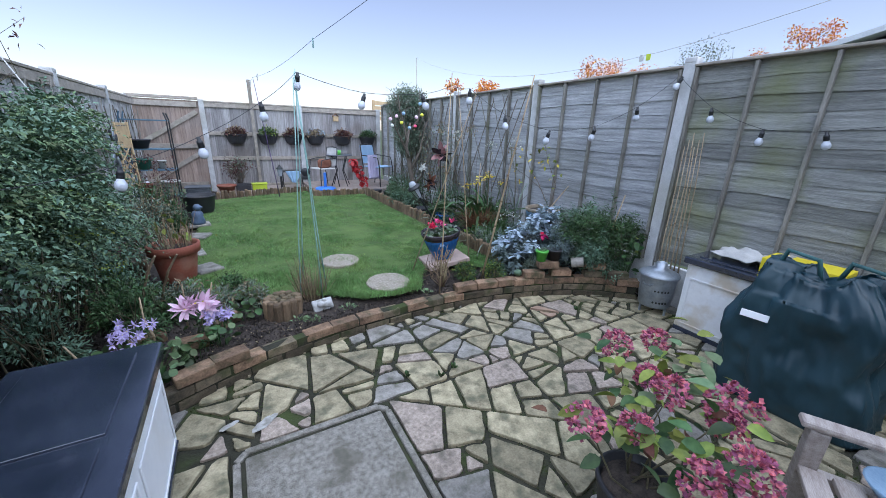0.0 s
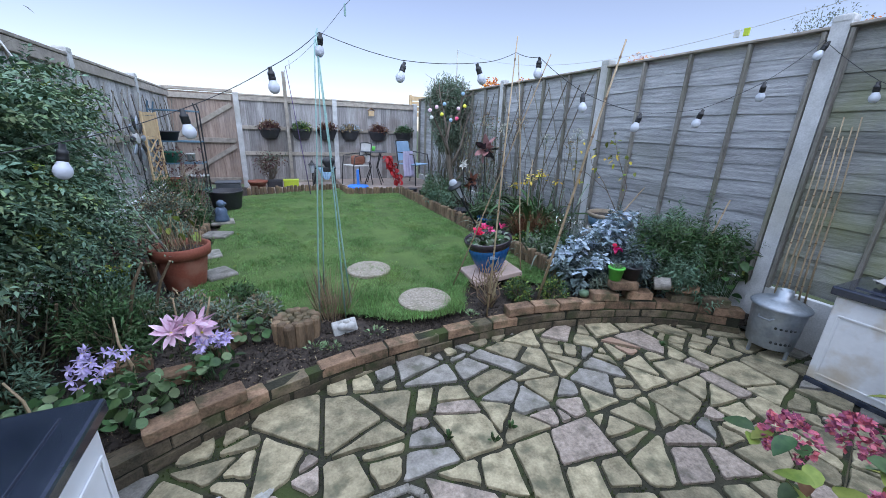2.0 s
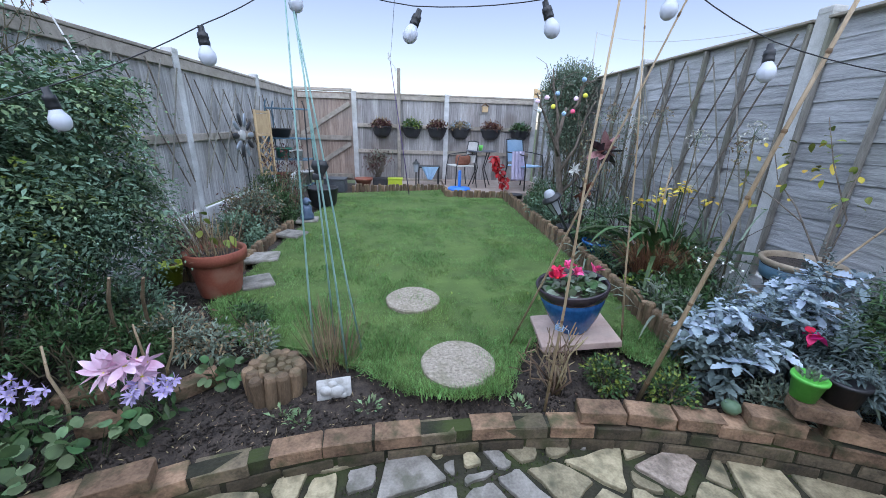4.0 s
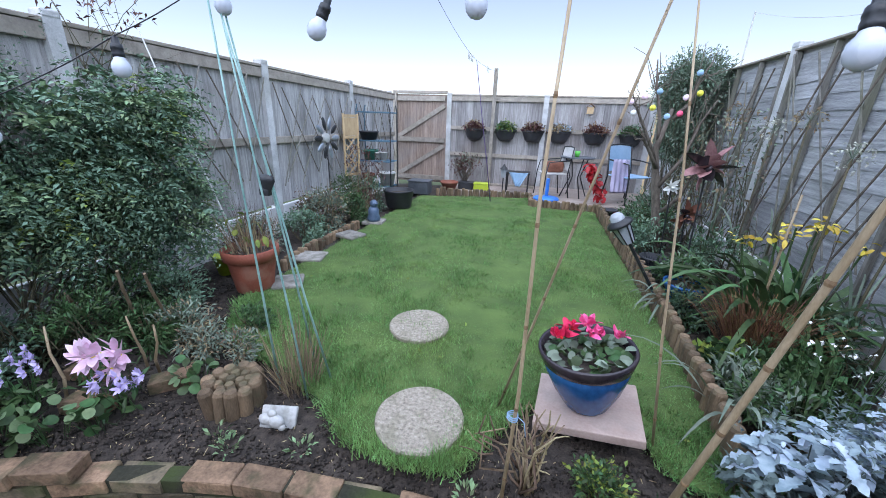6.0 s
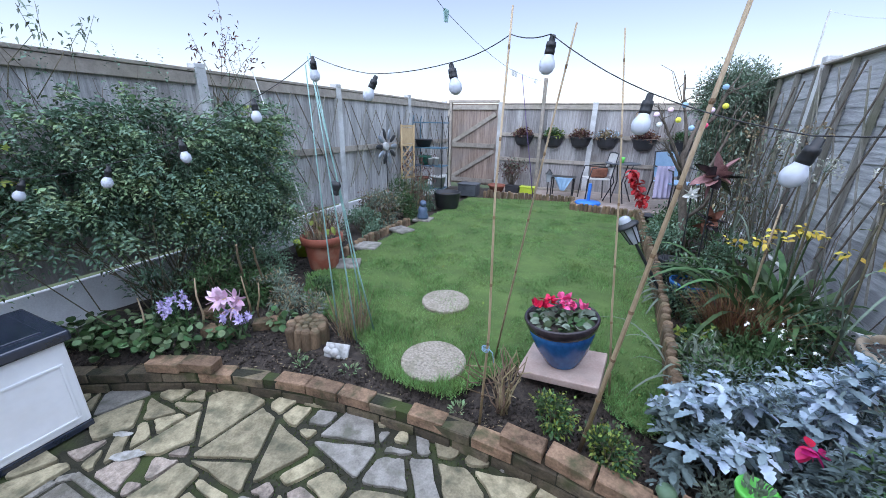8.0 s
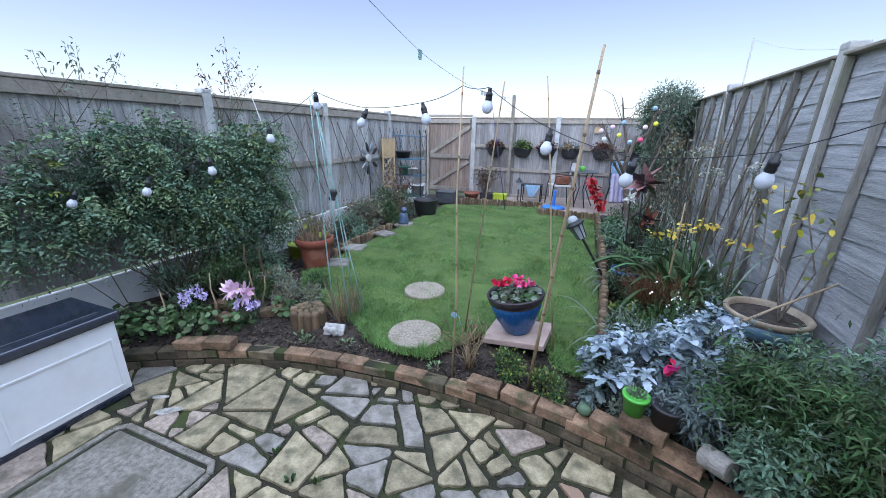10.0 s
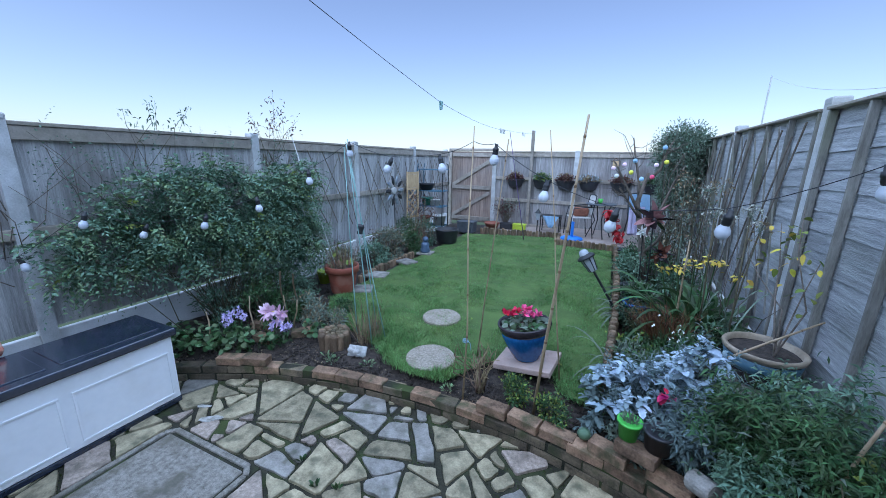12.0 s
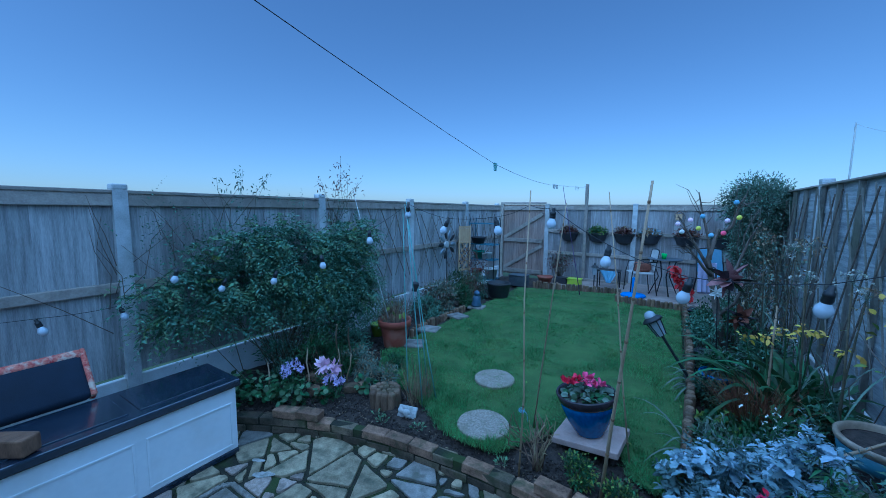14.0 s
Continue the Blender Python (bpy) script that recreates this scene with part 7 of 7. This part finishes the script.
for k in range(0, 400, 5):
    (x0, y0), (x1, y1) = curve[k], curve[min(k + 5, 400)]
    hgt = 0.125 if x0 < 1.1 else 0.2
    vs = [core.verts.new(q) for q in ((x0, y0 + 0.012, -0.02), (x1, y1 + 0.012, -0.02), (x1, y1 + 0.085, -0.02), (x0, y0 + 0.085, -0.02), (x0, y0 + 0.012, hgt), (x1, y1 + 0.012, hgt), (x1, y1 + 0.085, hgt), (x0, y0 + 0.085, hgt))]
    for f in ((0, 1, 5, 4), (2, 3, 7, 6), (4, 5, 6, 7)):
        core.faces.new([vs[i] for i in f])
part("mortar", core, M["mortar"], bw)
CAPS = [(-1.52, 2.56, 0.138, 22), (-1.33, 2.65, 0.138, 20), (-0.74, 2.84, 0.066, 12), (-0.525, 2.875, 0.066, 8), (-0.3, 2.9, 0.07, 3), (0.15, 2.935, 0.066, 0), (0.68, 2.93, 0.142, -8), (0.91, 2.9, 0.142, -12), (1.13, 2.86, 0.142, -15)]
for x, y, z, a in CAPS:
    o = new("loose_brick", RED[random.randrange(4)])
    o.matrix_basis = pose(x, y, z, random.uniform(-2, 2), random.uniform(-2, 2), a + random.uniform(-3, 3))
    tagged(o, "loose weathered red brick laid on the wall", "brick", "loose bricks")
for x, y, z, a in ((1.42, 2.78, 0.206, -22), (1.55, 2.72, 0.27, -25), (2.05, 2.54, 0.28, -38), (1.72, 2.7, 0.206, -28), (-1.82, 3.12, 0.15, 12), (-1.56, 2.93, 0.15, 6), (-1.35, 3.2, 0.14, 40)):
    if z == 0.27:
        z = 0.308
    o = new("loose_brick", RED[random.randrange(4)])
    o.matrix_basis = pose(x, y, z, random.uniform(-2, 2), random.uniform(-2, 2), a)
    tagged(o, "loose weathered brick lying at the bed", "brick", "loose bricks")

# ---- inspection cover ----
cv_ = thing("inspection_cover", (-0.93, 1.55, -0.012), "worn concrete inspection cover in a rounded frame", "manhole cover", kind="structure")
part("surround", box(-0.425, 0.425, -0.44, 0.44, -0.01, 0.01, 0.004), M["mortar"], cv_, "dirt-filled gap")
fr = bmesh.new()
for q in ((-0.36, 0.36, 0.395, 0.432), (-0.36, 0.36, -0.432, -0.395), (-0.418, -0.382, -0.355, 0.355), (0.382, 0.418, -0.355, 0.355)):
    block(fr, q[0], q[1], q[2], q[3], 0, 0.024, 0.006)
for sx, sy in ((1, 1), (1, -1), (-1, 1), (-1, -1)):
    block(fr, -0.035, 0.035, -0.018, 0.018, 0, 0.0238, 0.006, pose(sx * 0.378, sy * 0.385, 0, 0, 0, -45 * sx * sy))
part("frame", fr, M["cover"], cv_)
part("tray", box(-0.362, 0.362, -0.375, 0.375, 0, 0.019, 0.01), M["cover"], cv_)

for x, y, r, a in ((-1.19, 2.13, 0.075, 40), (-1.36, 2.2, 0.045, 25)):
    bm = lathe([(r, 0.0), (r * 0.9, 0.004), (0, 0.005)], 18)
    for q in bm.verts:
        k = 1 + 0.5 * noise.noise((q.co.x * 14 + x, q.co.y * 14, y)) + 0.3 * noise.noise((q.co.x * 50, q.co.y * 50, y))
        q.co.x, q.co.y = q.co.x * k, q.co.y * k * 0.4
    ob = part("cement_smear", bm, M["cement"])
    ob.matrix_basis = pose(x, y, 0.006, 0, 0, a)
    tagged(ob, "pale dried cement smear on the paving", "cement", "cement smears", "structure")

# ---- crazy paving ----
STONES = {
    "slab_pink": [(-0.83, 2.33), (-0.43, 1.8), (-0.4, 1.42), (-1.53, 2.1), (-1.0, 2.08), (0.33, 1.98), (0.83, 1.61), (-0.24, 2.31)],
    "slab_buff": [(-0.58, 2.27), (-0.7, 2.61), (-1.12, 2.42), (-1.46, 2.34), (-0.08, 1.79), (-0.2, 1.6), (-0.08, 1.37), (0.1, 1.48), (0.28, 1.7), (-0.15, 1.18), (-0.07, 2.25), (0.71, 2.0), (0.88, 1.9), (0.5, 1.8), (0.63, 1.66), (0.46, 1.42), (0.17, 1.18), (1.28, 2.15),
                  (0.58, 2.39), (0.08, 2.44), (-0.42, 2.48), (-1.46, 1.9), (1.87, 2.18), (1.72, 2.44), (1.86, 1.76), (0.8, 2.61), (0.52, 2.65), (1.09, 2.3)],
    "slab_grey": [(0.24, 2.22), (-0.28, 2.66), (0.19, 2.71), (0.93, 2.35), (-0.4, 2.14), (0.68, 2.24)],
    "slab_brown": [(1.31, 2.5)],
}
seeds = [(x, y, k) for k, v in STONES.items() for x, y in v]
rnd = random.Random(11)


def area(poly):
    return abs(sum(a.x * b.y - b.x * a.y for a, b in zip(poly, poly[1:] + poly[:1]))) / 2


def middle(poly):
    return sum(poly, Vector((0, 0))) / len(poly)


def clip(poly, c0, d, lim):
    out = []
    for a, b in zip(poly, poly[1:] + poly[:1]):
        fa, fb = (a - c0).dot(d) - lim, (b - c0).dot(d) - lim
        if fa <= 0:
            out.append(a)
        if (fa < 0) != (fb < 0) and abs(fa - fb) > 1e-9:
            out.append(a.lerp(b, fa / (fa - fb)))
    return out


def broken(poly, goal):
    """Breaks a sheet across its longer way, at slanting angles, into shards of uneven size."""
    if len(poly) < 3 or area(poly) < 0.002:
        return []
    if area(poly) < goal:
        return [poly]
    c0 = middle(poly)
    xx, yy, xy = (sum((q.x - c0.x) ** 2 for q in poly), sum((q.y - c0.y) ** 2 for q in poly), sum((q.x - c0.x) * (q.y - c0.y) for q in poly))
    ang = 0.5 * math.atan2(2 * xy, xx - yy) + rnd.uniform(-0.4, 0.4)
    d = Vector((math.cos(ang), math.sin(ang)))
    off = rnd.uniform(-0.2, 0.2) * math.sqrt(area(poly))
    res = []
    for sgn in (1, -1):
        res += broken(clip(poly, c0 + d * off, d * sgn, -0.0005), rnd.choice((0.02, 0.03, 0.05, 0.08, 0.12)) * (1 if c0.y > -0.3 else 3))
    return res


def inset(poly, gap):
    c0 = middle(poly)
    res = poly
    for a, b in zip(poly, poly[1:] + poly[:1]):
        e = b - a
        if e.length < 1e-4:
            continue
        d = Vector((e.y, -e.x)).normalized()
        if (c0 - a).dot(d) > 0:
            d = -d
        res = clip(res, a, d, -gap * rnd.uniform(0.6, 1.5))
        if len(res) < 3:
            return []
    return res


def paving_stone(poly, k):
    pts = []
    for a, b in zip(poly, poly[1:] + poly[:1]):
        if (b - a).length < 0.012:
            continue
        pts += [a.lerp(b, min(0.3, rnd.uniform(0.004, 0.024) / (b - a).length)), a.lerp(b, max(0.7, 1 - rnd.uniform(0.004, 0.024) / (b - a).length))]
        if (b - a).length > 0.1:
            pts[-1:-1] = [a.lerp(b, f) + Vector((rnd.uniform(-1, 1), rnd.uniform(-1, 1))) * 0.007 for f in (0.35, 0.65)]
    if len(pts) < 3:
        return
    c0 = middle(pts)
    bm, h0, ring, m_ = bmesh.new(), rnd.uniform(0.002, 0.01), [], len(pts)
    tx, ty = rnd.uniform(-0.014, 0.014), rnd.uniform(-0.014, 0.014)
    for f, z in ((1.0, -0.02), (1.0, h0 - 0.004), (0.975, h0)):
        ring.append([bm.verts.new(((q.x - c0.x) * f, (q.y - c0.y) * f, z + ((q.x - c0.x) * tx + (q.y - c0.y) * ty if z > -0.01 else 0))) for q in pts])
    for a, b in zip(ring, ring[1:]):
        for j in range(m_):
            bm.faces.new((a[j], a[(j + 1) % m_], b[(j + 1) % m_], b[j]))
    bm.faces.new(ring[-1])
    o = part("paving_stone", bm, M[k], pavement)
    o.location = (c0.x, c0.y, 0)


CX0, CX1, CY0, CY1 = -1.355, -0.505, 1.11, 1.99
BARE = [(-1.1, 2.18), (-1.62, 2.12), (1.95, 1.95)]
SHEETS = [(CX1, X_RIGHT, -1.78, CY1), (X_LEFT, CX0, -1.78, CY1), (CX0, CX1, -1.78, CY0), (X_LEFT, X_RIGHT, CY1, 2.98)]
for x0, x1, y0, y1 in SHEETS:
    for poly in broken([Vector((x0, y0)), Vector((x1, y0)), Vector((x1, y1)), Vector((x0, y1))], 0.05):
        c0 = middle(poly)
        if c0.y > wall_y(c0.x) + 0.12 or any(math.dist(q, c0) < 0.1 for q in BARE):
            continue
        near = min(seeds, key=lambda q: math.dist(q[:2], c0))
        k = near[2] if math.dist(near[:2], c0) < 0.17 else rnd.choice(["slab_buff"] * 7 + ["slab_grey", "slab_pink"])
        poly = inset(poly, rnd.choice((0.009, 0.012, 0.016)) + (0.003 if wall_y(c0.x) - c0.y < 0.5 else 0))
        if len(poly) > 2 and area(poly) > 0.0015:
            paving_stone(poly, k)
# moss in the joints
NM = 48000
mx = RNG.random(NM) * (X_RIGHT - X_LEFT - 0.3) + X_LEFT + 0.15
my = RNG.random(NM) * 4.0 - 1.1
ok = np.array([noise.noise((a * 2.2, b * 2.2, 5)) > -0.12 and b < wall_y(a) for a, b in zip(mx, my)])
mp_ = np.stack([mx, my, np.full(NM, -0.013)], 1)[ok]
tagged(new("joint_moss", leaf_data("joint_moss", M["moss"], mp_, RNG.normal(size=mp_.shape) * 0.5 + np.array([0, 0, 0.9]), 0.013, 0.009, 0.2, 0)), "dark green moss in the paving joints", "moss", kind="stuff")
# weeds in the joints
for x, y in ((-0.3, 2.13), (-0.1, 2.03), (0.03, 2.07), (1.55, 2.3)):
    t = plant("joint_weed", "small green weed between the paving stones", "plant", (x, y, 0.004), "joint weeds")
    p = around(11, 0.012, 0.008)
    under("leaves", broad_data("leaves", M["leaf_green"], p, p * 40 + np.array([0, 0, 0.35]), 0.05, 0.016), t)
